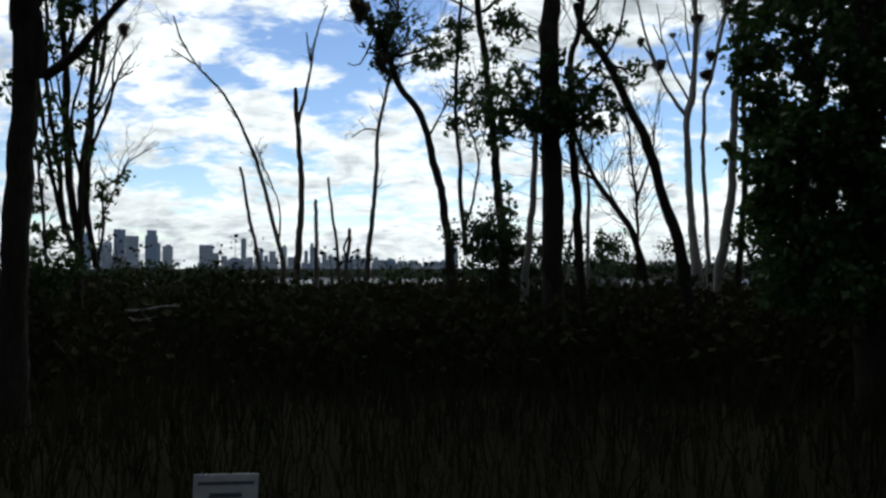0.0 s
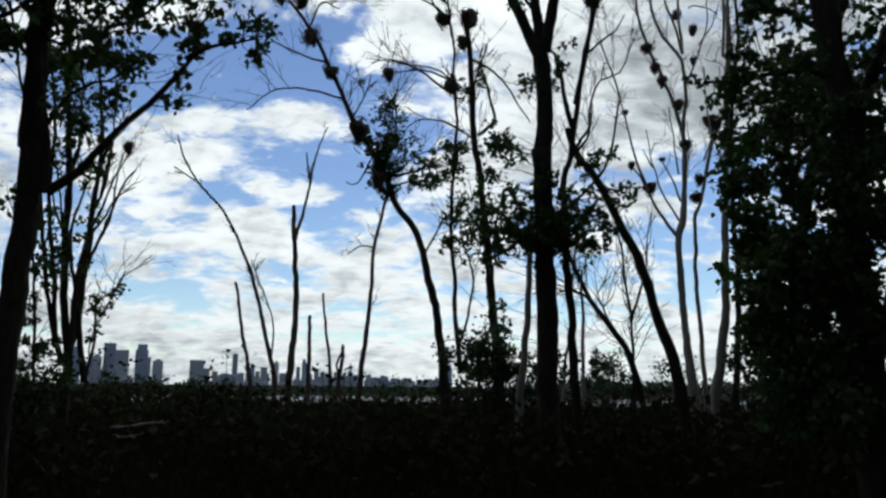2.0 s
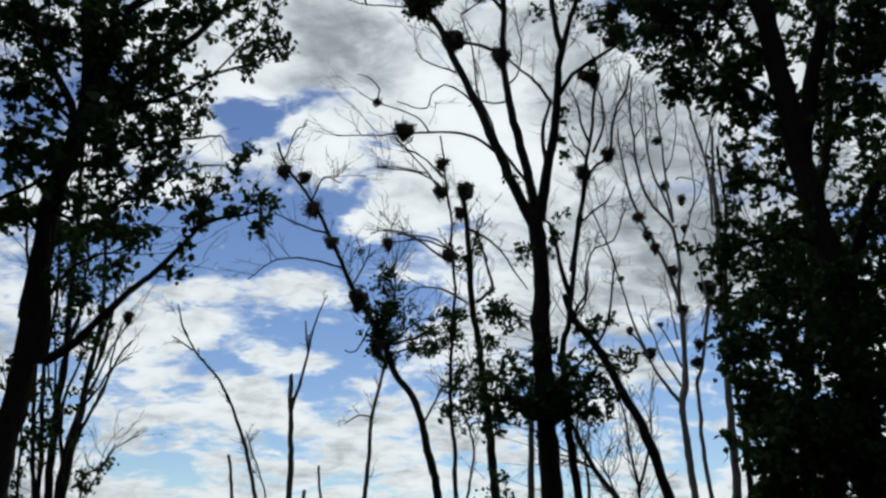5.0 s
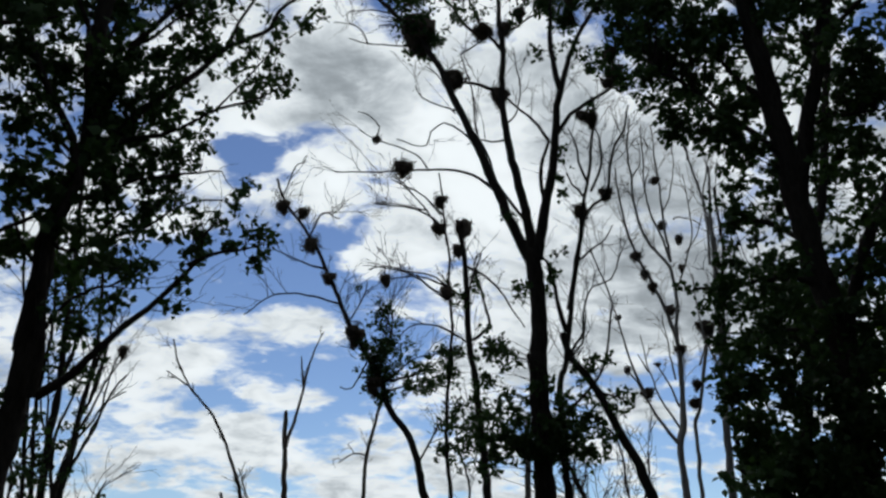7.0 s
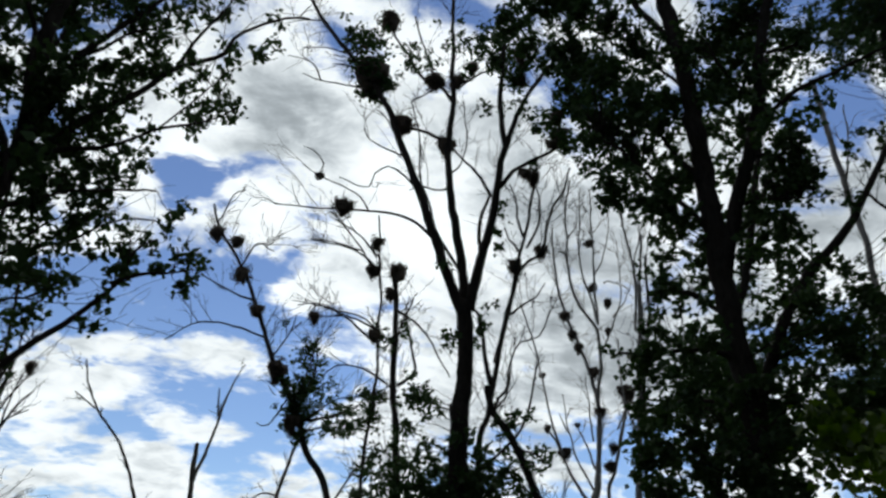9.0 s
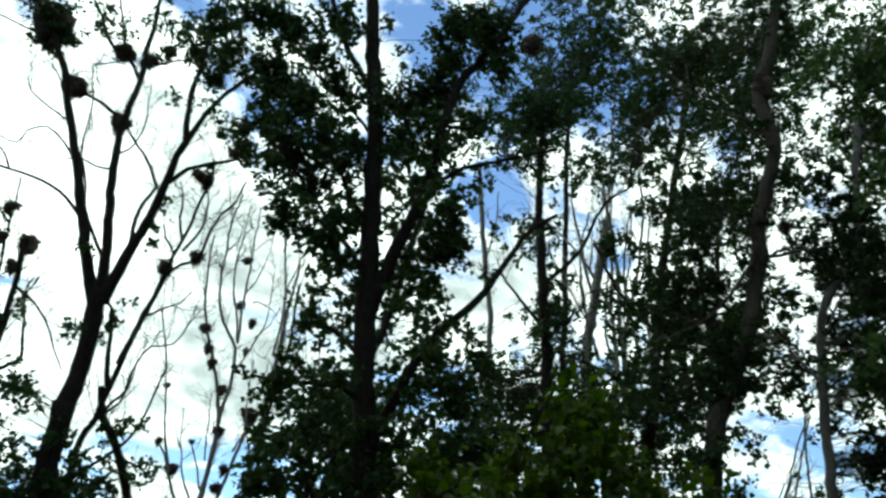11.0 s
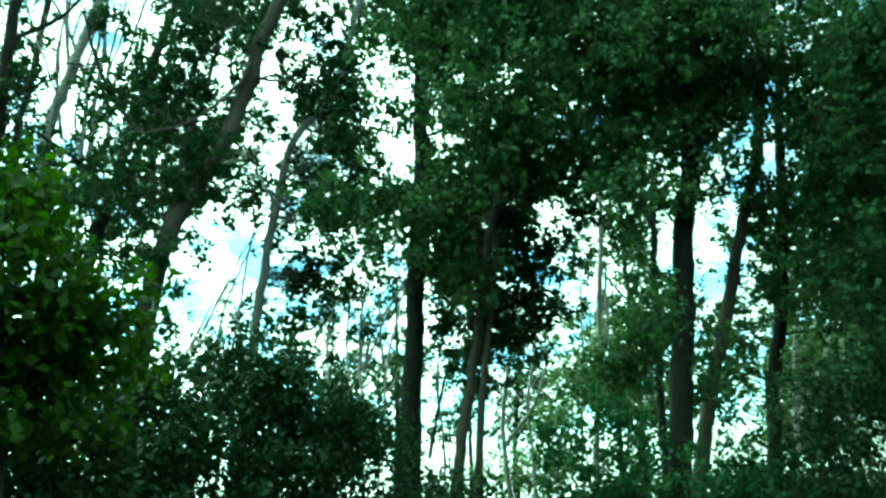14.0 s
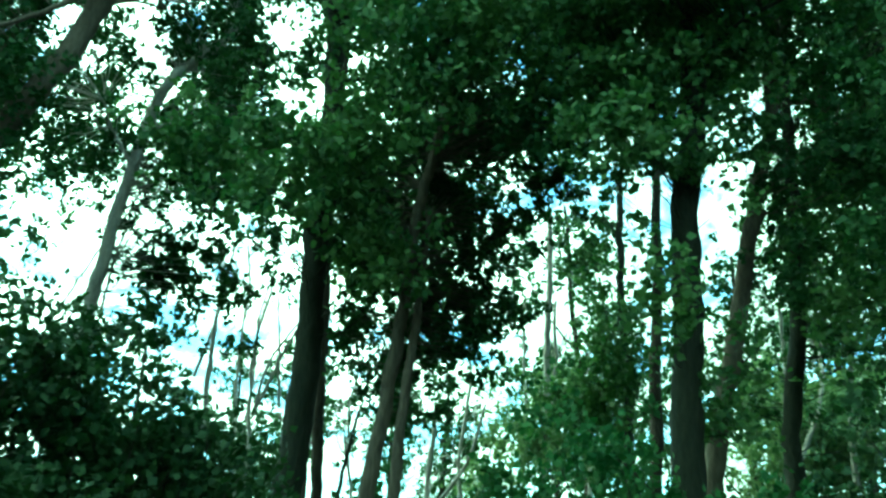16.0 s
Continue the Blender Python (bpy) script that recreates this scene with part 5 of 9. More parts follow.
p.limb(0.120, 0.026, (0.00, 0.00, -0.08), (-0.35, 0.00, 5.09), (-0.21, 0.04, 6.28), (-0.09, 0.08, 7.50), (-0.04, 0.12, 8.46), (-0.24, 0.16, 9.46), (-0.59, 0.20, 10.31), (-0.87, 0.24, 11.00), (-1.11, 0.28, 11.98), (-1.24, 0.32, 12.79), (-1.31, 0.36, 13.62), (-1.31, 0.40, 14.46))
p.limb(0.110, 0.024, (0.15, 0.00, -0.08), (-0.14, 0.00, 5.08), (0.08, -0.04, 6.39), (0.11, -0.07, 7.75), (0.08, -0.11, 8.71), (0.14, -0.15, 9.94), (0.03, -0.18, 10.81), (-0.32, -0.22, 11.32), (-0.58, -0.25, 11.89), (-0.72, -0.29, 12.70), (-0.79, -0.33, 13.66), (-0.84, -0.36, 14.76), (-0.69, -0.40, 15.72))
p.limb(0.070, 0.030, (0.30, 0.05, -0.08), (0.03, 0.10, 5.55), (0.22, 0.15, 6.73), (0.36, 0.19, 7.42), (0.57, 0.24, 8.37), (0.81, 0.28, 9.01), (1.05, 0.33, 10.11), (1.17, 0.37, 11.54), (1.09, 0.42, 12.50), (1.03, 0.46, 13.31), (0.87, 0.51, 14.47), (0.64, 0.55, 15.69), (0.47, 0.60, 16.97))
p.limb(0.045, 0.020, (0.03, -0.20, 10.80), (0.02, -0.12, 11.56), (-0.04, -0.04, 12.44), (-0.02, 0.04, 13.44), (-0.06, 0.12, 14.50), (-0.11, 0.20, 15.72))
p.limb(0.040, 0.018, (0.01, -0.20, 10.86), (-0.13, -0.26, 11.60), (-0.36, -0.32, 12.35), (-0.43, -0.38, 13.28), (-0.41, -0.44, 14.24), (-0.42, -0.50, 15.23))
p.limb(0.045, 0.018, (1.11, 0.30, 10.79), (1.19, 0.35, 12.08), (1.20, 0.40, 13.06), (1.45, 0.45, 14.23), (1.70, 0.50, 15.04))
p.limb(0.055, 0.024, (-0.29, 0.00, 5.66), (-0.71, -0.07, 6.28), (-1.03, -0.15, 6.96), (-1.23, -0.22, 7.35), (-1.47, -0.30, 7.69))
p.limb(0.045, 0.018, (-1.02, -0.20, 6.95), (-1.31, -0.15, 7.84), (-1.51, -0.10, 8.77), (-1.64, -0.05, 9.47), (-1.72, 0.00, 9.85))
p.limb(0.035, 0.014, (-0.24, 0.10, 6.12), (-0.65, 0.18, 6.91), (-0.90, 0.25, 7.73), (-1.00, 0.33, 8.53), (-1.05, 0.40, 8.89))
p.limb(0.030, 0.013, (-0.90, 0.30, 7.75), (-1.03, 0.35, 8.04), (-1.16, 0.40, 8.31))
p.limb(0.035, 0.018, (-0.17, 0.00, 6.64), (-0.37, 0.15, 7.35), (-0.65, 0.30, 7.92))
p.limb(0.030, 0.012, (-0.20, 0.00, 7.41), (-0.32, 0.10, 8.40), (-0.37, 0.20, 9.44))
p.limb(0.030, 0.014, (0.47, 0.10, 7.78), (0.70, 0.17, 8.41), (0.92, 0.23, 8.74), (0.93, 0.30, 7.95))
p.limb(0.030, 0.012, (0.16, 0.00, 10.08), (0.42, -0.07, 10.72), (0.69, -0.15, 11.54), (0.74, -0.22, 12.42), (0.67, -0.30, 13.54))
p.limb(0.026, 0.012, (0.47, 0.00, 11.10), (0.85, 0.10, 11.64), (1.08, 0.20, 12.40))
p.limb(0.026, 0.012, (0.25, 0.00, 12.23), (0.43, 0.07, 12.33), (0.81, 0.13, 12.18), (1.03, 0.20, 12.03))
p.limb(0.028, 0.012, (-0.04, 0.00, 12.46), (0.24, 0.13, 13.26), (0.49, 0.27, 14.29), (0.42, 0.40, 15.21))
p.limb(0.026, 0.010, (-1.09, 0.20, 12.09), (-1.23, 0.30, 12.58), (-1.33, 0.40, 13.04))
p.limb(0.028, 0.010, (-0.80, -0.20, 13.73), (-0.51, -0.30, 14.13), (-0.51, -0.40, 14.89))
p.limb(0.028, 0.010, (0.87, 0.40, 14.40), (0.89, 0.50, 15.19), (0.83, 0.60, 16.12))
p.twigs(90, 0.75)
p.done()
p = Plant("poplar_tree", "dark leaning poplar stem propped on its neighbour", "tree", "poplars", "dark", 3.76, 12.44, -16.8)
p.limb(0.107, 0.059, (0.26, 0.00, -0.08), (0.00, 0.00, 1.81), (-0.27, -0.00, 2.73), (-0.46, 0.00, 3.56), (-0.79, 0.00, 4.22), (-1.14, -0.00, 5.01), (-1.51, -0.00, 5.52), (-1.64, -0.00, 5.93))
p.limb(0.024, 0.009, (-1.08, -0.00, 4.88), (-0.77, -0.15, 4.76), (-0.67, -0.29, 4.62))
p.clump(-0.76, 0.50, 4.81, 0.20, 0.22, 0.90)
p.clump(-1.20, 0.78, 5.57, 0.26, 0.21, 0.50)
p.twigs(12, 0.60)
p.done()
p = Plant("dead_tree", "crooked bare dead tree with tangled twigs", "tree", "dead stems", "dark", 3.86, 15.53, -14.0)
p.limb(0.092, 0.041, (0.40, 0.00, -0.08), (0.00, 0.00, 1.85), (-0.35, -0.00, 2.67), (-0.83, 0.00, 3.35), (-1.10, 0.00, 3.93), (-1.32, -0.00, 4.40))
p.limb(0.046, 0.018, (0.01, -0.00, -0.08), (-0.03, -0.00, 1.92), (-0.07, 0.10, 3.01), (-0.20, 0.21, 4.40), (-0.36, 0.31, 4.89))
p.limb(0.035, 0.018, (-0.07, 0.09, 2.92), (0.23, 0.39, 3.83), (0.31, 0.68, 4.58))
p.limb(0.029, 0.012, (-0.83, 0.00, 3.35), (-1.23, 0.06, 3.59), (-1.52, 0.12, 3.49))
p.limb(0.029, 0.012, (-0.35, -0.00, 2.67), (-0.67, 0.16, 3.48), (-0.44, 0.33, 3.84))
p.clump(-0.61, 0.69, 2.14, 0.48, 0.36, 0.40)
p.twigs(70, 0.70)
p.done()
p = Plant("dead_tree", "pale bare pole leaning on the poplar", "tree", "dead stems", "pale", 1.55, 14.92, -5.9)
p.limb(0.086, 0.049, (-0.08, 0.00, -0.08), (0.00, 0.00, 1.43), (0.11, 0.00, 2.50), (0.18, 0.00, 4.11), (0.24, -0.00, 4.88))
p.done()
p = Plant("dead_tree", "stout pale dead trunk under the leaves", "tree", "dead stems", "pale", 5.97, 16.98, -19.4)
p.limb(0.126, 0.030, (-0.15, -0.00, -0.08), (0.00, -0.00, 1.86), (0.21, -0.00, 3.15), (0.27, -0.00, 4.20), (0.30, -0.00, 5.54), (0.42, 0.00, 7.20), (0.50, 0.00, 9.40), (0.72, 0.00, 11.60))
p.limb(0.030, 0.012, (0.36, 0.00, 6.40), (0.10, 0.20, 7.60), (0.02, 0.40, 9.00))
p.twigs(16, 0.60)
p.done()
p = Plant("poplar_tree", "slim dark poplar stem at the wood edge", "tree", "poplars", "dark", 6.34, 16.85, -20.6)
p.limb(0.081, 0.030, (-0.06, -0.00, -0.08), (0.00, -0.00, 1.86), (0.13, 0.00, 3.87), (0.16, -0.00, 5.11), (0.20, 0.00, 7.02), (0.34, 0.00, 9.10), (0.40, 0.00, 11.00))
p.twigs(12, 0.60)
p.done()
p = Plant("dead_tree", "thin grey bare stem", "tree", "dead stems", "pale", 3.64, 19.67, -10.5)
p.limb(0.066, 0.036, (0.00, 0.00, -0.08), (0.00, 0.00, 2.04), (-0.00, 0.00, 3.36), (-0.02, 0.00, 4.50))
p.done()
p = Plant("dead_tree", "very thin bare stem", "tree", "dead stems", "pale", 3.17, 19.75, -9.1)
p.limb(0.049, 0.022, (-0.10, 0.00, -0.08), (0.00, 0.00, 2.04), (0.13, -0.00, 3.36), (0.22, 0.00, 4.21), (0.33, -0.00, 5.22))
p.twigs(6, 0.60)
p.done()
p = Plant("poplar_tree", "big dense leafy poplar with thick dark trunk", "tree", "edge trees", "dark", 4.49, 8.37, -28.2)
p.limb(0.185, 0.100, (0.05, 0.00, -0.08), (0.06, 0.00, 3.98), (-0.02, 0.01, 4.73), (-0.11, 0.02, 5.55), (-0.17, 0.03, 6.28), (-0.22, 0.04, 7.07), (-0.27, 0.05, 7.92), (-0.31, 0.05, 8.74), (-0.38, 0.06, 9.62), (-0.51, 0.07, 10.69), (-0.62, 0.08, 11.72), (-0.75, 0.09, 13.00), (-0.92, 0.10, 14.57))
p.limb(0.055, 0.030, (-0.45, 0.00, 10.14), (-0.73, -0.06, 10.60), (-1.02, -0.12, 11.17), (-1.26, -0.18, 11.84), (-1.49, -0.24, 12.66), (-1.82, -0.30, 13.75))
p.limb(0.105, 0.045, (-0.13, 0.00, 6.02), (-0.03, -0.06, 6.55), (0.13, -0.11, 7.06), (0.35, -0.17, 7.80), (0.55, -0.22, 8.57), (0.72, -0.28, 9.40), (0.95, -0.33, 10.23), (1.33, -0.39, 10.94), (1.78, -0.44, 11.84), (2.27, -0.50, 12.95))
p.limb(0.085, 0.030, (0.10, 0.10, 4.56), (0.28, 0.15, 4.99), (0.51, 0.20, 5.57), (0.86, 0.25, 6.22), (1.28, 0.30, 6.69), (1.68, 0.35, 7.24), (1.98, 0.40, 7.79), (2.21, 0.45, 8.19), (2.62, 0.50, 8.52))
p.limb(0.040, 0.015, (0.65, -0.20, 8.35), (1.04, -0.28, 8.61), (1.52, -0.35, 8.77), (2.00, -0.42, 8.91), (2.40, -0.50, 9.00))
p.limb(0.045, 0.016, (-0.22, 0.00, 6.87), (-0.52, -0.06, 7.26), (-0.79, -0.12, 7.57), (-1.02, -0.18, 7.87), (-1.26, -0.24, 8.17), (-1.52, -0.30, 8.34))
p.limb(0.032, 0.014, (-0.26, 0.00, 7.70), (-0.56, 0.06, 8.10), (-0.82, 0.12, 8.63), (-1.11, 0.18, 9.30), (-1.45, 0.24, 9.88), (-1.78, 0.30, 10.26))
p.limb(0.040, 0.016, (-0.11, 0.10, 5.67), (-0.43, 0.20, 6.00), (-0.72, 0.30, 6.19), (-1.00, 0.40, 6.25))
p.limb(0.040, 0.016, (-0.05, -0.10, 4.98), (-0.34, -0.20, 5.14), (-0.69, -0.30, 5.14), (-1.09, -0.40, 5.06), (-1.39, -0.50, 5.07))
p.limb(0.032, 0.014, (0.00, 0.00, 4.45), (-0.36, 0.13, 4.60), (-0.80, 0.27, 4.67), (-1.17, 0.40, 4.76))
p.limb(0.030, 0.014, (-0.36, 0.20, 9.39), (-0.69, 0.28, 10.00), (-1.16, 0.35, 10.50), (-1.72, 0.42, 11.15), (-2.19, 0.50, 11.71))
p.limb(0.030, 0.012, (0.13, -0.10, 7.07), (0.35, -0.17, 7.14), (0.62, -0.23, 7.09), (0.88, -0.30, 6.99))
p.limb(0.030, 0.012, (0.35, -0.20, 7.77), (0.68, -0.10, 7.78), (0.94, 0.00, 7.63), (1.12, 0.10, 7.33))
p.limb(0.030, 0.012, (0.72, -0.30, 9.38), (0.99, -0.23, 9.41), (1.29, -0.17, 9.61), (1.56, -0.10, 9.92))
p.limb(0.030, 0.012, (0.55, -0.30, 8.51), (0.36, -0.37, 8.91), (0.17, -0.43, 9.21), (0.06, -0.50, 9.52))
p.clump(-1.90, -0.66, 9.72, 0.34, 0.40, 2.00)
p.clump(-1.97, 0.44, 9.59, 0.36, 0.33, 2.00)
p.clump(-1.47, -0.81, 9.08, 0.32, 0.34, 2.00)
p.clump(-1.48, 0.06, 8.83, 0.38, 0.30, 2.25)
p.clump(-1.51, -0.87, 7.68, 0.23, 0.16, 2.00)
p.clump(-1.32, -0.63, 7.32, 0.26, 0.19, 2.50)
p.clump(-1.20, 0.50, 8.49, 0.29, 0.31, 2.00)
p.clump(-0.82, -0.69, 6.93, 0.27, 0.22, 2.25)
p.clump(-0.68, -0.04, 7.73, 0.24, 0.34, 2.00)
p.clump(-0.59, -0.31, 6.83, 0.18, 0.19, 1.74)
p.clump(-0.76, -0.32, 6.38, 0.19, 0.11, 2.00)
p.clump(-0.79, -0.26, 5.92, 0.26, 0.17, 1.66)
p.clump(-0.86, -0.71, 5.25, 0.27, 0.11, 1.00)
p.clump(-1.50, 0.25, 5.28, 0.19, 0.12, 1.13)
p.clump(-1.02, -0.87, 4.75, 0.28, 0.18, 0.61)
p.clump(-0.52, -0.65, 4.95, 0.33, 0.21, 0.61)
p.clump(-0.83, -0.97, 4.37, 0.29, 0.18, 0.68)
p.clump(-1.15, -0.60, 4.23, 0.19, 0.16, 0.79)
p.clump(-1.07, -0.39, 3.97, 0.28, 0.23, 0.99)
p.clump(-0.68, 0.35, 4.28, 0.35, 0.27, 0.74)
p.clump(-0.28, -0.43, 4.50, 0.26, 0.28, 0.74)
p.clump(-0.15, -0.83, 3.87, 0.31, 0.26, 0.82)
p.clump(-0.31, -0.61, 5.49, 0.14, 0.29, 0.87)
p.clump(-0.37, 0.49, 6.58, 0.13, 0.33, 1.51)
p.clump(-0.91, -0.91, 8.44, 0.31, 0.33, 2.25)
p.clump(-0.92, -0.07, 10.02, 0.36, 0.34, 2.25)
p.clump(-1.22, -0.43, 10.36, 0.35, 0.33, 1.74)
p.clump(-1.82, -0.01, 11.35, 0.47, 0.34, 1.74)
p.clump(-2.21, -0.49, 11.05, 0.36, 0.38, 1.79)
p.clump(-1.29, 0.04, 11.73, 0.34, 0.30, 1.49)
p.clump(-0.82, -0.25, 11.21, 0.24, 0.39, 1.26)
p.clump(-0.55, -0.03, 8.87, 0.22, 0.53, 2.00)
p.clump(-0.47, 0.35, 8.10, 0.19, 0.44, 1.74)
p.clump(-0.41, -0.13, 6.96, 0.14, 0.32, 1.51)
p.clump(-2.51, -0.79, 9.87, 0.25, 0.19, 2.07)
p.clump(-2.74, -0.90, 10.31, 0.29, 0.30, 1.79)
p.clump(-2.28, 0.42, 9.25, 0.16, 0.11, 2.38)
p.clump(-2.00, -0.27, 9.61, 0.22, 0.18, 1.51)
p.clump(-2.56, -0.71, 10.90, 0.26, 0.20, 1.49)
p.clump(-0.02, 0.42, 10.32, 0.32, 0.29, 2.25)
p.clump(0.07, -0.13, 9.07, 0.29, 0.27, 2.25)
p.clump(0.41, 0.09, 10.32, 0.33, 0.29, 2.25)
p.clump(0.68, 0.32, 11.19, 0.34, 0.34, 2.25)
p.clump(0.77, -0.57, 11.07, 0.36, 0.32, 2.00)
p.clump(0.44, -0.46, 8.74, 0.21, 0.21, 1.74)
p.clump(0.43, 0.32, 8.64, 0.29, 0.25, 2.25)
p.clump(0.74, -0.80, 7.51, 0.25, 0.24, 2.25)
p.clump(0.92, 0.15, 7.53, 0.27, 0.34, 2.50)
p.clump(0.59, -0.85, 6.47, 0.17, 0.18, 2.00)
p.clump(0.18, 0.04, 7.57, 0.14, 0.13, 1.51)
p.clump(0.54, 0.05, 7.62, 0.18, 0.19, 1.51)
p.clump(1.25, 0.42, 12.45, 0.44, 0.38, 2.25)
p.clump(1.53, 0.27, 11.36, 0.33, 0.34, 2.00)
p.clump(1.20, -0.24, 9.53, 0.29, 0.23, 1.74)
p.clump(0.90, -0.70, 8.70, 0.21, 0.15, 1.51)
p.clump(1.45, -0.77, 10.93, 0.35, 0.37, 1.74)
p.clump(-0.31, -0.21, 11.32, 0.15, 0.25, 0.74)
p.clump(0.00, -0.24, 10.70, 0.18, 0.15, 0.99)
p.clump(-0.28, -0.89, 9.35, 0.13, 0.22, 1.26)
p.clump(0.69, 0.35, 6.79, 0.16, 0.25, 1.51)
p.clump(0.33, -0.24, 5.56, 0.21, 0.22, 0.68)
p.clump(0.51, 0.05, 5.24, 0.24, 0.23, 0.77)
p.clump(0.79, -0.67, 5.35, 0.23, 0.19, 1.61)
p.clump(0.30, -0.63, 4.55, 0.26, 0.23, 0.68)
p.clump(0.67, -0.98, 4.47, 0.25, 0.22, 0.68)
p.clump(1.03, -0.49, 5.09, 0.23, 0.19, 1.61)
p.clump(0.84, -0.60, 4.15, 0.32, 0.27, 1.76)
p.clump(1.26, -0.36, 4.45, 0.29, 0.28, 1.60)
p.clump(0.22, -0.43, 4.08, 0.26, 0.27, 0.74)
p.clump(1.41, 0.25, 5.17, 0.22, 0.18, 1.40)
p.clump(1.33, 0.34, 6.32, 0.12, 0.10, 1.18)
p.clump(1.46, -0.74, 6.50, 0.10, 0.08, 1.26)
p.clump(-0.88, -0.41, 13.42, 1.69, 0.63, 2.07)
p.clump(-2.66, -0.75, 12.31, 0.93, 0.49, 1.79)
p.clump(0.86, -0.01, 13.69, 1.23, 0.65, 2.07)
p.clump(-1.08, 0.26, 3.40, 0.27, 0.35, 3.30)
p.clump(-0.94, -0.82, 3.74, 0.27, 0.25, 1.39)
p.clump(-1.13, -0.03, 4.49, 0.26, 0.28, 1.16)
p.clump(-1.09, -0.68, 4.93, 0.28, 0.28, 1.04)
p.clump(-0.62, -1.08, 4.34, 0.23, 0.36, 0.87)
p.clump(-0.62, -0.03, 3.82, 0.32, 0.40, 1.03)
p.clump(-0.61, -0.62, 2.91, 0.35, 0.37, 3.85)
p.clump(-0.87, -0.86, 2.60, 0.25, 0.27, 3.59)
p.clump(-0.76, -0.49, 2.21, 0.36, 0.27, 4.15)
p.clump(-0.48, -0.78, 1.85, 0.34, 0.30, 4.39)
p.clump(-0.20, -0.53, 2.66, 0.35, 0.36, 4.39)
p.clump(-0.16, -0.48, 3.49, 0.29, 0.37, 1.92)
p.clump(0.08, -0.51, 2.19, 0.28, 0.36, 4.39)
p.clump(0.05, -0.28, 1.51, 0.35, 0.30, 4.39)
p.clump(-0.66, -0.70, 1.51, 0.34, 0.24, 4.15)
p.clump(-0.25, -0.97, 1.41, 0.33, 0.23, 4.39)
p.clump(-1.14, -0.98, 3.85, 0.13, 0.12, 0.92)
p.clump(-1.18, -0.95, 2.78, 0.11, 0.09, 2.20)
p.clump(-1.10, -0.37, 2.35, 0.10, 0.09, 1.91)
p.clump(-0.69, -0.60, 5.01, 0.30, 0.26, 0.90)
p.clump(-0.25, 0.03, 4.44, 0.28, 0.40, 0.95)
p.clump(0.24, -0.39, 3.35, 0.29, 0.36, 3.30)
p.clump(0.24, -0.11, 4.32, 0.27, 0.38, 0.79)
p.clump(-1.01, 0.27, 1.98, 0.13, 0.10, 2.20)
p.clump(0.78, -0.65, 7.18, 0.22, 0.31, 1.08)
p.clump(0.56, 0.13, 7.33, 0.27, 0.28, 1.08)
p.clump(0.45, 0.05, 6.82, 0.23, 0.19, 0.85)
p.clump(0.25, -0.18, 7.01, 0.20, 0.24, 0.85)
p.clump(-0.97, -0.58, 8.97, 0.35, 0.33, 1.08)
p.clump(-1.51, 0.29, 10.28, 0.35, 0.33, 0.96)
p.clump(-1.60, 0.31, 8.92, 0.30, 0.30, 0.96)
p.clump(-1.81, -0.13, 9.26, 0.25, 0.26, 0.72)
p.clump(-0.95, -0.14, 8.40, 0.27, 0.25, 0.96)
p.clump(-0.23, -0.55, 9.39, 0.25, 0.34, 0.85)
p.clump(0.04, -0.90, 8.24, 0.26, 0.24, 0.96)
p.clump(0.47, -0.34, 9.29, 0.33, 0.32, 1.08)
p.clump(0.76, -0.02, 10.45, 0.36, 0.34, 1.08)
p.clump(0.54, -0.80, 7.95, 0.23, 0.19, 0.85)
p.clump(-1.41, 0.29, 7.92, 0.24, 0.17, 0.96)
p.clump(-0.98, -0.55, 7.26, 0.22, 0.23, 0.96)
p.clump(-0.73, -0.55, 6.62, 0.18, 0.18, 0.85)
p.clump(-0.89, -0.84, 5.96, 0.16, 0.11, 0.96)
p.clump(-0.65, 0.60, 6.22, 0.26, 0.16, 0.72)
p.clump(-0.92, 0.21, 5.68, 0.24, 0.14, 0.48)
p.clump(0.04, 0.41, 6.07, 0.12, 0.32, 0.44)
p.clump(0.63, 0.02, 5.82, 0.29, 0.18, 0.43)
p.clump(0.95, -0.85, 5.79, 0.21, 0.14, 0.86)
p.clump(0.16, -0.41, 6.36, 0.17, 0.23, 0.60)
p.clump(0.88, -0.15, 5.31, 0.35, 0.22, 0.87)
p.clump(1.34, -0.73, 5.45, 0.30, 0.22, 0.78)
p.twigs(60, 0.60)
p.done()
p = Plant("poplar_tree", "bushy leafy poplar thick with low foliage", "tree", "edge trees", "dark", 12.75, 11.24, -48.6)
p.limb(0.173, 0.067, (-0.43, 0.00, -0.08), (0.00, 0.00, 5.78), (0.35, -0.00, 8.13), (0.75, -0.00, 10.85), (1.35, -0.00, 13.98), (2.05, -0.00, 17.65))
p.limb(0.067, 0.031, (0.55, -0.00, 9.49), (-0.26, 0.66, 10.99), (-0.86, 1.32, 12.91))
p.limb(0.070, 0.033, (0.90, -0.00, 11.63), (2.18, 0.64, 13.28), (3.17, 1.28, 15.38))
p.limb(0.058, 0.025, (0.32, -0.00, 7.94), (-0.74, -0.62, 8.45), (-1.83, -1.24, 8.77))
p.clump(0.92, 0.37, 10.15, 1.24, 1.24, 0.95)
p.clump(0.92, -0.05, 8.22, 1.46, 0.87, 0.95)
p.clump(-0.77, 0.99, 8.02, 1.68, 1.22, 0.65)
p.clump(-2.49, -0.23, 7.91, 1.30, 1.16, 0.65)
p.clump(-3.08, -0.42, 6.48, 1.40, 0.84, 1.20)
p.clump(0.19, 0.22, 6.63, 1.72, 0.86, 0.72)
p.clump(2.20, 1.44, 18.80, 1.82, 1.42, 1.40)
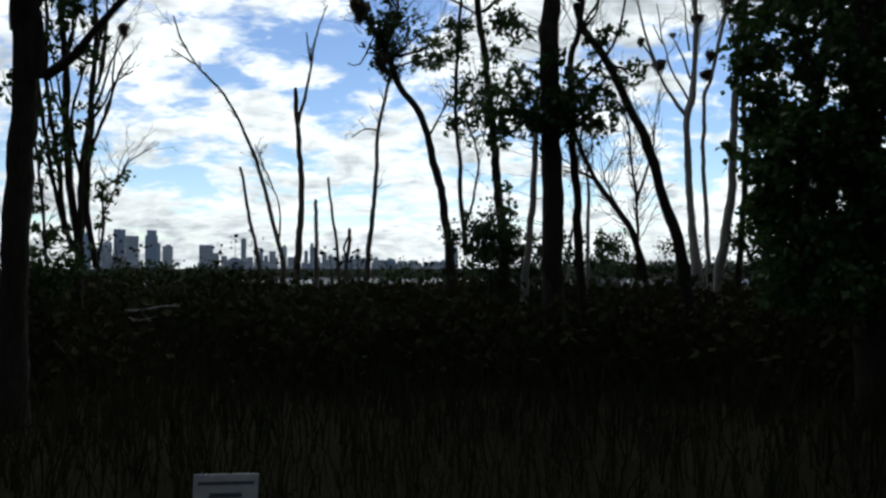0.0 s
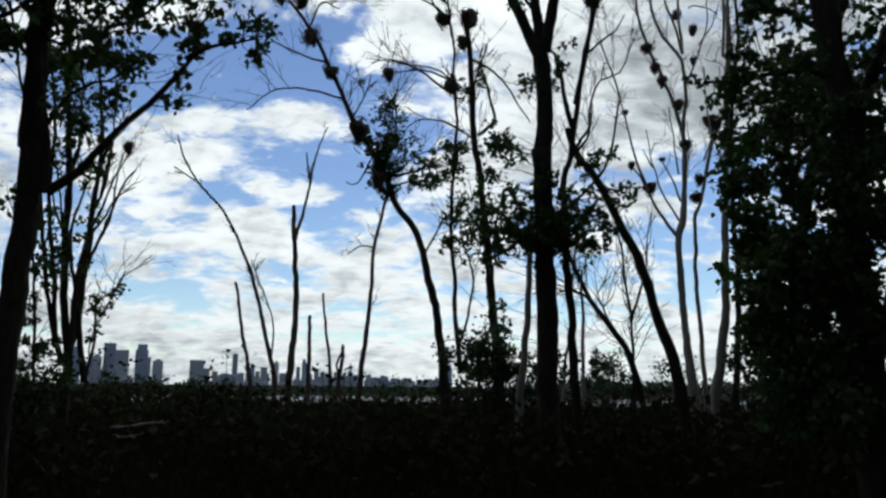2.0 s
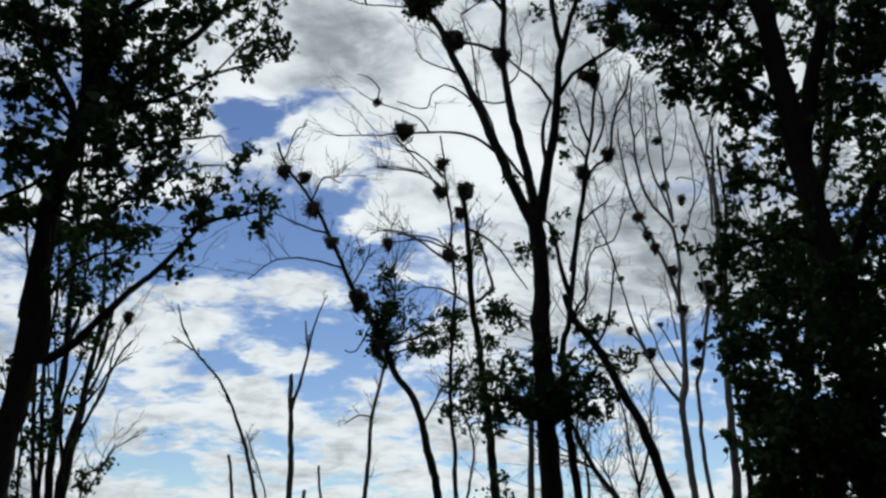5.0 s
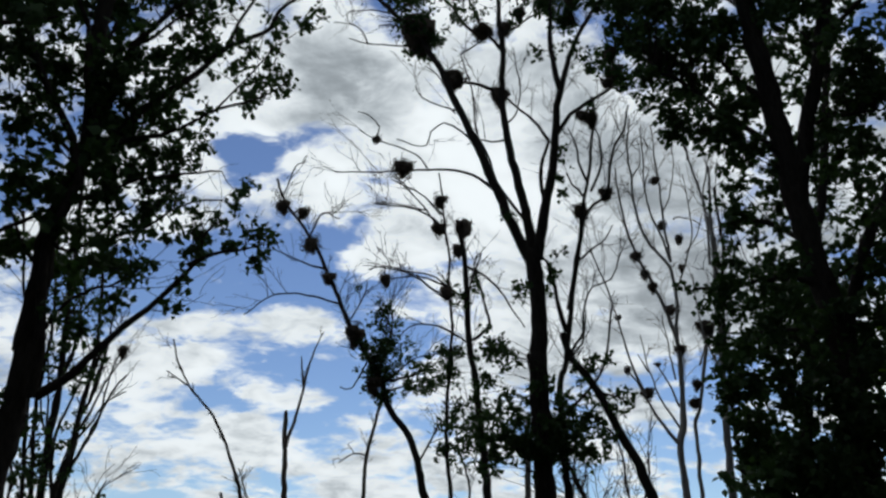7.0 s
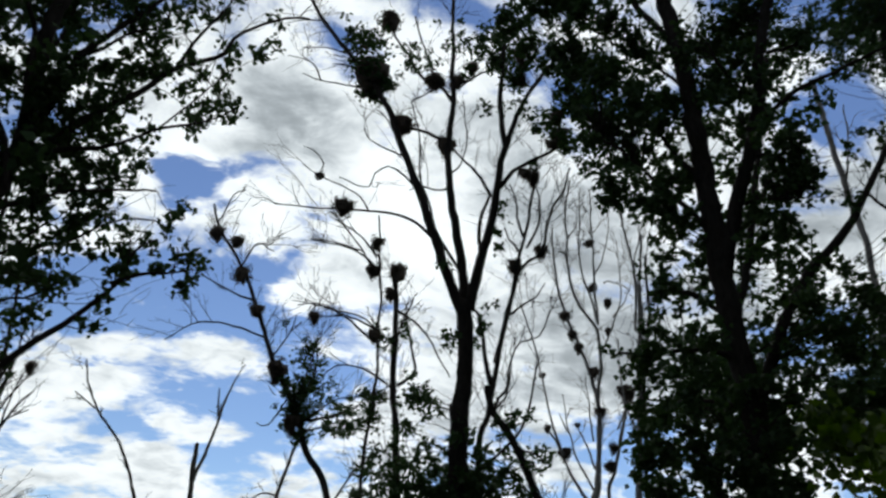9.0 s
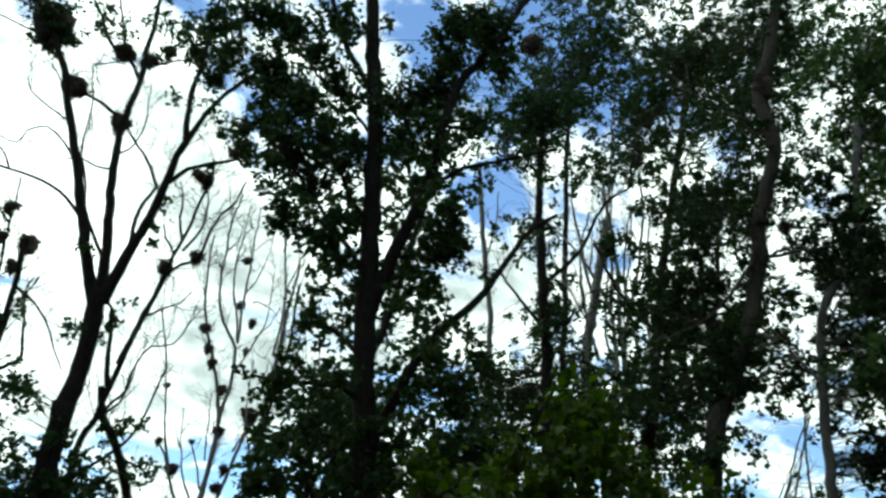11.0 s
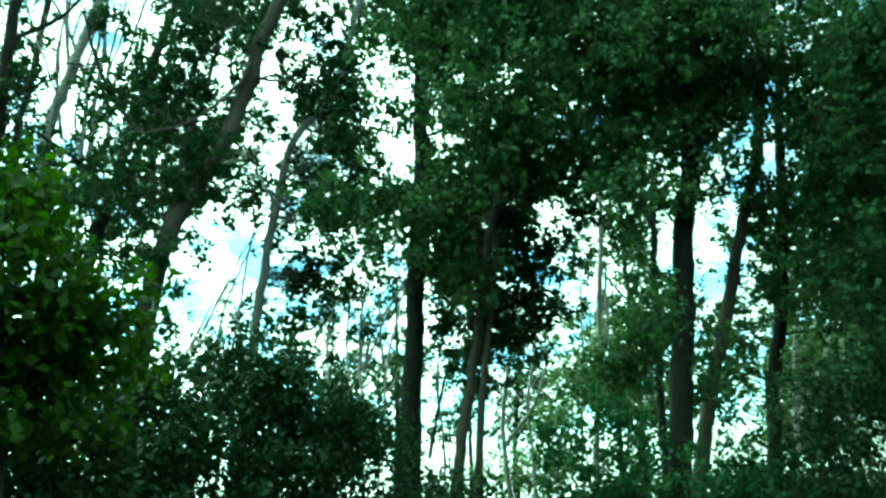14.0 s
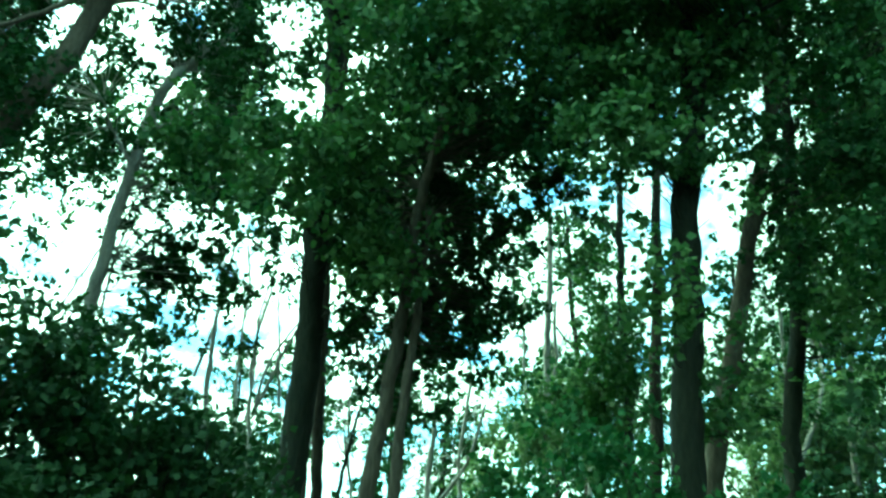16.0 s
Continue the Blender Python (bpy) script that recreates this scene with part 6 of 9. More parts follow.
p.clump(2.99, -0.78, 15.00, 1.36, 1.36, 1.23)
p.clump(2.01, -0.73, 12.37, 1.26, 0.71, 1.40)
p.clump(4.43, 0.56, 18.47, 1.58, 1.19, 1.40)
p.clump(-1.28, 1.24, 19.18, 1.62, 1.42, 1.05)
p.clump(0.39, 0.29, 15.27, 0.97, 0.88, 0.63)
p.clump(2.60, 0.09, 9.87, 0.77, 1.23, 1.23)
p.clump(-2.08, 1.17, 10.79, 0.65, 0.82, 0.84)
p.clump(0.67, 0.96, 22.87, 4.01, 1.56, 1.23)
p.twigs(40, 0.70)
p.done()
p = Plant("dead_tree", "straight grey pole of a dead tree among leaves", "tree", "edge trees", "pale", 12.11, 15.91, -37.3)
p.limb(0.110, 0.072, (0.01, 0.00, -0.08), (-0.00, 0.00, 6.68), (-0.02, 0.00, 10.96), (-0.28, 0.00, 14.26), (-0.39, 0.00, 16.77))
p.limb(0.041, 0.017, (-0.19, 0.00, 13.16), (0.13, -0.38, 14.41), (0.21, -0.77, 15.35))
p.limb(0.034, 0.032, (1.45, -0.00, 14.66), (1.43, 0.43, 19.42), (1.43, 0.86, 22.70))
p.twigs(12, 0.80)
p.limb(0.018, 0.010, (1.43, 0.86, 22.70), (1.43, 0.86, 22.74), (1.44, 0.86, 22.81))
p.done()
p = Plant("dead_tree", "pale bare dead tree with splayed limbs", "tree", "edge trees", "pale", 14.18, 14.11, -45.1)
p.limb(0.196, 0.120, (-0.62, 0.00, -0.08), (0.00, 0.00, 9.92), (0.21, 0.00, 11.64), (0.52, -0.00, 13.71), (0.65, 0.00, 14.72))
p.limb(0.078, 0.043, (0.92, 0.00, 9.97), (0.85, -0.17, 12.31), (0.77, -0.34, 14.11), (0.62, -0.51, 16.03))
p.limb(0.063, 0.027, (0.90, -0.04, 10.56), (1.30, -0.14, 12.36), (1.66, -0.24, 14.44), (1.70, -0.34, 16.69))
p.limb(0.056, 0.029, (0.24, 0.00, 11.81), (-0.05, 0.26, 13.63), (-0.33, 0.52, 15.61), (-0.30, 0.77, 18.30))
p.limb(0.050, 0.030, (0.52, -0.00, 13.71), (0.87, -0.02, 15.77), (1.14, -0.04, 18.72), (1.26, -0.06, 21.24))
p.limb(0.070, 0.030, (0.72, 0.00, 9.67), (0.68, 0.08, 10.70), (0.64, 0.16, 11.78), (0.12, 0.24, 13.23), (-0.48, 0.32, 14.25), (-1.11, 0.40, 15.11))
p.limb(0.060, 0.025, (0.64, 0.00, 11.70), (0.66, -0.10, 13.11), (0.72, -0.20, 14.42), (0.95, -0.30, 15.93))
p.limb(0.055, 0.025, (0.24, 0.30, 10.40), (0.06, 0.35, 11.44), (-0.11, 0.40, 12.72), (-0.06, 0.45, 14.10), (0.18, 0.50, 15.40))
p.limb(0.055, 0.025, (1.31, -0.20, 10.31), (1.16, -0.08, 11.38), (1.03, 0.05, 12.69), (1.19, 0.17, 14.13), (1.44, 0.30, 15.48))
p.limb(0.035, 0.016, (0.12, 0.20, 13.21), (0.25, 0.20, 14.00), (0.07, 0.20, 14.97))
p.limb(0.035, 0.016, (1.02, -0.10, 12.61), (0.69, 0.10, 13.62), (0.28, 0.30, 14.26))
p.limb(0.035, 0.016, (0.06, 0.30, 11.42), (-0.39, 0.40, 12.49), (-0.75, 0.50, 13.25), (-1.19, 0.60, 14.42))
p.twigs(50, 1.00)
p.done()
p = Plant("poplar_tree", "leafy poplar with upright trunk and side limb", "tree", "edge trees", "dark", 10.02, 11.16, -41.9)
p.limb(0.170, 0.072, (0.08, 0.00, -0.08), (0.00, 0.00, 7.06), (-0.03, 0.00, 8.27), (-0.07, 0.00, 9.86), (-0.10, -0.00, 11.77), (-0.08, -0.00, 12.73), (-0.02, -0.00, 15.19))
p.limb(0.055, 0.028, (-0.07, 0.00, 9.86), (0.57, 0.26, 10.65), (0.93, 0.52, 11.45), (1.45, 0.78, 12.49), (2.03, 1.05, 13.08))
p.limb(0.042, 0.023, (-0.04, 0.00, 8.80), (-0.70, -0.42, 9.56), (-0.95, -0.85, 9.69))
p.clump(-0.13, 1.07, 11.91, 0.46, 0.61, 0.95)
p.clump(0.02, -0.50, 14.21, 1.15, 0.92, 1.40)
p.clump(-0.68, -0.56, 13.03, 0.88, 0.59, 1.05)
p.clump(1.23, 0.21, 13.06, 0.69, 0.61, 0.63)
p.clump(2.39, -0.14, 14.51, 0.95, 0.95, 1.05)
p.clump(1.51, 0.32, 17.55, 1.60, 1.06, 1.05)
p.clump(-0.47, 1.13, 7.44, 1.24, 0.96, 0.57)
p.clump(-1.79, 0.70, 7.79, 1.09, 0.81, 0.95)
p.clump(-1.67, -0.89, 5.57, 1.06, 0.83, 1.08)
p.clump(0.08, -0.20, 8.70, 0.66, 0.66, 0.57)
p.clump(-1.56, 0.33, 8.80, 0.41, 0.32, 0.18)
p.clump(0.98, 0.19, 7.81, 0.79, 0.66, 0.50)
p.clump(-2.87, 0.71, 15.39, 1.18, 1.01, 1.05)
p.clump(0.04, 0.19, 9.42, 0.34, 0.82, 0.95)
p.twigs(40, 0.70)
p.limb(0.018, 0.010, (-0.02, -0.00, 15.19), (-0.16, 0.00, 15.83), (-0.30, 0.00, 16.87))
p.limb(0.018, 0.010, (2.03, 1.05, 13.08), (2.31, 1.05, 13.88), (2.58, 1.05, 15.21))
p.done()
p = Plant("poplar_tree", "leafy poplar with a strongly leaning trunk", "tree", "edge trees", "brown", 10.44, 8.08, -52.2)
p.limb(0.196, 0.102, (-0.10, 0.00, -0.08), (0.00, 0.00, 3.01), (0.09, 0.00, 4.43), (0.25, 0.00, 5.77), (0.68, 0.00, 6.94), (1.07, 0.00, 7.86), (1.42, -0.00, 9.06), (1.52, 0.00, 9.92), (2.06, -0.00, 11.40), (1.97, -0.00, 12.91), (2.51, -0.00, 14.56), (2.94, 0.00, 16.77))
p.limb(0.055, 0.019, (1.47, -0.00, 9.49), (1.12, -0.33, 8.58), (0.37, -0.66, 7.72), (-0.21, -0.99, 7.24))
p.limb(0.038, 0.016, (1.43, -0.00, 9.14), (2.09, -0.27, 9.03), (2.51, -0.54, 8.88))
p.limb(0.038, 0.018, (1.34, -0.00, 8.76), (1.74, 0.52, 9.44), (2.24, 1.05, 9.91))
p.limb(0.035, 0.019, (2.06, -0.00, 11.40), (1.40, -0.12, 12.34), (0.69, -0.25, 13.02))
p.limb(0.059, 0.036, (0.29, 0.00, 5.87), (0.40, 0.28, 7.11), (0.74, 0.56, 8.98), (0.90, 0.84, 10.53))
p.clump(1.32, 1.16, 11.20, 0.97, 0.62, 0.73)
p.clump(2.44, 0.45, 11.15, 0.74, 0.81, 0.73)
p.clump(2.08, 0.55, 12.73, 0.85, 0.64, 0.55)
p.clump(0.08, 0.41, 8.48, 0.85, 0.67, 0.73)
p.clump(0.58, -0.17, 7.08, 0.91, 0.68, 0.83)
p.clump(0.09, 1.02, 9.84, 0.66, 0.53, 0.46)
p.clump(2.59, 0.13, 15.40, 1.24, 0.85, 0.73)
p.clump(0.79, 1.01, 15.39, 1.11, 0.87, 0.55)
p.clump(1.13, -0.19, 6.14, 0.46, 0.33, 0.12)
p.clump(-0.45, 0.93, 7.07, 0.85, 0.73, 0.44)
p.clump(3.07, 0.77, 13.89, 0.91, 0.91, 0.55)
p.clump(0.03, 0.42, 9.11, 0.62, 0.75, 0.46)
p.clump(0.44, 0.08, 9.71, 0.75, 0.75, 0.46)
p.clump(-2.21, -0.51, 11.22, 0.64, 0.64, 0.33)
p.clump(-1.19, 0.73, 12.27, 0.70, 0.70, 0.37)
p.clump(0.26, -0.07, 11.09, 0.78, 0.78, 0.37)
p.clump(1.90, 0.52, 12.11, 0.83, 0.83, 0.37)
p.clump(-2.89, -0.53, 9.94, 0.49, 0.62, 0.33)
p.clump(0.81, -0.63, 11.88, 0.78, 0.52, 0.37)
p.clump(-0.33, -0.51, 8.24, 0.41, 0.34, 0.18)
p.clump(-3.41, 0.81, 8.51, 0.38, 0.38, 0.06)
p.clump(-1.21, -0.44, 8.05, 0.41, 0.41, 0.12)
p.clump(-0.69, 0.99, 8.00, 0.62, 0.62, 0.15)
p.clump(-0.86, -0.06, 6.48, 0.79, 0.67, 0.12)
p.clump(0.04, 0.35, 6.25, 0.69, 0.57, 0.17)
p.clump(0.61, -0.10, 6.58, 0.34, 0.27, 0.24)
p.clump(-0.66, 0.44, 5.50, 0.41, 0.34, 0.07)
p.clump(0.20, -0.61, 4.31, 0.62, 0.62, 0.28)
p.clump(0.25, 0.01, 3.37, 0.64, 0.64, 0.55)
p.clump(-0.24, 1.06, 7.33, 0.86, 0.74, 0.33)
p.clump(0.07, -0.44, 5.38, 0.96, 0.53, 0.44)
p.clump(0.50, -0.44, 9.52, 0.49, 0.37, 0.44)
p.clump(-0.45, 0.45, 9.13, 0.51, 0.43, 0.49)
p.clump(0.54, 0.38, 8.85, 0.45, 0.37, 0.44)
p.clump(-0.05, 0.81, 8.15, 0.57, 0.43, 0.32)
p.clump(-0.68, -0.19, 7.05, 0.55, 0.43, 0.22)
p.clump(-1.19, -0.22, 7.76, 0.41, 0.35, 0.18)
p.clump(-1.34, 0.50, 6.72, 0.47, 0.43, 0.22)
p.clump(0.66, 0.39, 7.52, 0.36, 0.36, 0.44)
p.clump(-0.68, -0.15, 6.38, 0.40, 0.32, 0.20)
p.clump(-0.02, 0.43, 6.79, 0.49, 0.35, 0.29)
p.clump(0.70, -0.00, 6.63, 0.33, 0.24, 0.38)
p.clump(-0.66, 0.57, 8.47, 0.30, 0.31, 0.33)
p.clump(1.35, -0.42, 9.86, 0.35, 0.32, 0.44)
p.clump(-0.04, -0.27, 5.94, 0.31, 0.23, 0.20)
p.clump(1.08, 0.75, 8.80, 0.21, 0.22, 0.27)
p.clump(-0.60, -0.17, 9.37, 0.27, 0.30, 0.74)
p.clump(0.15, 0.13, 8.98, 0.39, 0.35, 0.49)
p.clump(-0.78, 0.55, 8.72, 0.32, 0.30, 0.80)
p.clump(0.53, -0.01, 9.99, 0.37, 0.35, 0.62)
p.clump(-1.14, 0.33, 9.96, 0.34, 0.39, 0.79)
p.clump(-0.04, 0.57, 8.44, 0.29, 0.27, 0.72)
p.clump(0.48, 0.46, 8.79, 0.42, 0.35, 0.68)
p.clump(-0.43, 0.39, 10.70, 0.34, 0.32, 0.72)
p.clump(-1.21, 0.25, 8.67, 0.38, 0.31, 0.45)
p.twigs(40, 0.70)
p.limb(0.018, 0.010, (2.24, 1.05, 9.91), (2.19, 1.05, 10.05), (2.13, 1.05, 10.27))
p.limb(0.018, 0.010, (0.84, 0.73, 9.96), (0.73, 0.73, 9.92), (0.61, 0.73, 9.93))
p.limb(0.018, 0.010, (2.02, -0.00, 13.04), (2.06, 0.00, 12.99), (2.10, 0.00, 12.96))
p.done()
p = Plant("poplar_tree", "pale leaning poplar with thin crown", "tree", "edge trees", "pale", 12.38, 7.16, -60.0)
p.limb(0.101, 0.063, (-0.18, 0.00, -0.08), (0.00, 0.00, 4.17), (0.17, -0.00, 6.07), (0.34, -0.00, 7.44), (0.55, 0.00, 8.41), (1.30, 0.00, 9.45), (1.55, 0.00, 10.79), (1.93, -0.00, 12.69), (2.41, -0.00, 14.81))
p.limb(0.033, 0.018, (0.39, -0.00, 7.68), (0.83, 0.29, 8.70), (1.40, 0.58, 9.43))
p.limb(0.033, 0.016, (0.28, -0.00, 6.98), (-0.09, -0.18, 7.55), (-0.21, -0.35, 7.81))
p.clump(1.34, -0.21, 9.46, 0.78, 0.78, 0.95)
p.clump(1.66, -0.81, 7.92, 0.72, 0.60, 0.95)
p.clump(1.32, -0.81, 6.63, 0.58, 0.58, 0.95)
p.clump(1.99, 1.18, 12.78, 0.92, 0.92, 1.08)
p.clump(2.89, 0.92, 12.03, 0.90, 1.05, 1.08)
p.clump(2.84, 0.86, 14.65, 0.81, 0.97, 0.68)
p.clump(1.17, 0.87, 9.95, 0.83, 0.69, 0.95)
p.clump(1.03, 1.19, 8.63, 0.82, 0.55, 0.68)
p.clump(1.42, -0.52, 8.50, 0.74, 0.74, 0.48)
p.clump(1.00, 0.40, 5.58, 0.49, 0.73, 0.81)
p.clump(-1.29, 0.20, 8.29, 0.77, 0.77, 0.48)
p.clump(-0.17, 0.37, 8.87, 0.47, 0.47, 0.17)
p.clump(0.45, 1.15, 10.55, 0.52, 0.52, 0.20)
p.clump(-0.50, 0.77, 7.55, 0.78, 0.78, 0.48)
p.clump(-0.95, 1.22, 6.37, 0.47, 0.31, 0.06)
p.clump(1.25, -0.61, 7.06, 0.71, 0.59, 0.48)
p.clump(1.59, 0.54, 10.50, 0.42, 0.50, 0.35)
p.clump(-1.23, 0.59, 5.28, 0.37, 0.29, 0.06)
p.clump(1.37, 0.74, 5.24, 0.30, 0.45, 0.04)
p.clump(0.41, 0.47, 6.69, 0.63, 0.63, 0.41)
p.clump(0.89, -0.06, 9.16, 0.49, 0.47, 0.72)
p.clump(1.05, -0.21, 10.37, 0.57, 0.43, 0.72)
p.clump(1.67, 0.61, 8.70, 0.63, 0.54, 0.80)
p.clump(0.88, 0.35, 7.87, 0.49, 0.42, 0.72)
p.clump(2.02, -0.38, 7.34, 0.58, 0.41, 0.80)
p.clump(0.36, 0.23, 7.30, 0.28, 0.34, 0.42)
p.clump(1.57, 0.40, 7.48, 0.49, 0.40, 0.72)
p.clump(1.98, -0.35, 8.90, 0.44, 0.47, 0.56)
p.clump(0.88, 0.38, 5.79, 0.36, 0.50, 0.80)
p.clump(0.68, -0.42, 4.73, 0.30, 0.31, 0.64)
p.clump(1.09, -0.09, 6.11, 0.27, 0.27, 0.56)
p.clump(-0.01, -0.48, 8.59, 0.25, 0.33, 0.40)
p.clump(-0.31, -0.29, 7.82, 0.25, 0.27, 0.40)
p.clump(0.44, 0.87, 10.39, 0.36, 0.30, 0.48)
p.clump(1.98, 0.01, 10.91, 0.59, 0.50, 0.64)
p.clump(2.80, 0.89, 7.91, 0.36, 0.37, 0.56)
p.clump(1.23, 0.06, 6.85, 0.43, 0.18, 0.64)
p.clump(-0.64, 0.38, 10.21, 0.37, 0.44, 0.64)
p.clump(-0.25, -0.00, 10.67, 0.45, 0.43, 0.76)
p.clump(0.54, 0.30, 10.18, 0.34, 0.26, 0.56)
p.clump(-0.46, 0.18, 9.40, 0.37, 0.30, 0.74)
p.clump(0.14, -0.28, 8.42, 0.42, 0.24, 0.79)
p.clump(1.38, 0.28, 10.52, 0.32, 0.41, 0.58)
p.clump(1.63, 0.46, 9.89, 0.35, 0.44, 0.52)
p.clump(1.28, 0.48, 8.84, 0.38, 0.31, 0.63)
p.clump(0.52, 0.65, 11.69, 0.50, 0.44, 0.46)
p.clump(-1.29, 0.62, 11.62, 0.45, 0.44, 0.57)
p.clump(0.47, -0.15, 7.61, 0.34, 0.26, 0.36)
p.clump(1.23, 0.23, 7.10, 0.32, 0.24, 0.80)
p.clump(-0.18, 0.12, 7.23, 0.40, 0.38, 0.61)
p.clump(1.04, 0.31, 7.62, 0.51, 0.35, 0.70)
p.clump(1.66, 0.19, 8.48, 0.45, 0.36, 0.70)
p.clump(1.11, 0.32, 5.99, 0.43, 0.39, 0.60)
p.clump(1.62, -0.01, 5.60, 0.32, 0.33, 0.50)
p.clump(0.74, 0.53, 9.57, 0.47, 0.37, 0.70)
p.clump(2.39, 0.54, 9.64, 0.43, 0.38, 0.70)
p.clump(1.39, 0.39, 10.50, 0.48, 0.37, 0.70)
p.clump(0.81, -0.06, 4.90, 0.37, 0.32, 0.60)
p.clump(1.41, 0.40, 6.21, 0.41, 0.33, 0.70)
p.clump(1.87, 0.93, 5.64, 0.38, 0.40, 0.80)
p.clump(2.29, 0.89, 6.59, 0.43, 0.35, 0.70)
p.clump(1.19, 1.15, 5.15, 0.32, 0.30, 0.60)
p.clump(2.56, 0.54, 5.89, 0.28, 0.30, 0.50)
p.clump(1.97, 0.53, 4.86, 0.36, 0.29, 0.60)
p.clump(0.47, 0.96, 6.02, 0.24, 0.20, 0.50)
p.clump(0.06, 0.89, 6.55, 0.22, 0.18, 0.50)
p.clump(1.36, 0.57, 7.09, 0.48, 0.30, 0.70)
p.clump(2.16, 0.92, 7.34, 0.50, 0.31, 0.70)
p.twigs(30, 0.70)
p.done()
p = Plant("dead_tree", "thin bare leaning stem at the wood edge", "tree", "edge trees", "pale", 14.74, 10.32, -55.0)
p.limb(0.045, 0.014, (-0.63, -0.00, -0.08), (-0.00, -0.00, 3.79), (0.50, 0.00, 5.29), (1.10, 0.00, 6.91), (1.54, 0.00, 7.93), (1.88, 0.00, 8.83))
p.twigs(12, 0.80)
p.done()
p = Plant("dead_tree", "forked thin bare dead stems against the sky", "tree", "edge trees", "pale", 18.55, 7.48, -68.0)
p.limb(0.058, 0.023, (0.11, -0.00, -0.08), (0.00, -0.00, 4.14), (-0.10, -0.00, 6.16), (0.12, -0.00, 7.52), (0.25, -0.00, 8.31))
p.limb(0.043, 0.023, (-0.03, -0.00, 4.81), (0.45, 0.25, 6.22), (0.89, 0.51, 7.06), (1.36, 0.76, 7.95))
p.limb(0.044, 0.022, (-0.94, 0.00, 4.98), (-0.94, -0.15, 6.70), (-0.91, -0.29, 7.86))
p.limb(0.045, 0.018, (-3.84, 0.00, 4.94), (-3.56, 0.07, 6.39), (-3.24, 0.13, 7.62), (-2.88, 0.20, 8.59))
p.limb(0.045, 0.018, (-0.16, 0.30, 4.75), (-0.13, 0.37, 5.94), (-0.09, 0.43, 7.17), (0.11, 0.50, 7.99))
p.limb(0.045, 0.018, (-0.02, -0.20, 4.81), (0.23, -0.13, 5.84), (0.87, -0.07, 6.91), (1.09, 0.00, 7.24))
p.limb(0.045, 0.018, (0.47, 0.10, 5.01), (0.38, 0.20, 6.21), (0.27, 0.30, 7.46))
p.limb(0.045, 0.018, (-1.28, 0.40, 5.63), (-1.04, 0.47, 6.85), (-0.94, 0.53, 7.97), (-1.06, 0.60, 8.79))
p.limb(0.045, 0.018, (-4.63, -0.30, 4.74), (-4.25, -0.23, 5.45), (-3.93, -0.17, 6.33), (-3.69, -0.10, 6.94))
p.twigs(20, 0.70)
p.done()
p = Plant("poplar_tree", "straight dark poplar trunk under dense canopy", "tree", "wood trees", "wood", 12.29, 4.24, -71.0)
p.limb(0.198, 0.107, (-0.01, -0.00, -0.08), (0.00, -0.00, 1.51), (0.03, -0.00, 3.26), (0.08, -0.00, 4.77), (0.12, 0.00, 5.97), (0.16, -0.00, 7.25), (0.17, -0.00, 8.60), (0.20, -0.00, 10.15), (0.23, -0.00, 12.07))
p.limb(0.041, 0.018, (0.17, -0.00, 7.92), (1.03, 0.62, 8.71), (1.55, 1.24, 10.21))
p.limb(0.045, 0.020, (0.14, -0.00, 6.61), (-0.43, -0.06, 7.10), (-1.03, -0.11, 7.39))
p.limb(0.051, 0.021, (0.16, -0.00, 7.25), (0.99, 0.19, 7.69), (2.06, 0.39, 7.92))
p.clump(0.78, -0.81, 9.51, 1.10, 1.00, 1.26)
p.clump(0.88, -1.11, 5.05, 0.53, 0.59, 1.03)
p.clump(0.67, -1.73, 6.04, 0.73, 0.47, 1.15)
p.clump(1.48, -1.85, 7.84, 1.10, 0.88, 1.26)
p.clump(1.29, -1.70, 6.92, 0.86, 0.54, 1.26)
p.clump(-0.11, -1.23, 6.22, 0.76, 0.49, 0.92)
p.clump(-0.81, -0.66, 7.36, 0.49, 0.41, 0.11)
p.clump(0.11, -0.81, 7.94, 0.47, 0.59, 0.28)
p.clump(-1.06, -1.59, 5.97, 0.68, 0.47, 0.92)
p.clump(-0.81, -1.58, 8.97, 0.49, 0.57, 0.21)
p.clump(0.53, -0.93, 4.73, 0.26, 0.38, 0.13)
p.clump(-0.41, -1.77, 7.93, 0.39, 0.39, 0.12)
p.clump(0.24, -1.57, 5.45, 0.52, 0.41, 0.75)
p.clump(-0.50, -2.19, 5.23, 0.49, 0.39, 0.47)
p.clump(1.78, -1.92, 9.15, 1.28, 0.81, 1.15)
p.clump(0.86, -1.37, 11.35, 2.08, 1.17, 1.02)
p.clump(-0.60, -1.13, 13.58, 0.91, 0.71, 0.30)
p.clump(0.90, -1.25, 12.43, 0.98, 1.10, 1.15)
p.clump(1.38, -1.64, 10.41, 1.11, 1.11, 1.15)
p.clump(-0.41, -0.73, 10.97, 0.46, 0.46, 0.21)
p.clump(-1.81, -1.24, 15.80, 1.34, 0.66, 0.28)
p.twigs(30, 0.70)
p.done()
p = Plant("poplar_tree", "twin stemmed poplar leaning under the canopy", "tree", "wood trees", "brown", 12.14, 3.39, -74.4)
p.limb(0.115, 0.045, (-0.18, 0.00, -0.08), (0.07, 0.00, 2.51), (0.18, -0.01, 3.09), (0.33, -0.03, 3.90), (0.46, -0.04, 4.60), (0.57, -0.05, 5.41), (0.70, -0.06, 6.17), (0.84, -0.08, 6.77), (1.04, -0.09, 7.66), (1.43, -0.10, 8.69))
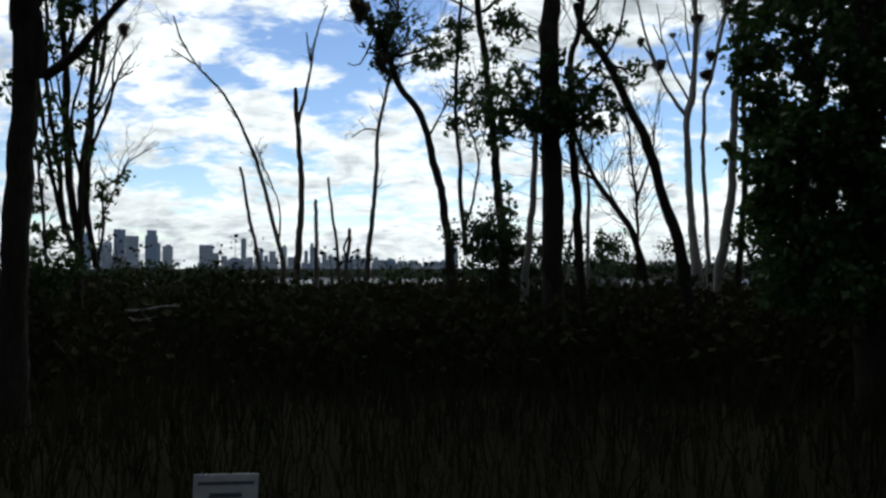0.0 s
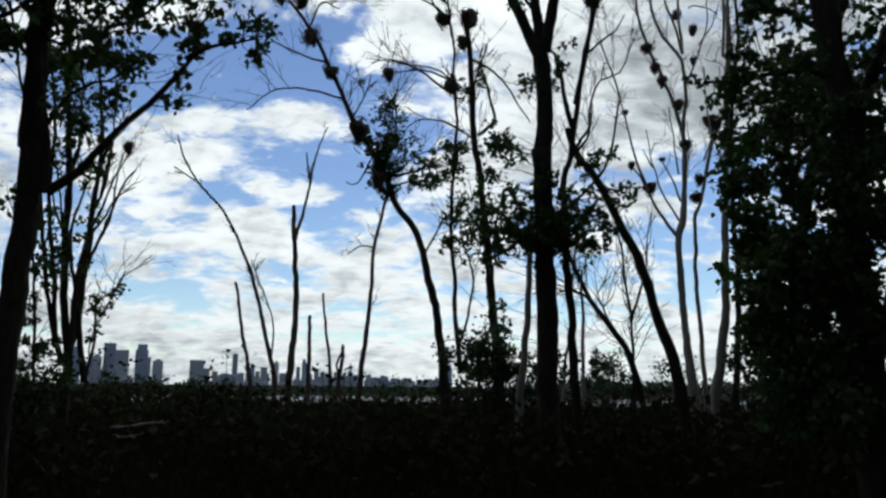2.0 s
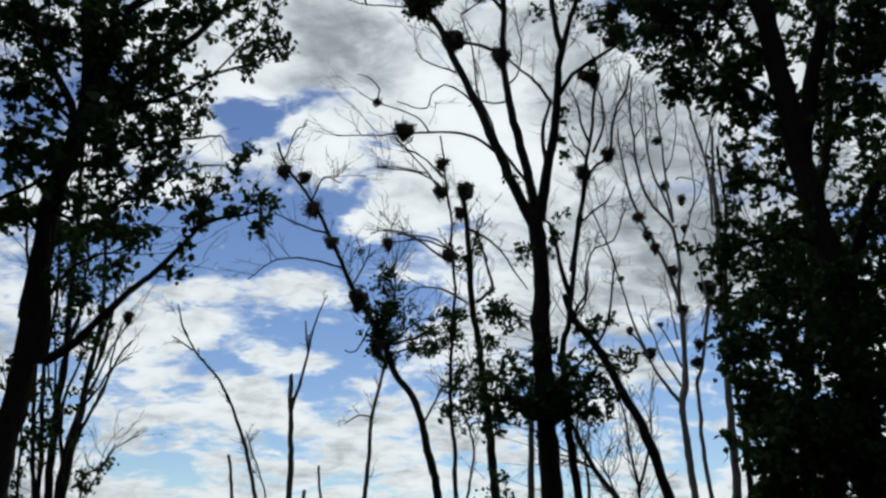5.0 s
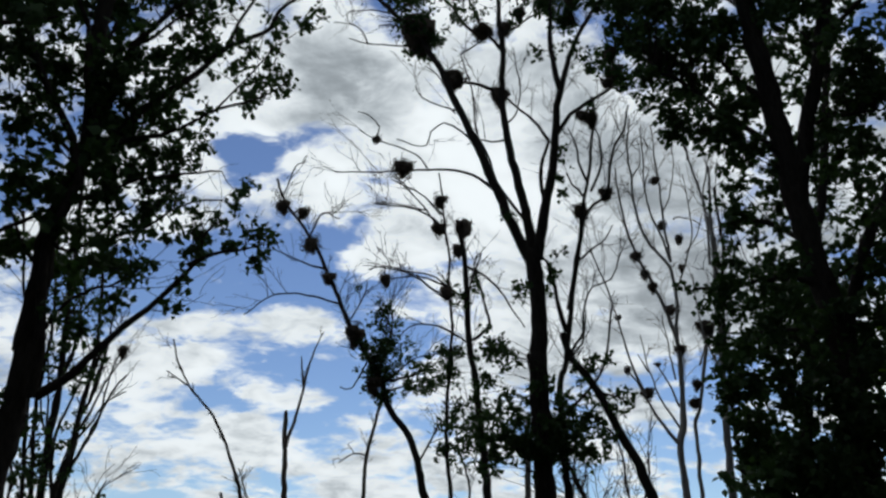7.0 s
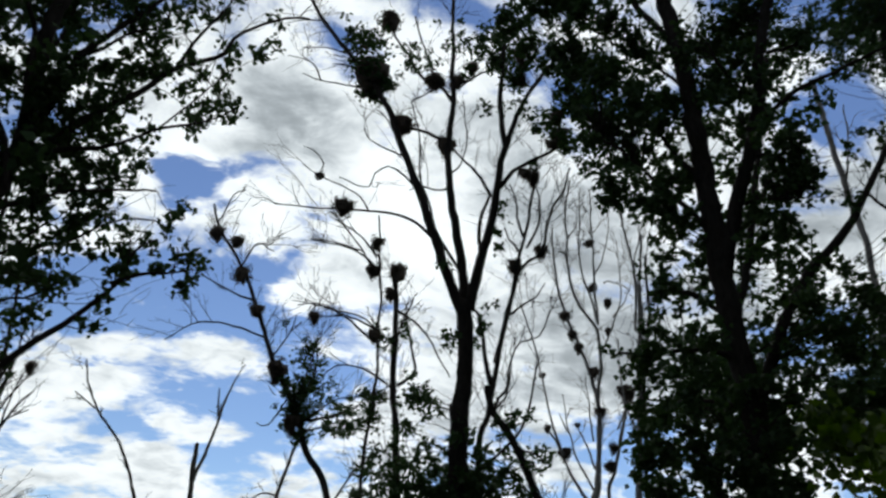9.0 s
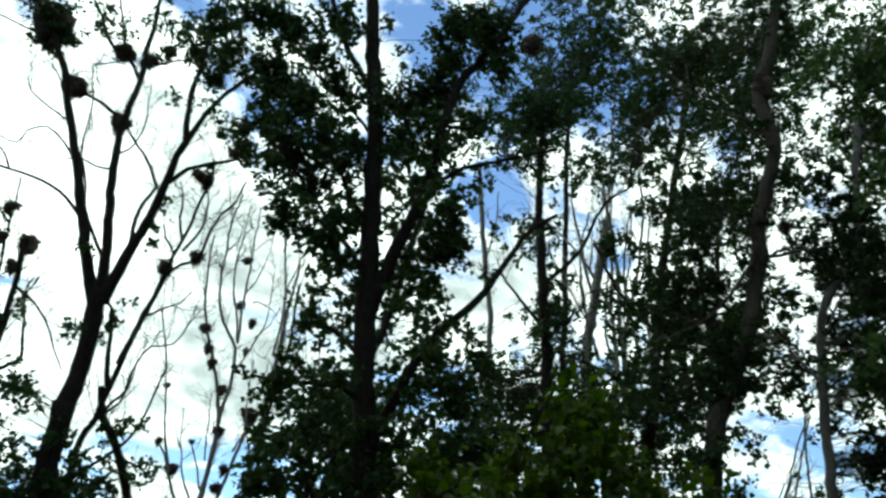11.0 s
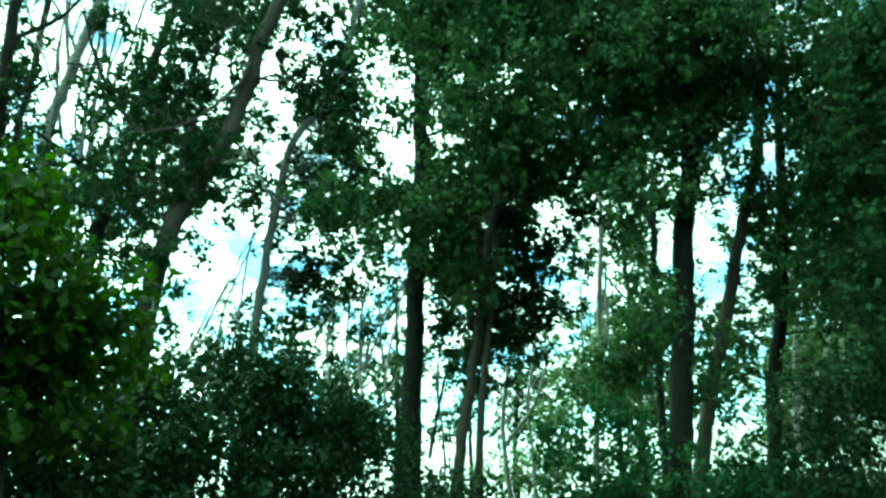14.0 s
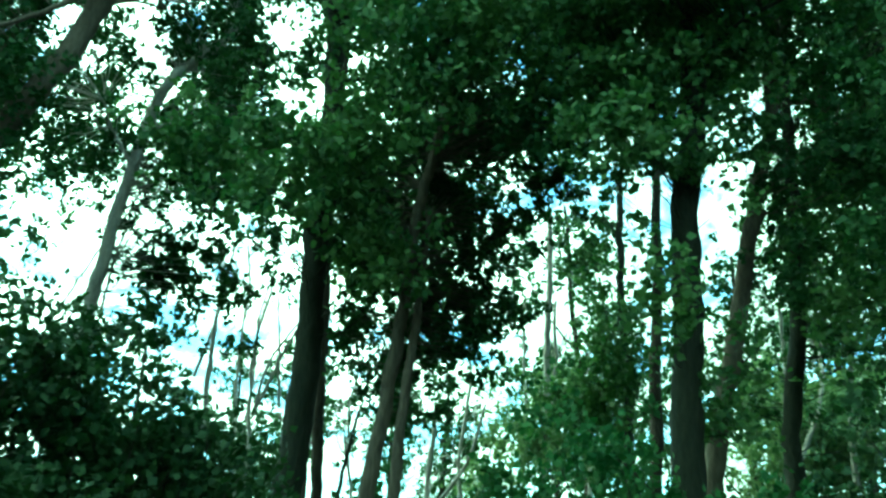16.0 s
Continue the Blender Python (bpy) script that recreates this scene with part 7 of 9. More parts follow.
p.limb(0.085, 0.040, (0.28, -0.20, -0.08), (0.47, -0.25, 2.49), (0.51, -0.18, 3.19), (0.59, -0.11, 3.95), (0.65, -0.04, 4.50), (0.69, 0.03, 5.16), (0.77, 0.10, 5.86))
p.limb(0.020, 0.008, (0.59, -0.10, 5.28), (0.55, -0.13, 5.19), (0.59, -0.17, 5.00), (0.70, -0.20, 4.89))
p.clump(1.62, 0.45, 7.49, 1.11, 0.68, 1.19)
p.clump(1.46, 0.48, 5.69, 0.71, 0.53, 0.97)
p.clump(1.40, 0.79, 4.68, 0.59, 0.66, 1.08)
p.clump(0.37, 0.86, 3.93, 0.66, 0.66, 1.26)
p.clump(0.07, 0.89, 5.96, 0.63, 0.50, 1.44)
p.clump(0.92, 0.97, 6.59, 0.78, 0.64, 1.08)
p.clump(0.88, 0.86, 4.78, 0.55, 0.61, 1.08)
p.clump(0.18, 0.96, 6.56, 0.77, 0.57, 1.80)
p.clump(-0.11, 0.36, 5.55, 0.46, 0.58, 1.44)
p.clump(2.14, 0.29, 6.24, 0.59, 0.48, 0.76)
p.clump(0.80, 0.47, 6.98, 0.98, 0.49, 0.97)
p.clump(-0.24, 0.71, 4.35, 0.36, 0.36, 0.17)
p.clump(1.17, 0.97, 3.98, 0.36, 0.29, 0.08)
p.clump(2.08, -0.91, 6.67, 0.89, 0.44, 0.97)
p.clump(1.21, 0.81, 6.06, 0.45, 0.33, 1.09)
p.clump(1.50, 0.95, 5.25, 0.41, 0.36, 1.19)
p.clump(1.13, 0.51, 4.32, 0.42, 0.30, 1.09)
p.clump(1.76, 0.71, 4.71, 0.26, 0.23, 0.89)
p.clump(0.66, 0.59, 4.85, 0.33, 0.45, 1.19)
p.clump(0.17, 0.75, 5.52, 0.44, 0.42, 1.98)
p.clump(-0.04, 0.77, 4.73, 0.34, 0.35, 1.65)
p.clump(1.50, 0.46, 3.96, 0.24, 0.15, 0.89)
p.clump(2.06, 0.25, 4.72, 0.19, 0.10, 0.89)
p.clump(0.17, 0.57, 5.98, 0.50, 0.26, 1.98)
p.clump(0.87, 0.60, 5.50, 0.40, 0.36, 1.09)
p.twigs(24, 0.60)
p.done()
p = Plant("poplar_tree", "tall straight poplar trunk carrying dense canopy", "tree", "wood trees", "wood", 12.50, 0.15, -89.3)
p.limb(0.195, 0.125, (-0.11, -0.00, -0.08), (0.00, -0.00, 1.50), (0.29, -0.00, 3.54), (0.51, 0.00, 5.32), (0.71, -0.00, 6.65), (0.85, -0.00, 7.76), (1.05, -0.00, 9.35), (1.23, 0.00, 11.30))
p.limb(0.048, 0.022, (0.72, -0.00, 6.75), (-0.00, 0.41, 7.54), (-0.79, 0.83, 7.95), (-1.25, 1.24, 7.96))
p.limb(0.050, 0.019, (0.85, -0.00, 7.76), (1.48, -0.36, 8.00), (1.96, -0.72, 8.03))
p.clump(-0.58, 0.08, 8.77, 1.37, 1.12, 1.26)
p.clump(0.57, -0.14, 8.69, 1.22, 1.10, 1.26)
p.clump(-0.09, -0.41, 7.28, 1.20, 0.63, 1.26)
p.clump(1.15, 0.42, 7.82, 0.86, 0.86, 1.15)
p.clump(-0.45, -0.98, 9.53, 1.44, 0.72, 1.15)
p.clump(0.36, -0.45, 6.22, 0.55, 0.44, 0.81)
p.clump(1.27, -1.18, 8.87, 1.16, 0.69, 0.92)
p.clump(0.11, -1.31, 10.62, 2.46, 0.99, 1.02)
p.clump(0.02, -1.44, 4.03, 0.34, 0.87, 0.56)
p.clump(0.86, -0.87, 5.47, 0.22, 0.38, 0.05)
p.clump(-0.22, -1.26, 6.06, 0.73, 0.41, 0.92)
p.clump(0.22, -1.38, 8.52, 1.01, 0.67, 1.15)
p.clump(1.44, 0.49, 8.80, 1.02, 0.89, 1.02)
p.clump(0.80, -0.92, 4.10, 0.25, 0.37, 0.05)
p.clump(0.71, 0.28, 3.48, 0.44, 0.55, 0.47)
p.clump(0.98, -0.10, 6.39, 0.46, 0.40, 0.57)
p.twigs(30, 0.60)
p.done()
p = Plant("poplar_tree", "slim curved poplar trunk with brown bark", "tree", "wood trees", "brown", 13.50, -0.16, -90.7)
p.limb(0.133, 0.083, (-0.17, 0.00, -0.08), (0.00, 0.00, 1.49), (0.40, 0.00, 3.22), (0.81, 0.00, 4.68), (1.23, 0.00, 6.03), (1.62, 0.00, 7.54), (1.86, 0.00, 9.18), (2.21, 0.00, 10.90))
p.limb(0.042, 0.017, (1.62, 0.00, 7.54), (2.28, 0.38, 7.74), (2.74, 0.76, 7.30))
p.clump(2.47, -0.20, 8.95, 1.06, 0.92, 0.96)
p.clump(2.42, 0.44, 10.30, 1.14, 0.57, 0.84)
p.clump(2.41, 0.28, 8.11, 0.66, 0.53, 0.60)
p.clump(1.46, -0.07, 6.59, 0.37, 0.74, 0.72)
p.clump(2.12, -0.41, 6.48, 0.73, 0.61, 1.08)
p.clump(1.40, -0.12, 5.28, 0.48, 0.60, 0.72)
p.clump(1.60, -0.06, 8.62, 0.65, 0.78, 0.84)
p.twigs(20, 0.60)
p.done()
p = Plant("dead_tree", "pale slender trunk in the sunlit gap", "tree", "wood trees", "pale", 21.90, 2.07, -84.6)
p.limb(0.109, 0.068, (-0.17, 0.00, -0.08), (-0.00, 0.00, 4.04), (0.21, -0.00, 6.53), (0.37, -0.00, 8.34), (0.49, -0.00, 10.42))
p.limb(0.055, 0.041, (0.03, -0.00, 4.45), (0.37, 0.11, 6.54), (0.51, 0.23, 8.06))
p.limb(0.091, 0.056, (-2.36, -0.00, -0.08), (-2.41, -0.00, 1.58), (-2.52, 0.06, 3.50), (-2.40, 0.12, 5.37))
p.limb(0.056, 0.031, (-2.50, 0.05, 3.18), (-1.61, -0.28, 4.35), (-1.24, -0.60, 5.36))
p.clump(0.67, 0.33, 9.29, 0.43, 0.37, 0.04)
p.twigs(16, 0.70)
p.done()
p = Plant("poplar_tree", "dark straight stem wrapped in small leaves", "tree", "wood trees", "wood", 18.00, 0.38, -88.8)
p.limb(0.111, 0.063, (-0.06, 0.00, -0.08), (-0.00, 0.00, 3.08), (0.08, 0.00, 5.05), (0.22, 0.00, 7.02), (0.36, 0.00, 9.12))
p.limb(0.054, 0.034, (-5.17, 0.00, 2.70), (-4.94, 0.06, 3.73), (-4.75, 0.12, 4.79))
p.clump(-0.26, -1.96, 5.15, 0.56, 1.13, 0.96)
p.clump(-0.68, -1.68, 4.19, 0.85, 0.64, 0.96)
p.clump(-0.29, 0.36, 7.59, 0.66, 0.83, 0.60)
p.twigs(16, 0.60)
p.done()
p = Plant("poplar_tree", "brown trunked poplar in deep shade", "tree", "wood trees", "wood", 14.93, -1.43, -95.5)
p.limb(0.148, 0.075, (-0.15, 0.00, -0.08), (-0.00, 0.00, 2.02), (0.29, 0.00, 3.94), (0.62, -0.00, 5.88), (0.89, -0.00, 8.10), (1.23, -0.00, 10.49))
p.limb(0.051, 0.022, (0.69, -0.00, 6.44), (1.32, -0.29, 7.00), (1.86, -0.58, 7.02))
p.clump(1.47, -0.86, 6.24, 1.03, 0.90, 0.86)
p.clump(2.01, -0.16, 7.83, 1.11, 1.11, 1.15)
p.clump(0.77, 0.27, 6.28, 0.69, 0.82, 0.69)
p.clump(2.31, -1.01, 9.15, 1.10, 1.10, 1.02)
p.clump(0.91, -0.87, 4.71, 0.62, 0.50, 0.56)
p.clump(1.73, -0.78, 5.04, 0.88, 0.76, 0.63)
p.clump(2.74, -1.73, 7.01, 1.13, 1.88, 1.15)
p.clump(3.08, 0.30, 5.18, 1.24, 1.65, 0.94)
p.clump(0.68, -1.75, 3.81, 0.58, 0.58, 0.12)
p.clump(-0.18, 0.50, 4.05, 0.54, 0.81, 0.56)
p.clump(1.32, -1.43, 3.65, 0.71, 0.71, 0.15)
p.twigs(24, 0.60)
p.done()
p = Plant("poplar_tree", "thin pale stems of young poplars", "tree", "wood trees", "pale", 19.83, -2.58, -97.4)
p.limb(0.066, 0.037, (-0.16, 0.00, -0.08), (-0.00, 0.00, 3.15), (0.21, 0.00, 5.21), (0.34, 0.00, 6.86))
p.limb(0.057, 0.035, (1.08, 0.00, 3.35), (1.24, -0.59, 5.02), (1.31, -1.17, 6.17))
p.limb(0.050, 0.032, (0.04, 0.00, 3.49), (0.86, 0.80, 5.03), (1.21, 1.59, 6.58))
p.clump(0.32, 0.23, 4.71, 1.05, 0.70, 0.21)
p.clump(1.15, -1.66, 4.36, 0.96, 0.80, 0.25)
p.twigs(16, 0.70)
p.done()
# takes the darker poplar leaf, so its colour carries the deep shade
p = Plant("poplar_tree", "dense leafy poplar with deep shade put into its dark leaf colour", "tree", "wood trees", "dark", 10.56, -3.09, -106.3)
p.limb(0.163, 0.081, (-0.11, -0.00, -0.08), (0.00, -0.00, 1.51), (0.27, -0.00, 3.40), (0.57, -0.00, 5.50), (1.03, -0.00, 7.78))
p.limb(0.042, 0.018, (0.57, -0.00, 5.50), (0.22, 0.11, 6.43), (-0.10, 0.23, 6.99))
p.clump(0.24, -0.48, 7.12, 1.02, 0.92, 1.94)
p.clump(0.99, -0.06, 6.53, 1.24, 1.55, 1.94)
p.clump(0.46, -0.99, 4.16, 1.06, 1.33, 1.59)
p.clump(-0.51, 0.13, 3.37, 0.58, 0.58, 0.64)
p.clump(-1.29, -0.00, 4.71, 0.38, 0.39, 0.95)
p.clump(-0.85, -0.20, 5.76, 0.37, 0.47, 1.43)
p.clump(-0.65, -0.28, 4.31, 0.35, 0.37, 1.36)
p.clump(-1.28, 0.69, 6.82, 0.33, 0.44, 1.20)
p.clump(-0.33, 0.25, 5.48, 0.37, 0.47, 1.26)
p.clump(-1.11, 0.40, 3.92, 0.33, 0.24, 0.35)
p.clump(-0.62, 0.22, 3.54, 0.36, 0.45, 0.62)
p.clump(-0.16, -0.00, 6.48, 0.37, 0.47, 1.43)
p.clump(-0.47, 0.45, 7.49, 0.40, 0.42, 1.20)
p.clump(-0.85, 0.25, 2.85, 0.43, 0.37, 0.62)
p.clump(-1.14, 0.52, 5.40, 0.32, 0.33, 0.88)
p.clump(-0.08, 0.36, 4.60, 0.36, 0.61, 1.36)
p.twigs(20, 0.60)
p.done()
p = Plant("maple_shrub", "bright green young maple at the wood edge", "shrub", "shrubs", "maple", 5.04, 4.86, -46.0)
p.limb(0.029, 0.011, (0.06, 0.00, -0.08), (0.00, 0.00, 1.09), (-0.10, -0.00, 2.08), (-0.23, -0.00, 2.96), (-0.36, -0.00, 4.03))
p.limb(0.015, 0.009, (-0.14, -0.00, 2.30), (-0.55, 0.38, 3.00), (-0.98, 0.77, 3.76))
p.limb(0.015, 0.008, (-0.14, -0.00, 2.30), (0.17, 0.18, 3.03), (0.34, 0.36, 3.60))
p.limb(0.013, 0.009, (-0.17, -0.00, 2.52), (-0.06, 0.33, 3.34), (-0.06, 0.66, 4.07))
p.limb(0.013, 0.008, (-0.10, -0.00, 2.08), (-0.55, 0.34, 2.53), (-0.99, 0.68, 2.92))
p.clump(-0.37, 0.00, 4.24, 0.13, 0.27, 1.17)
p.clump(-0.42, 0.26, 3.84, 0.24, 0.22, 1.04)
p.clump(-0.75, 0.26, 3.90, 0.22, 0.19, 0.91)
p.clump(-0.97, 0.12, 3.52, 0.27, 0.24, 1.17)
p.clump(-0.46, -0.15, 3.32, 0.30, 0.23, 1.17)
p.clump(-0.02, 0.14, 3.70, 0.24, 0.21, 0.78)
p.clump(0.30, 0.30, 3.47, 0.22, 0.19, 0.65)
p.clump(-0.04, -0.04, 3.15, 0.31, 0.23, 1.43)
p.clump(-0.71, 0.15, 3.04, 0.37, 0.26, 1.60)
p.clump(-0.29, 0.29, 2.82, 0.37, 0.26, 1.60)
p.clump(0.24, 0.13, 2.83, 0.31, 0.23, 1.28)
p.clump(-1.08, -0.19, 3.02, 0.30, 0.35, 1.60)
p.clump(-0.87, 0.14, 2.57, 0.41, 0.31, 1.77)
p.clump(-0.40, -0.07, 2.27, 0.45, 0.30, 1.77)
p.clump(0.18, 0.27, 2.33, 0.47, 0.26, 1.60)
p.clump(0.63, 0.16, 3.11, 0.21, 0.18, 0.64)
p.clump(0.77, -0.04, 3.34, 0.18, 0.13, 0.52)
p.clump(-1.58, 0.29, 3.55, 0.33, 0.33, 1.04)
p.clump(-0.16, 0.14, 4.11, 0.27, 0.32, 1.04)
p.clump(-0.07, -0.02, 3.43, 0.36, 0.36, 1.30)
p.clump(0.29, 0.26, 3.06, 0.42, 0.32, 1.60)
p.clump(0.00, 0.29, 2.71, 0.42, 0.32, 1.77)
p.clump(0.64, 0.29, 2.76, 0.26, 0.21, 0.96)
p.done()
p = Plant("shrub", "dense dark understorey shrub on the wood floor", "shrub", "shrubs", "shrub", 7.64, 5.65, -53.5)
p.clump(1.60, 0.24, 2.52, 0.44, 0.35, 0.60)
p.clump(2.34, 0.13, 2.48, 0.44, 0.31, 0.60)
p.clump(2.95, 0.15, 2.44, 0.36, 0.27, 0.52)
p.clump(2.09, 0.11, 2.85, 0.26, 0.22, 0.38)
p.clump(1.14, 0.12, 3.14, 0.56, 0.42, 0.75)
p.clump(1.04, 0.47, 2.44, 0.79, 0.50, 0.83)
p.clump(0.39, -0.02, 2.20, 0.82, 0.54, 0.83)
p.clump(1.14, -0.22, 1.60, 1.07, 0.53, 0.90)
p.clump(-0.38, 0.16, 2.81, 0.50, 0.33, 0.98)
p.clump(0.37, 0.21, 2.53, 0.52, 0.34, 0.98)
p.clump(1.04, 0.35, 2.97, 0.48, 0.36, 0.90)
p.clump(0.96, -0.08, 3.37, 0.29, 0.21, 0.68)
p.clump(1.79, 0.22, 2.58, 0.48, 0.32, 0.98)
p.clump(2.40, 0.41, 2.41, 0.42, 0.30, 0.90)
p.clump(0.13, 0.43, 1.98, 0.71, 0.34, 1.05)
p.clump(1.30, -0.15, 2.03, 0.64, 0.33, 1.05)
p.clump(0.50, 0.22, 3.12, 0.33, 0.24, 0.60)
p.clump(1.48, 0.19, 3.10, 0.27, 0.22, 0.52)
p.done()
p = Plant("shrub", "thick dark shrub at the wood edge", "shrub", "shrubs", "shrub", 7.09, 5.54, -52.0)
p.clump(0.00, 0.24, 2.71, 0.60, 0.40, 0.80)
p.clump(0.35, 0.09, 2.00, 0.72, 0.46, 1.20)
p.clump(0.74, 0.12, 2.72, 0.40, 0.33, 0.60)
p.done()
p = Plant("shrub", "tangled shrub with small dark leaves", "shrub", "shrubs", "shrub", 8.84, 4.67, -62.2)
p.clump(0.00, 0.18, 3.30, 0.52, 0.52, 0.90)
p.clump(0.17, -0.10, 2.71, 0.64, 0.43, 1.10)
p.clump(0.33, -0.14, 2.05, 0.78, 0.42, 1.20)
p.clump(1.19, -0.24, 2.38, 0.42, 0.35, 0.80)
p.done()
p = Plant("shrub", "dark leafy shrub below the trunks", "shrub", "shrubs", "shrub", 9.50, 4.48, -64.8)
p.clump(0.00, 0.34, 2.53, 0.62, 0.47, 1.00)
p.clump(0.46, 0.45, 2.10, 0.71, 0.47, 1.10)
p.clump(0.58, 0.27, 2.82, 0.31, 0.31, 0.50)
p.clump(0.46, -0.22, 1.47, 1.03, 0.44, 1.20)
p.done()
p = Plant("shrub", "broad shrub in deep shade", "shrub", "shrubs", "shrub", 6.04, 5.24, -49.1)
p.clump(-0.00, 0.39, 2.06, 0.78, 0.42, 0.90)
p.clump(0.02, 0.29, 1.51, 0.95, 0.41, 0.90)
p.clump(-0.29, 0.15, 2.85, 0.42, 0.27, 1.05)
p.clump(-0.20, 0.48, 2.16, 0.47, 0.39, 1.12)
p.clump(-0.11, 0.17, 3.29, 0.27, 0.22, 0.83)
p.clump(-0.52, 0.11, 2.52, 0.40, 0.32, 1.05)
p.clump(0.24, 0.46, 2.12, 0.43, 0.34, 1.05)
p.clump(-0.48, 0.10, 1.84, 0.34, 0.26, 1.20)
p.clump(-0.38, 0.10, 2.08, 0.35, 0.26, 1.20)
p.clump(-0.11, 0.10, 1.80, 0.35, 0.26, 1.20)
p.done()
p = Plant("shrub", "low leafy shrub on the wood floor", "shrub", "shrubs", "shrub", 10.50, 3.27, -72.7)
p.clump(-0.00, 0.12, 2.03, 0.48, 0.32, 0.90)
p.clump(0.44, -0.33, 1.66, 0.61, 0.31, 1.00)
p.done()
p = Plant("shrub", "fresh green shrub between the trunks", "shrub", "shrubs", "fresh", 11.41, 1.47, -82.6)
p.clump(-0.00, 0.43, 2.61, 0.60, 0.43, 0.41)
p.clump(0.54, 0.23, 2.34, 0.67, 0.50, 0.45)
p.clump(0.34, 0.23, 2.90, 0.42, 0.34, 0.16)
p.clump(0.33, -0.33, 1.73, 0.96, 0.40, 1.10)
p.done()
p = Plant("shrub", "green shrub at the foot of the trunks", "shrub", "shrubs", "fresh", 10.98, -0.70, -93.7)
p.clump(0.00, 0.32, 2.00, 0.57, 0.40, 1.00)
p.clump(0.02, -0.30, 1.58, 0.69, 0.38, 1.10)
p.clump(-2.00, 0.24, 3.03, 0.40, 0.42, 0.19)
p.clump(-1.60, 0.01, 2.53, 0.46, 0.40, 0.36)
p.clump(-2.24, 0.02, 2.25, 0.39, 0.41, 0.32)
p.clump(-1.29, 0.15, 2.98, 0.31, 0.41, 0.38)
p.clump(-1.17, -0.16, 2.07, 0.44, 0.31, 0.80)
p.done()
p = Plant("shrub", "tall green shrub in the shade", "shrub", "shrubs", "shrub", 10.85, -1.79, -99.4)
p.clump(0.00, 0.09, 2.37, 0.79, 0.56, 1.00)
p.clump(-0.05, -0.20, 2.90, 0.47, 0.35, 0.20)
p.clump(-0.10, -0.01, 1.64, 1.18, 0.47, 1.10)
p.clump(0.71, 0.45, 2.86, 0.49, 0.66, 0.55)
p.done()
p = Plant("shrub", "low dark bush at the edge of the clearing", "shrub", "clearing bushes", "shrub", -7.09, 23.97, 16.5)
p.clump(0.00, 0.75, 1.30, 0.92, 0.40, 1.50)
p.clump(0.34, 0.88, 1.02, 0.74, 0.22, 1.30)
p.done()
p = Plant("shrub", "small bush with seed heads in the clearing", "shrub", "clearing bushes", "shrub", -8.27, 22.53, 20.2)
p.clump(0.00, -0.15, 1.52, 0.85, 0.24, 0.80)
p.clump(-0.89, 0.03, 1.44, 0.69, 0.24, 0.80)
p.done()
p = Plant("shrub", "dark bush at the foot of the poplar", "shrub", "clearing bushes", "shrub", 1.15, 15.96, -4.1)
p.clump(-0.00, 0.29, 2.12, 0.37, 0.49, 1.20)
p.clump(-0.17, -0.44, 2.20, 0.67, 0.56, 1.40)
p.clump(0.73, 0.05, 1.89, 0.69, 0.40, 1.30)
p.clump(-0.42, 0.77, 1.84, 0.30, 0.30, 1.10)
p.clump(0.17, 0.49, 1.42, 0.59, 0.35, 1.20)
p.done()
p = Plant("shrub", "straggling bush under the leaning stems", "shrub", "clearing bushes", "shrub", 4.63, 21.51, -12.1)
p.clump(-0.00, 0.86, 2.16, 0.65, 0.46, 0.90)
p.clump(0.37, -0.13, 1.68, 0.78, 0.31, 1.00)
p.clump(1.74, 0.56, 2.14, 0.48, 0.29, 0.60)
p.clump(-0.71, 0.73, 1.68, 0.49, 0.23, 0.80)
p.done()
p = Plant("shrub", "low bush in the tall grass", "shrub", "clearing bushes", "shrub", -0.63, 19.99, 1.8)
p.clump(-0.00, 0.53, 1.45, 0.66, 0.21, 1.00)
p.clump(-0.72, 0.10, 1.41, 0.36, 0.14, 0.90)
p.done()
p = Plant("shrub", "dark bush beside the slender stems", "shrub", "clearing bushes", "shrub", -5.27, 10.78, 26.0)
p.clump(0.00, -0.19, 1.64, 0.42, 0.25, 1.10)
p.clump(-0.39, -0.34, 1.42, 0.50, 0.33, 1.20)
p.done()
p = Plant("shrub", "dark bush below the big poplar", "shrub", "clearing bushes", "shrub", 5.58, 11.74, -25.4)
p.clump(-0.00, 0.53, 1.56, 0.87, 0.34, 1.20)
p.clump(-0.17, 0.58, 2.30, 0.87, 0.68, 1.30)
p.clump(0.68, -0.10, 2.66, 0.56, 1.02, 1.30)
p.clump(-0.74, 0.40, 2.04, 0.48, 0.38, 1.00)
p.clump(-0.54, 0.03, 1.47, 0.47, 0.23, 1.00)
p.done()
# far shrubs that look sunlit through their paler leaf colour
p = Plant("shrub", "pale green shrub in the far gap, leaf colour lightened as if sunlit", "shrub", "sunlit shrubs", "sunlit", 21.85, 2.57, -83.3)
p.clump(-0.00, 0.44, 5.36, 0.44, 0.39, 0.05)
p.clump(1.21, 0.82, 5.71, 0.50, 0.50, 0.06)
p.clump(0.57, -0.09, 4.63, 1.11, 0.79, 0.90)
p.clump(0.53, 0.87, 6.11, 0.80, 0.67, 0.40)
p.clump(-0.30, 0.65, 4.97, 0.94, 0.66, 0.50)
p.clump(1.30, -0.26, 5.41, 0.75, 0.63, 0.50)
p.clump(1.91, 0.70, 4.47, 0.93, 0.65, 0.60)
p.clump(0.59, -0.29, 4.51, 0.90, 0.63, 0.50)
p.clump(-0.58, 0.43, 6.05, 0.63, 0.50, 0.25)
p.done()
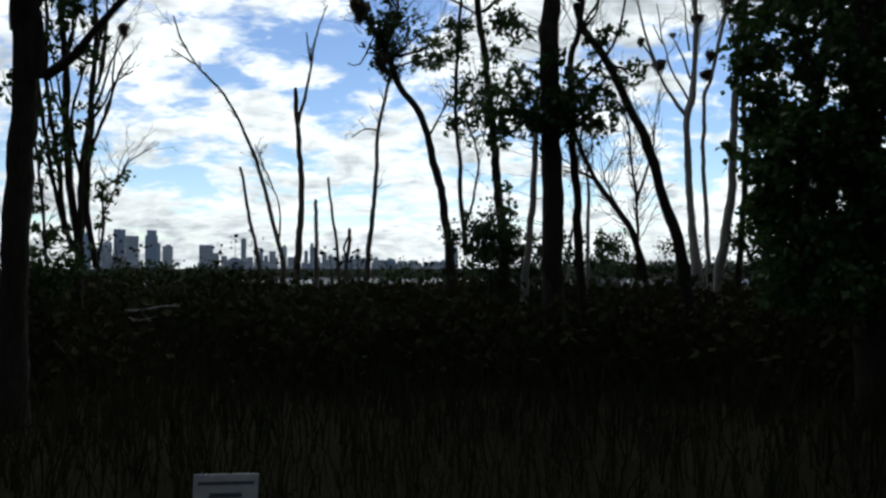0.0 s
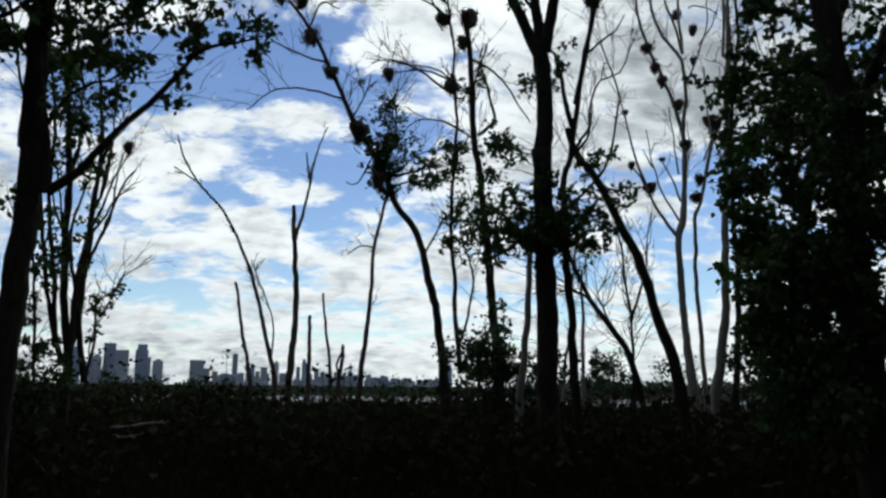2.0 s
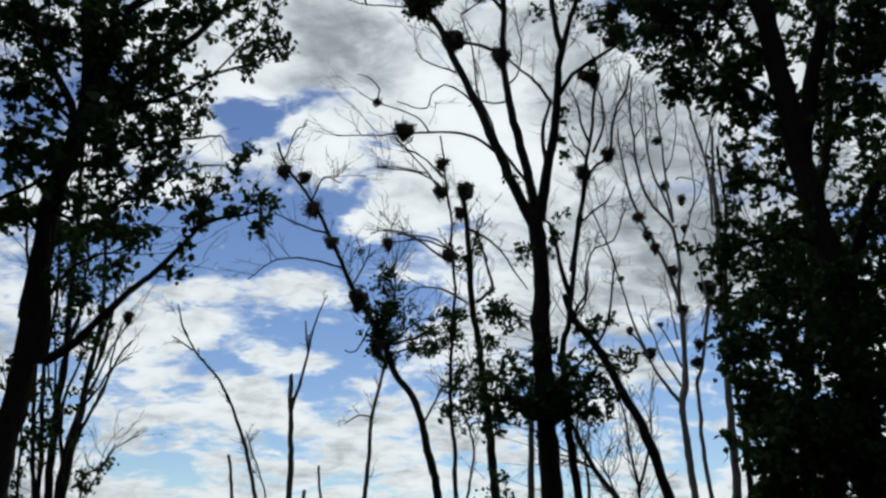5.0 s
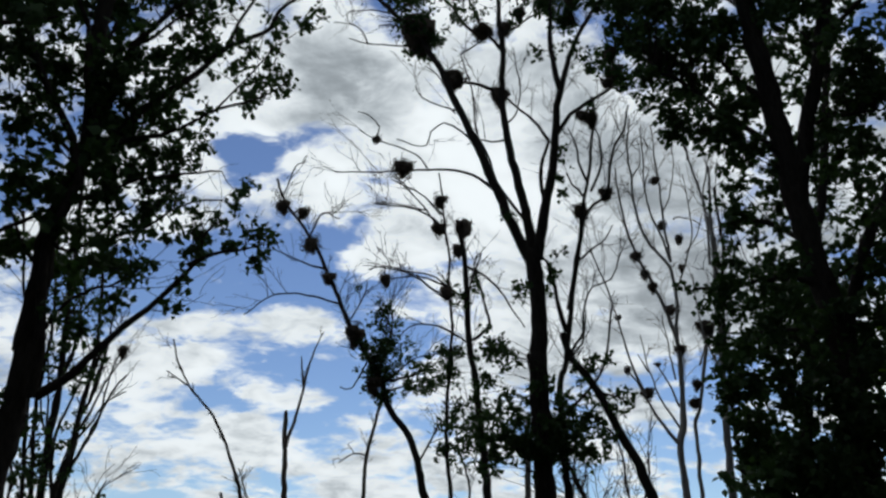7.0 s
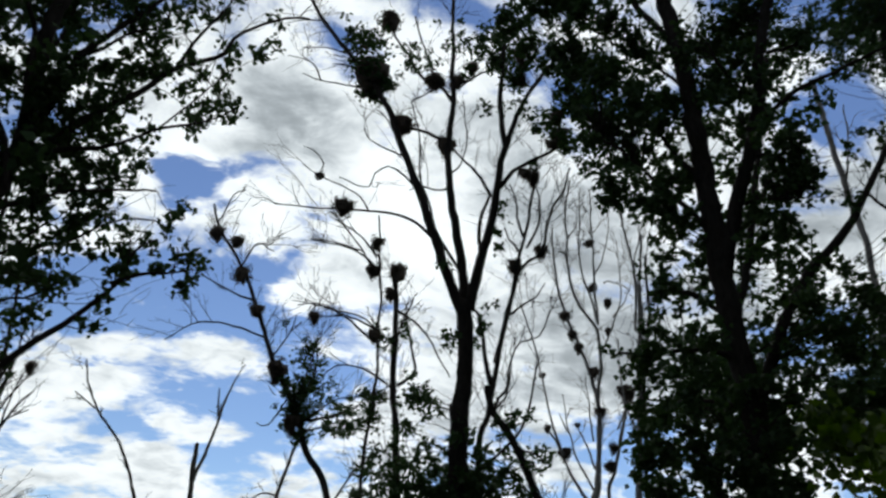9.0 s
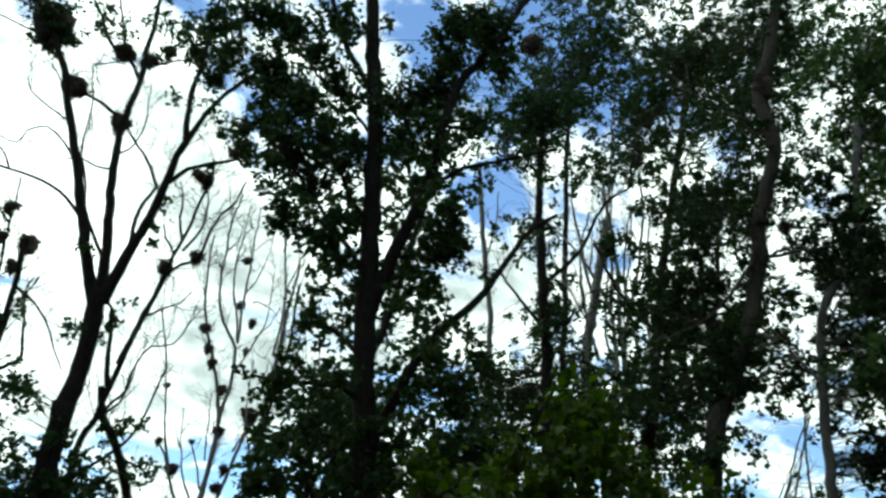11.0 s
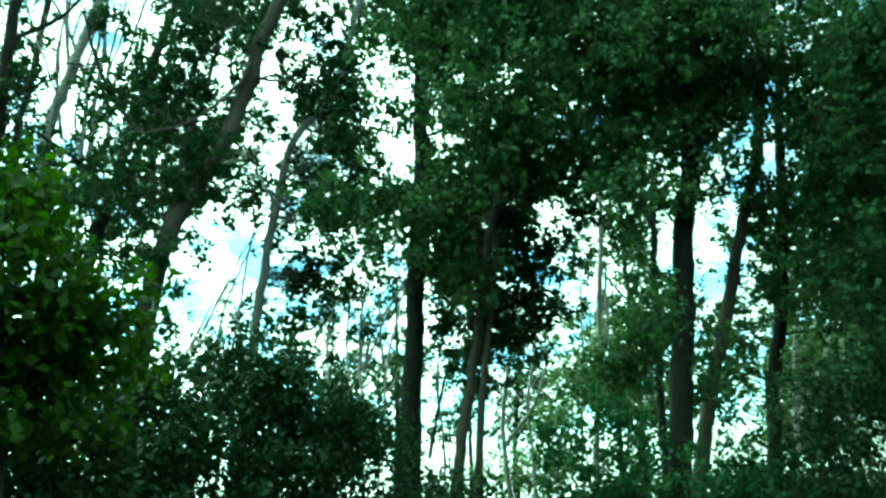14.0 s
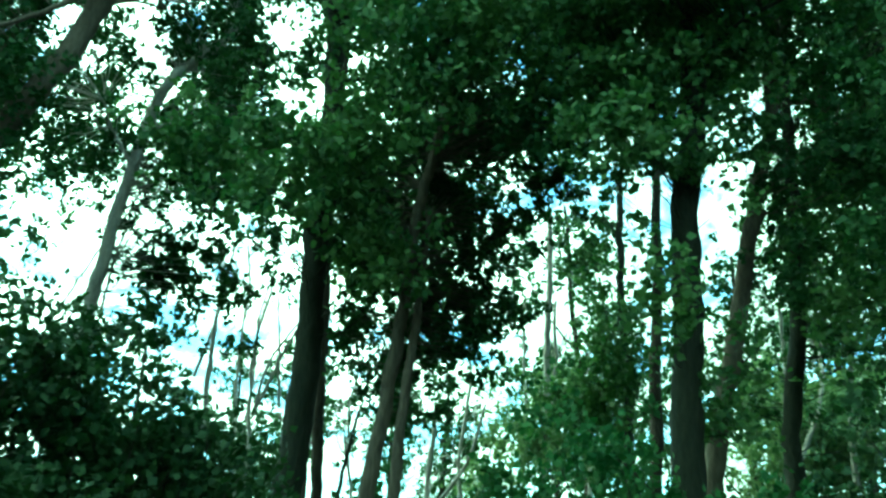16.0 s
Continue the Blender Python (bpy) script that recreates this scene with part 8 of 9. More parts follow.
p = Plant("shrub", "light green bush beyond the trunks, leaf colour lightened as if sunlit", "shrub", "sunlit shrubs", "sunlit", 23.50, 4.87, -78.3)
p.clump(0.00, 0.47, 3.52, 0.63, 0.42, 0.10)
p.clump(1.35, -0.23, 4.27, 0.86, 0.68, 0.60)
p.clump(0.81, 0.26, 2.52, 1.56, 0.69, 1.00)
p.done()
p = Plant("shrub", "light green thicket behind the shade, leaf colour lightened as if sunlit", "shrub", "sunlit shrubs", "sunlit", 22.72, -3.56, -98.9)
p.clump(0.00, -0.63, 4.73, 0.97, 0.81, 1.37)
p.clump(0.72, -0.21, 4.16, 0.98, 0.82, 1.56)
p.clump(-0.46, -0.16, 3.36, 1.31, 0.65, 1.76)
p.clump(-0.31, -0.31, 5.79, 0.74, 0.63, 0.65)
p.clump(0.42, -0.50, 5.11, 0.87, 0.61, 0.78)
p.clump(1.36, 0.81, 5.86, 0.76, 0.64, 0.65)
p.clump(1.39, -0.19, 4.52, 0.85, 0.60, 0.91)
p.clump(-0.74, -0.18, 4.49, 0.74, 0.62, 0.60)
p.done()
p = Plant("dead_tree", "thin pale bare stem in the far gap", "tree", "far stems", "pale", 19.35, 8.16, -67.1)
p.limb(0.052, 0.024, (0.10, -0.00, -0.08), (0.00, -0.00, 3.40), (-0.14, -0.00, 5.76), (-0.09, -0.00, 7.64), (-0.20, -0.00, 8.95))
p.twigs(10, 0.70)
p.done()
p = Plant("dead_tree", "slender pale bare stem leaning in the gap", "tree", "far stems", "pale", 20.58, 7.78, -69.3)
p.limb(0.054, 0.025, (-0.20, 0.00, -0.08), (0.00, 0.00, 3.79), (0.19, -0.00, 5.66), (0.64, -0.00, 7.63), (0.95, -0.00, 9.01))
p.twigs(10, 0.70)
p.done()
p = Plant("dead_tree", "thin crooked bare stem beyond the trunks", "tree", "far stems", "pale", 19.20, 5.62, -73.7)
p.limb(0.049, 0.022, (0.09, 0.00, -0.08), (0.00, 0.00, 3.05), (-0.10, -0.00, 4.72), (0.00, -0.00, 6.18), (-0.22, 0.00, 7.39))
p.twigs(8, 0.60)
p.done()
p = Plant("dead_tree", "pale thin young trunk beyond the trunks", "tree", "far stems", "pale", 22.65, 3.98, -80.0)
p.limb(0.066, 0.034, (0.05, -0.00, -0.08), (-0.00, -0.00, 2.93), (-0.06, -0.00, 4.51), (0.20, -0.00, 6.14), (0.17, -0.00, 7.86))
p.twigs(8, 0.60)
p.done()
p = Plant("dead_tree", "slim bare stem rising from the thicket", "tree", "far stems", "pale", 17.21, 8.05, -64.9)
p.limb(0.047, 0.022, (-0.11, -0.00, -0.08), (0.00, -0.00, 3.48), (0.11, -0.00, 5.35), (0.25, 0.00, 7.05), (0.40, 0.00, 8.55))
p.twigs(10, 0.70)
p.done()
p = Plant("dead_tree", "slim pale leaning stem at the wood edge", "tree", "far stems", "pale", 17.05, 10.45, -58.5)
p.limb(0.058, 0.023, (-0.19, 0.00, -0.08), (-0.00, 0.00, 4.08), (0.18, 0.00, 6.04), (0.27, 0.00, 7.67), (0.57, -0.00, 9.57))
p.limb(0.030, 0.012, (-1.85, 0.00, -0.08), (-1.40, 0.00, 3.89), (-0.99, 0.07, 4.99), (-0.49, 0.15, 6.16), (0.04, 0.22, 7.39), (0.52, 0.30, 8.30))
p.twigs(10, 0.70)
p.done()
p = Plant("dead_tree", "two thin pale stems against the sky", "tree", "far stems", "pale", 15.52, 14.15, -47.6)
p.limb(0.065, 0.027, (-0.07, -0.00, -0.08), (0.00, -0.00, 9.79), (0.03, 0.00, 11.75), (0.33, 0.00, 13.90), (0.56, -0.00, 15.81))
p.limb(0.048, 0.028, (0.00, -0.00, 9.79), (-0.47, 0.33, 11.45), (-0.32, 0.65, 13.73), (-0.45, 0.98, 16.12))
p.twigs(20, 0.80)
p.done()
p = Plant("dead_tree", "pale bare stem with thin side twigs", "tree", "far stems", "pale", 15.22, 12.98, -49.5)
p.limb(0.053, 0.026, (-0.11, 0.00, -0.08), (0.00, 0.00, 9.22), (0.05, 0.00, 11.10), (0.23, 0.00, 13.13), (0.45, 0.00, 15.12))
p.limb(0.046, 0.024, (-1.59, -0.00, 9.83), (-1.55, -0.32, 11.37), (-1.62, -0.64, 12.92))
p.twigs(16, 0.80)
p.done()
p = Plant("dead_tree", "pale thin trunk among far leaves", "tree", "far stems", "pale", 23.84, 2.75, -83.4)
p.limb(0.059, 0.036, (-0.12, -0.00, -0.08), (0.00, -0.00, 3.62), (0.16, 0.00, 5.95), (0.20, 0.00, 8.07))
p.limb(0.052, 0.037, (1.62, 0.00, 3.59), (1.78, 0.37, 5.97), (2.01, 0.74, 7.82))
p.twigs(8, 0.60)
p.done()
p = Plant("poplar_tree", "tall leafy poplar deeper in the wood", "tree", "wood trees", "far", 17.59, 5.72, -72.0)
p.limb(0.122, 0.065, (-0.00, 0.00, -0.08), (-0.00, 0.00, 2.32), (0.00, 0.00, 5.29), (-0.01, 0.00, 9.64), (-0.02, 0.00, 14.66))
p.clump(-0.53, -1.96, 15.12, 0.90, 0.90, 0.22)
p.clump(1.38, 0.70, 16.72, 1.68, 1.68, 1.20)
p.clump(0.38, -1.73, 12.80, 0.97, 1.21, 1.08)
p.clump(1.62, -1.95, 12.40, 1.36, 1.36, 1.20)
p.clump(1.39, -1.59, 10.43, 1.31, 1.15, 1.20)
p.clump(0.74, 0.54, 9.60, 1.24, 0.89, 1.32)
p.clump(-0.84, -0.24, 8.42, 1.00, 0.59, 1.08)
p.clump(1.98, 0.42, 9.05, 1.05, 0.70, 1.20)
p.twigs(10, 0.80)
p.done()
p = Plant("poplar_tree", "leafy poplar deeper in the shaded wood", "tree", "wood trees", "far", 19.50, -0.05, -90.1)
p.limb(0.144, 0.075, (-0.12, 0.00, -0.08), (0.00, 0.00, 2.30), (0.32, 0.00, 5.30), (0.77, 0.00, 9.64), (1.28, 0.00, 14.58))
p.clump(-2.58, -0.78, 16.09, 1.63, 1.63, 1.20)
p.clump(-0.49, -1.98, 14.55, 1.49, 1.49, 1.20)
p.clump(0.98, -1.28, 14.95, 1.16, 1.16, 0.96)
p.clump(-2.82, -0.92, 19.39, 1.77, 1.11, 1.08)
p.clump(-0.69, 0.75, 19.72, 1.86, 1.40, 1.08)
p.clump(-2.09, -1.82, 12.71, 1.44, 1.44, 1.32)
p.clump(-0.32, -1.58, 12.08, 1.42, 1.42, 1.32)
p.clump(0.71, 0.29, 11.89, 1.15, 1.72, 1.20)
p.clump(-2.43, -1.98, 10.31, 1.35, 1.01, 1.32)
p.clump(-1.08, 0.69, 11.13, 1.53, 1.15, 1.32)
p.clump(-3.19, -1.41, 9.03, 1.19, 0.76, 1.20)
p.clump(-0.77, -0.57, 8.40, 0.86, 0.86, 0.60)
p.twigs(10, 0.80)
p.done()
p = Plant("poplar_tree", "dark leafy poplar standing deep in the wood", "tree", "wood trees", "far", 17.57, -3.91, -102.6)
p.limb(0.133, 0.067, (-0.15, -0.00, -0.08), (-0.00, -0.00, 2.18), (0.35, 0.00, 4.69), (0.83, -0.00, 8.29), (1.44, 0.00, 12.29))
p.clump(0.72, -0.26, 11.20, 1.38, 1.56, 1.08)
p.clump(0.85, 0.45, 9.13, 1.37, 1.54, 1.32)
p.clump(-0.29, -1.94, 8.64, 0.90, 0.75, 0.72)
p.clump(-0.53, 0.28, 8.13, 1.17, 1.00, 0.81)
p.clump(0.64, -1.64, 6.32, 1.02, 1.17, 1.32)
p.clump(-0.15, -0.09, 6.65, 1.12, 0.96, 0.90)
p.clump(0.20, -2.08, 4.55, 1.11, 0.97, 0.53)
p.clump(-0.97, 0.05, 5.56, 0.95, 0.63, 0.26)
p.clump(0.88, -1.64, 4.35, 1.28, 1.71, 1.32)
p.clump(-7.78, -1.57, 7.54, 1.31, 0.98, 1.08)
p.clump(-1.49, -2.06, 13.18, 1.35, 1.19, 1.20)
p.clump(-2.88, -1.23, 15.90, 1.52, 1.14, 1.08)
p.clump(-3.73, -1.21, 14.47, 1.29, 1.29, 0.96)
p.clump(-2.67, 0.67, 13.66, 1.15, 1.15, 0.96)
p.twigs(10, 0.80)
p.done()
p = Plant("poplar_tree", "leafy poplar behind the wood edge", "tree", "edge trees", "far", 14.82, 16.26, -42.3)
p.limb(0.131, 0.075, (-0.18, 0.00, -0.08), (-0.00, 0.00, 7.26), (0.19, 0.00, 10.99), (0.45, 0.00, 15.89), (0.82, 0.00, 21.95))
p.clump(-7.02, 0.68, 9.30, 1.80, 1.60, 0.71)
p.clump(-3.39, -0.12, 8.89, 1.68, 1.31, 0.71)
p.clump(-1.09, 1.95, 10.15, 1.63, 1.83, 0.48)
p.clump(1.26, -0.75, 9.04, 1.62, 1.44, 0.48)
p.clump(3.67, -0.61, 11.20, 1.33, 1.52, 0.42)
p.clump(3.74, 1.84, 9.45, 1.83, 1.42, 0.35)
p.clump(5.69, 1.82, 12.27, 1.28, 1.28, 0.59)
p.clump(0.31, 0.94, 14.75, 0.53, 1.90, 0.35)
p.clump(0.63, 1.91, 22.58, 1.53, 1.27, 0.82)
p.clump(3.27, -1.13, 18.20, 0.86, 1.50, 0.94)
p.clump(5.10, 1.66, 17.84, 1.40, 1.17, 1.05)
p.clump(7.23, 1.00, 23.22, 1.81, 1.81, 0.94)
p.clump(5.41, 0.88, 24.20, 1.57, 1.57, 0.82)
p.clump(-3.10, 1.46, 26.61, 1.65, 1.65, 0.59)
p.clump(-1.53, -0.98, 19.51, 1.33, 0.89, 0.70)
p.clump(5.20, -0.66, 8.36, 0.66, 0.55, 0.12)
p.clump(-2.42, -0.87, 22.92, 1.93, 1.45, 0.35)
p.clump(-0.18, 0.26, 21.31, 1.66, 1.43, 0.42)
p.clump(2.39, 0.48, 23.31, 1.76, 1.76, 0.42)
p.twigs(10, 0.80)
p.done()
p = Plant("poplar_tree", "dark leafy poplar crowding behind the big poplar", "tree", "edge trees", "far", 5.91, 12.69, -25.0)
p.limb(0.116, 0.059, (-0.36, 0.00, -0.08), (-0.00, 0.00, 3.57), (0.55, 0.00, 6.28), (1.20, 0.00, 9.48), (1.97, 0.00, 13.30))
p.clump(1.16, 0.30, 12.07, 0.99, 1.28, 0.63)
p.clump(2.00, -0.08, 11.10, 0.95, 1.49, 0.25)
p.clump(1.00, 0.72, 9.56, 0.94, 1.21, 0.72)
p.clump(1.70, 0.92, 8.65, 0.80, 1.33, 0.81)
p.clump(0.52, 0.75, 6.97, 1.01, 1.13, 0.55)
p.clump(0.96, -0.76, 5.23, 0.77, 1.21, 0.55)
p.clump(-0.16, -0.52, 5.82, 0.68, 0.90, 0.49)
p.clump(-0.49, -0.38, 4.41, 0.78, 0.78, 0.49)
p.clump(0.60, -0.34, 5.07, 1.02, 1.81, 0.55)
p.twigs(10, 0.80)
p.done()


# ---- stick nests ----
def stick_nest(x, y, z, r):
    rng = np.random.default_rng(int(abs(x * 731 + y * 397 + z * 911)))
    root = thing("stick_nest", "bulky dark nest of sticks wedged in the branches", "nest", x, y, z, 0, "stick nests")
    outer, lining = Build(), Build()
    squash, skew = rng.uniform(0.9, 1.6), rng.uniform(0, 6)
    for b, n, inner in ((outer, 130, 0.4), (lining, 40, 0.0)):
        for _ in range(n):
            a, el = rng.uniform(0, 2 * np.pi), rng.uniform(-1.2, 0.8)
            d = r * rng.uniform(inner, 1.0) if inner else r * 0.5 * rng.uniform(0, 1)
            c = np.array([math.cos(a) * math.cos(el) * d, math.sin(a) * math.cos(el) * d, math.sin(el) * d * squash]) * (1 + 0.35 * math.sin(2 * a + skew) + 0.2 * math.sin(3 * a - skew))
            c[:2] *= min(1.0, max(0.45, 0.95 + 0.45 * c[2] / r))
            if not inner:
                c[2] = r * 0.12
            along = np.array([-math.sin(a), math.cos(a), rng.normal(0, 0.3)]) + rng.normal(0, 0.3, 3)
            along *= r * rng.uniform(0.22, 0.5) / np.linalg.norm(along)
            t = np.array([[-1.0], [0.0], [1.0]])
            bend = -c / (np.linalg.norm(c) + 1e-6) * r * 0.12
            tube(b, c + along * t + bend * t * t, (r * 0.035, r * 0.05, r * 0.02), 3, rng)
    for _ in range(9):
        a = rng.uniform(0, 2 * np.pi)
        out = np.array((math.cos(a), math.sin(a), rng.uniform(-0.6, 0.5)))
        tube(outer, out * r * np.array([[0.45], [0.75], [1.0]]) + rng.normal(0, r * 0.08, (3, 3)), (r * 0.045, r * 0.035, r * 0.02), 3, rng)
    core = bmesh.new()
    bmesh.ops.create_icosphere(core, subdivisions=2, radius=r * 0.74)
    shift = Vector(rng.uniform(0, 50, 3))
    for v in core.verts:
        v.co *= 1 + 0.75 * noise.noise(v.co / r * 1.4 + shift) + rng.normal(0, 0.05)
        v.co.xy *= min(1.0, max(0.4, 1.0 + 0.5 * v.co.z / r))
        v.co.z = min(v.co.z * squash, r * (0.5 + 0.22 * noise.noise(v.co / r * 3 + shift)))
    me = bpy.data.meshes.new("cup")
    core.to_mesh(me)
    core.free()
    me.materials.append(STICKS)
    cup = new("cup", me)
    cup.parent = root
    tagged(part("outer_stick", outer, STICKS, root), kind="stuff")
    tagged(part("lining", lining, STICKS, root), kind="stuff")


stick_nest(-5.74, 14.15, 5.92, 0.13)
stick_nest(-4.38, 20.04, 12.04, 0.26)
stick_nest(-3.80, 20.03, 11.83, 0.24)
stick_nest(-3.49, 20.03, 10.86, 0.29)
stick_nest(-2.93, 20.03, 9.85, 0.24)
stick_nest(-2.14, 20.02, 8.25, 0.32)
stick_nest(-1.55, 20.01, 6.90, 0.27)
stick_nest(0.08, 17.11, 10.70, 0.21)
stick_nest(0.05, 17.49, 10.16, 0.22)
stick_nest(0.67, 18.00, 10.45, 0.28)
stick_nest(0.53, 18.01, 9.83, 0.21)
stick_nest(0.27, 17.64, 8.54, 0.20)
stick_nest(-1.26, 18.23, 9.08, 0.20)
stick_nest(0.32, 13.03, 11.32, 0.27)
stick_nest(0.88, 13.16, 12.64, 0.27)
stick_nest(1.21, 12.96, 10.87, 0.23)
stick_nest(1.35, 13.04, 12.64, 0.21)
stick_nest(-0.20, 13.56, 14.54, 0.28)
stick_nest(-0.65, 13.02, 9.22, 0.23)
stick_nest(-1.22, 13.40, 10.11, 0.11)
stick_nest(2.66, 13.01, 8.38, 0.17)
stick_nest(3.19, 13.14, 8.82, 0.17)
stick_nest(2.73, 11.84, 9.64, 0.16)
stick_nest(-0.43, 13.14, 12.48, 0.44)
stick_nest(-0.66, 13.12, 9.33, 0.13)
stick_nest(1.65, 12.90, 12.92, 0.15)
stick_nest(2.49, 11.87, 11.90, 0.16)
stick_nest(3.17, 11.57, 10.41, 0.20)
stick_nest(5.95, 21.41, 11.27, 0.22)
stick_nest(6.14, 21.34, 10.66, 0.21)
stick_nest(6.28, 21.19, 10.20, 0.18)
stick_nest(6.68, 21.06, 9.44, 0.20)
stick_nest(6.79, 20.92, 8.23, 0.21)
stick_nest(5.81, 21.13, 7.05, 0.22)
stick_nest(5.31, 21.09, 7.69, 0.13)
stick_nest(5.25, 21.42, 9.32, 0.12)
stick_nest(6.25, 21.41, 7.95, 0.10)
stick_nest(7.00, 20.96, 6.75, 0.21)
stick_nest(7.10, 20.93, 7.27, 0.17)
stick_nest(7.56, 20.89, 8.87, 0.30)
stick_nest(6.55, 20.79, 13.50, 0.18)
stick_nest(6.71, 21.05, 12.10, 0.18)
stick_nest(7.06, 20.73, 11.52, 0.16)
stick_nest(7.06, 20.84, 10.67, 0.13)
stick_nest(2.12, 10.21, 11.01, 0.16)
stick_nest(2.38, 9.16, 8.42, 0.11)
stick_nest(2.62, 9.71, 9.35, 0.12)
stick_nest(2.10, 9.65, 8.19, 0.11)
stick_nest(2.81, 9.50, 10.64, 0.13)
stick_nest(13.78, 15.73, 22.98, 0.41)
stick_nest(14.58, 13.70, 13.71, 0.28)
stick_nest(9.80, 11.36, 17.01, 0.34)
stick_nest(12.64, 10.22, 15.34, 0.33)
stick_nest(12.57, 7.04, 10.34, 0.17)
stick_nest(11.39, 8.05, 10.01, 0.20)
stick_nest(11.73, 6.42, 13.06, 0.24)


# ---- clearing: grass, driftwood, notice ----
def build_grass(name, label, seed, count, az0, az1, r0, r1, tall, mat):
    rng = np.random.default_rng(seed)
    az, r = rng.uniform(az0, az1, count), r0 + (r1 - r0) * rng.uniform(0, 1, count) ** 0.8
    tuft = np.sin(az * 0.9 + r * 0.7) * np.sin(r * 1.3 - az * 0.35)
    h = tall * (0.55 + 0.45 * ease(4, 14, r)) * rng.uniform(0.5, 1.15, count) * (0.85 + 0.25 * tuft)
    x, y = r * np.sin(np.radians(az)), r * np.cos(np.radians(az))
    base = np.stack([x, y, land_height(az, r) - 0.03], -1)
    lean = rng.normal(0, 0.28, (count, 3)) * h[:, None]
    lean[:, 2] = 0
    a = rng.uniform(0, 2 * np.pi, count)
    side = np.stack([np.cos(a), np.sin(a), np.zeros(count)], -1) * (0.004 + 0.0007 * r)[:, None]
    up = np.array([0, 0, 1.0])
    mid, tip = base + lean * 0.3 + up * (h * 0.55)[:, None], base + lean + up * h[:, None]
    v = np.stack([base - side, base + side, mid + side * 0.8, mid - side * 0.8, tip], 1).reshape(-1, 3)
    k = np.arange(count)[:, None] * 5
    b = Build()
    b.add(v, k + np.array([[0, 1, 2, 3]]))
    b.f[3] = [k + np.array([[3, 2, 4]])]
    tagged(new(name, b.mesh(name, mat, False)), label, "grass", kind="stuff")


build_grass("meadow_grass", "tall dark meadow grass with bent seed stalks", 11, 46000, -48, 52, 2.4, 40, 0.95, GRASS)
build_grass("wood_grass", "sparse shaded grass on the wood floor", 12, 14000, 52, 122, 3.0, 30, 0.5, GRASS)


def build_brush():
    """Weedy scrub along the rim of the meadow."""
    rng = np.random.default_rng(21)
    b, stalk = Build(), Build()
    n = 3000
    az, r = rng.uniform(-40, 48, n), rng.uniform(10.5, 46, n)
    for a, d in zip(az, r):
        if d < 16.1 and -24 < a < -15.5:
            continue
        h = (1.5 - 0.0125 * d) * min(1.0, 0.55 + 0.03 * d) * rng.uniform(0.7, 1.08) * (1.0 + 0.12 * math.sin(a * 0.8) + 0.22 * (a < -14))
        c = np.array((d * math.sin(radians(a)), d * math.cos(radians(a)), 0))
        leaves(b, c + np.minimum(np.abs(rng.normal(size=(60, 3))), 1.9) * (0, 0, h * 0.5) + rng.normal(size=(60, 3)) * (0.5, 0.5, 0.03), 0.13, rng)
        if rng.uniform() < 0.12:
            top = c + rng.normal(0, 0.2, 3) * (1, 1, 0) + (0, 0, h * rng.uniform(1.2, 1.7))
            tube(stalk, np.linspace(c, top, 4), np.linspace(0.012, 0.006, 4), 3, rng)
            leaves(stalk, top + rng.normal(size=(7, 3)) * 0.07, 0.09, rng)
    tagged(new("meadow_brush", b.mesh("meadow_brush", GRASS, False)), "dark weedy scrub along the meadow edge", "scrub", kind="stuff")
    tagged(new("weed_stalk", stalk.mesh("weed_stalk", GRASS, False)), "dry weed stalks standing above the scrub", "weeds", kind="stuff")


build_brush()


def build_undergrowth():
    """Waist-high to overhead thicket on the floor of the wood."""
    rng = np.random.default_rng(23)
    b = Build()
    for _ in range(420):
        a, d = rng.uniform(50, 124), rng.uniform(14, 30)
        h = rng.uniform(2.0, 4.0) * (0.85 + 0.2 * math.sin(a * 0.55 + d * 0.2)) * (0.35 if 76 < a < 83 else 0.62 if 57 < a < 62 else 0.8 if 83 < a < 100 else 0.72)
        c = np.array((d * math.sin(radians(a)), d * math.cos(radians(a)), 0))
        k = 480
        q = rng.normal(size=(k, 3)) * (0.75, 0.75, 0) + c
        q[:, 2] = h * rng.uniform(0, 1, k) ** 0.8 * (1 - 0.25 * np.minimum(1, np.linalg.norm((q - c)[:, :2], axis=1)))
        leaves(b, q, 0.095, rng)
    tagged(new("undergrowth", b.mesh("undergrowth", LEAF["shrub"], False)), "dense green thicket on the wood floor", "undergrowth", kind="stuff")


build_undergrowth()


def driftwood(x, y, z, length, turn, tilt):
    rng = np.random.default_rng(int(length * 100))
    root = thing("driftwood_log", "pale weathered fallen branch propped on its limbs above the grass", "log", x, y, z, turn)
    b, t = Build(), np.linspace(-0.5, 0.5, 12)
    p = np.stack([t * length, 0.04 * np.sin(t * 7), t * tilt + 0.012 * np.sin(t * 9)], -1)
    tube(b, p, np.linspace(0.031, 0.015, 12), 8, rng, 0.08)
    part("stem", b, DRIFTWOOD, root)
    for at, across, up in ((8, 0.16, 0.05), (1, 0.25, -z - 0.05), (8, -0.2, -z - 0.05)):
        b = Build()
        q = p[at] + np.linspace(0, 1, 5)[:, None] * np.array((0.2, across, up))
        tube(b, q, np.linspace(0.011, 0.005, 5), 6, rng, 0.05)
        part("side_branch", b, BARK["dark"] if up < -0.3 else DRIFTWOOD, root)


driftwood(-5.58, 15.21, 0.83, 1.05, 3.0, 0.12)
driftwood(-5.75, 15.05, 0.62, 0.40, 12.0, -0.02)


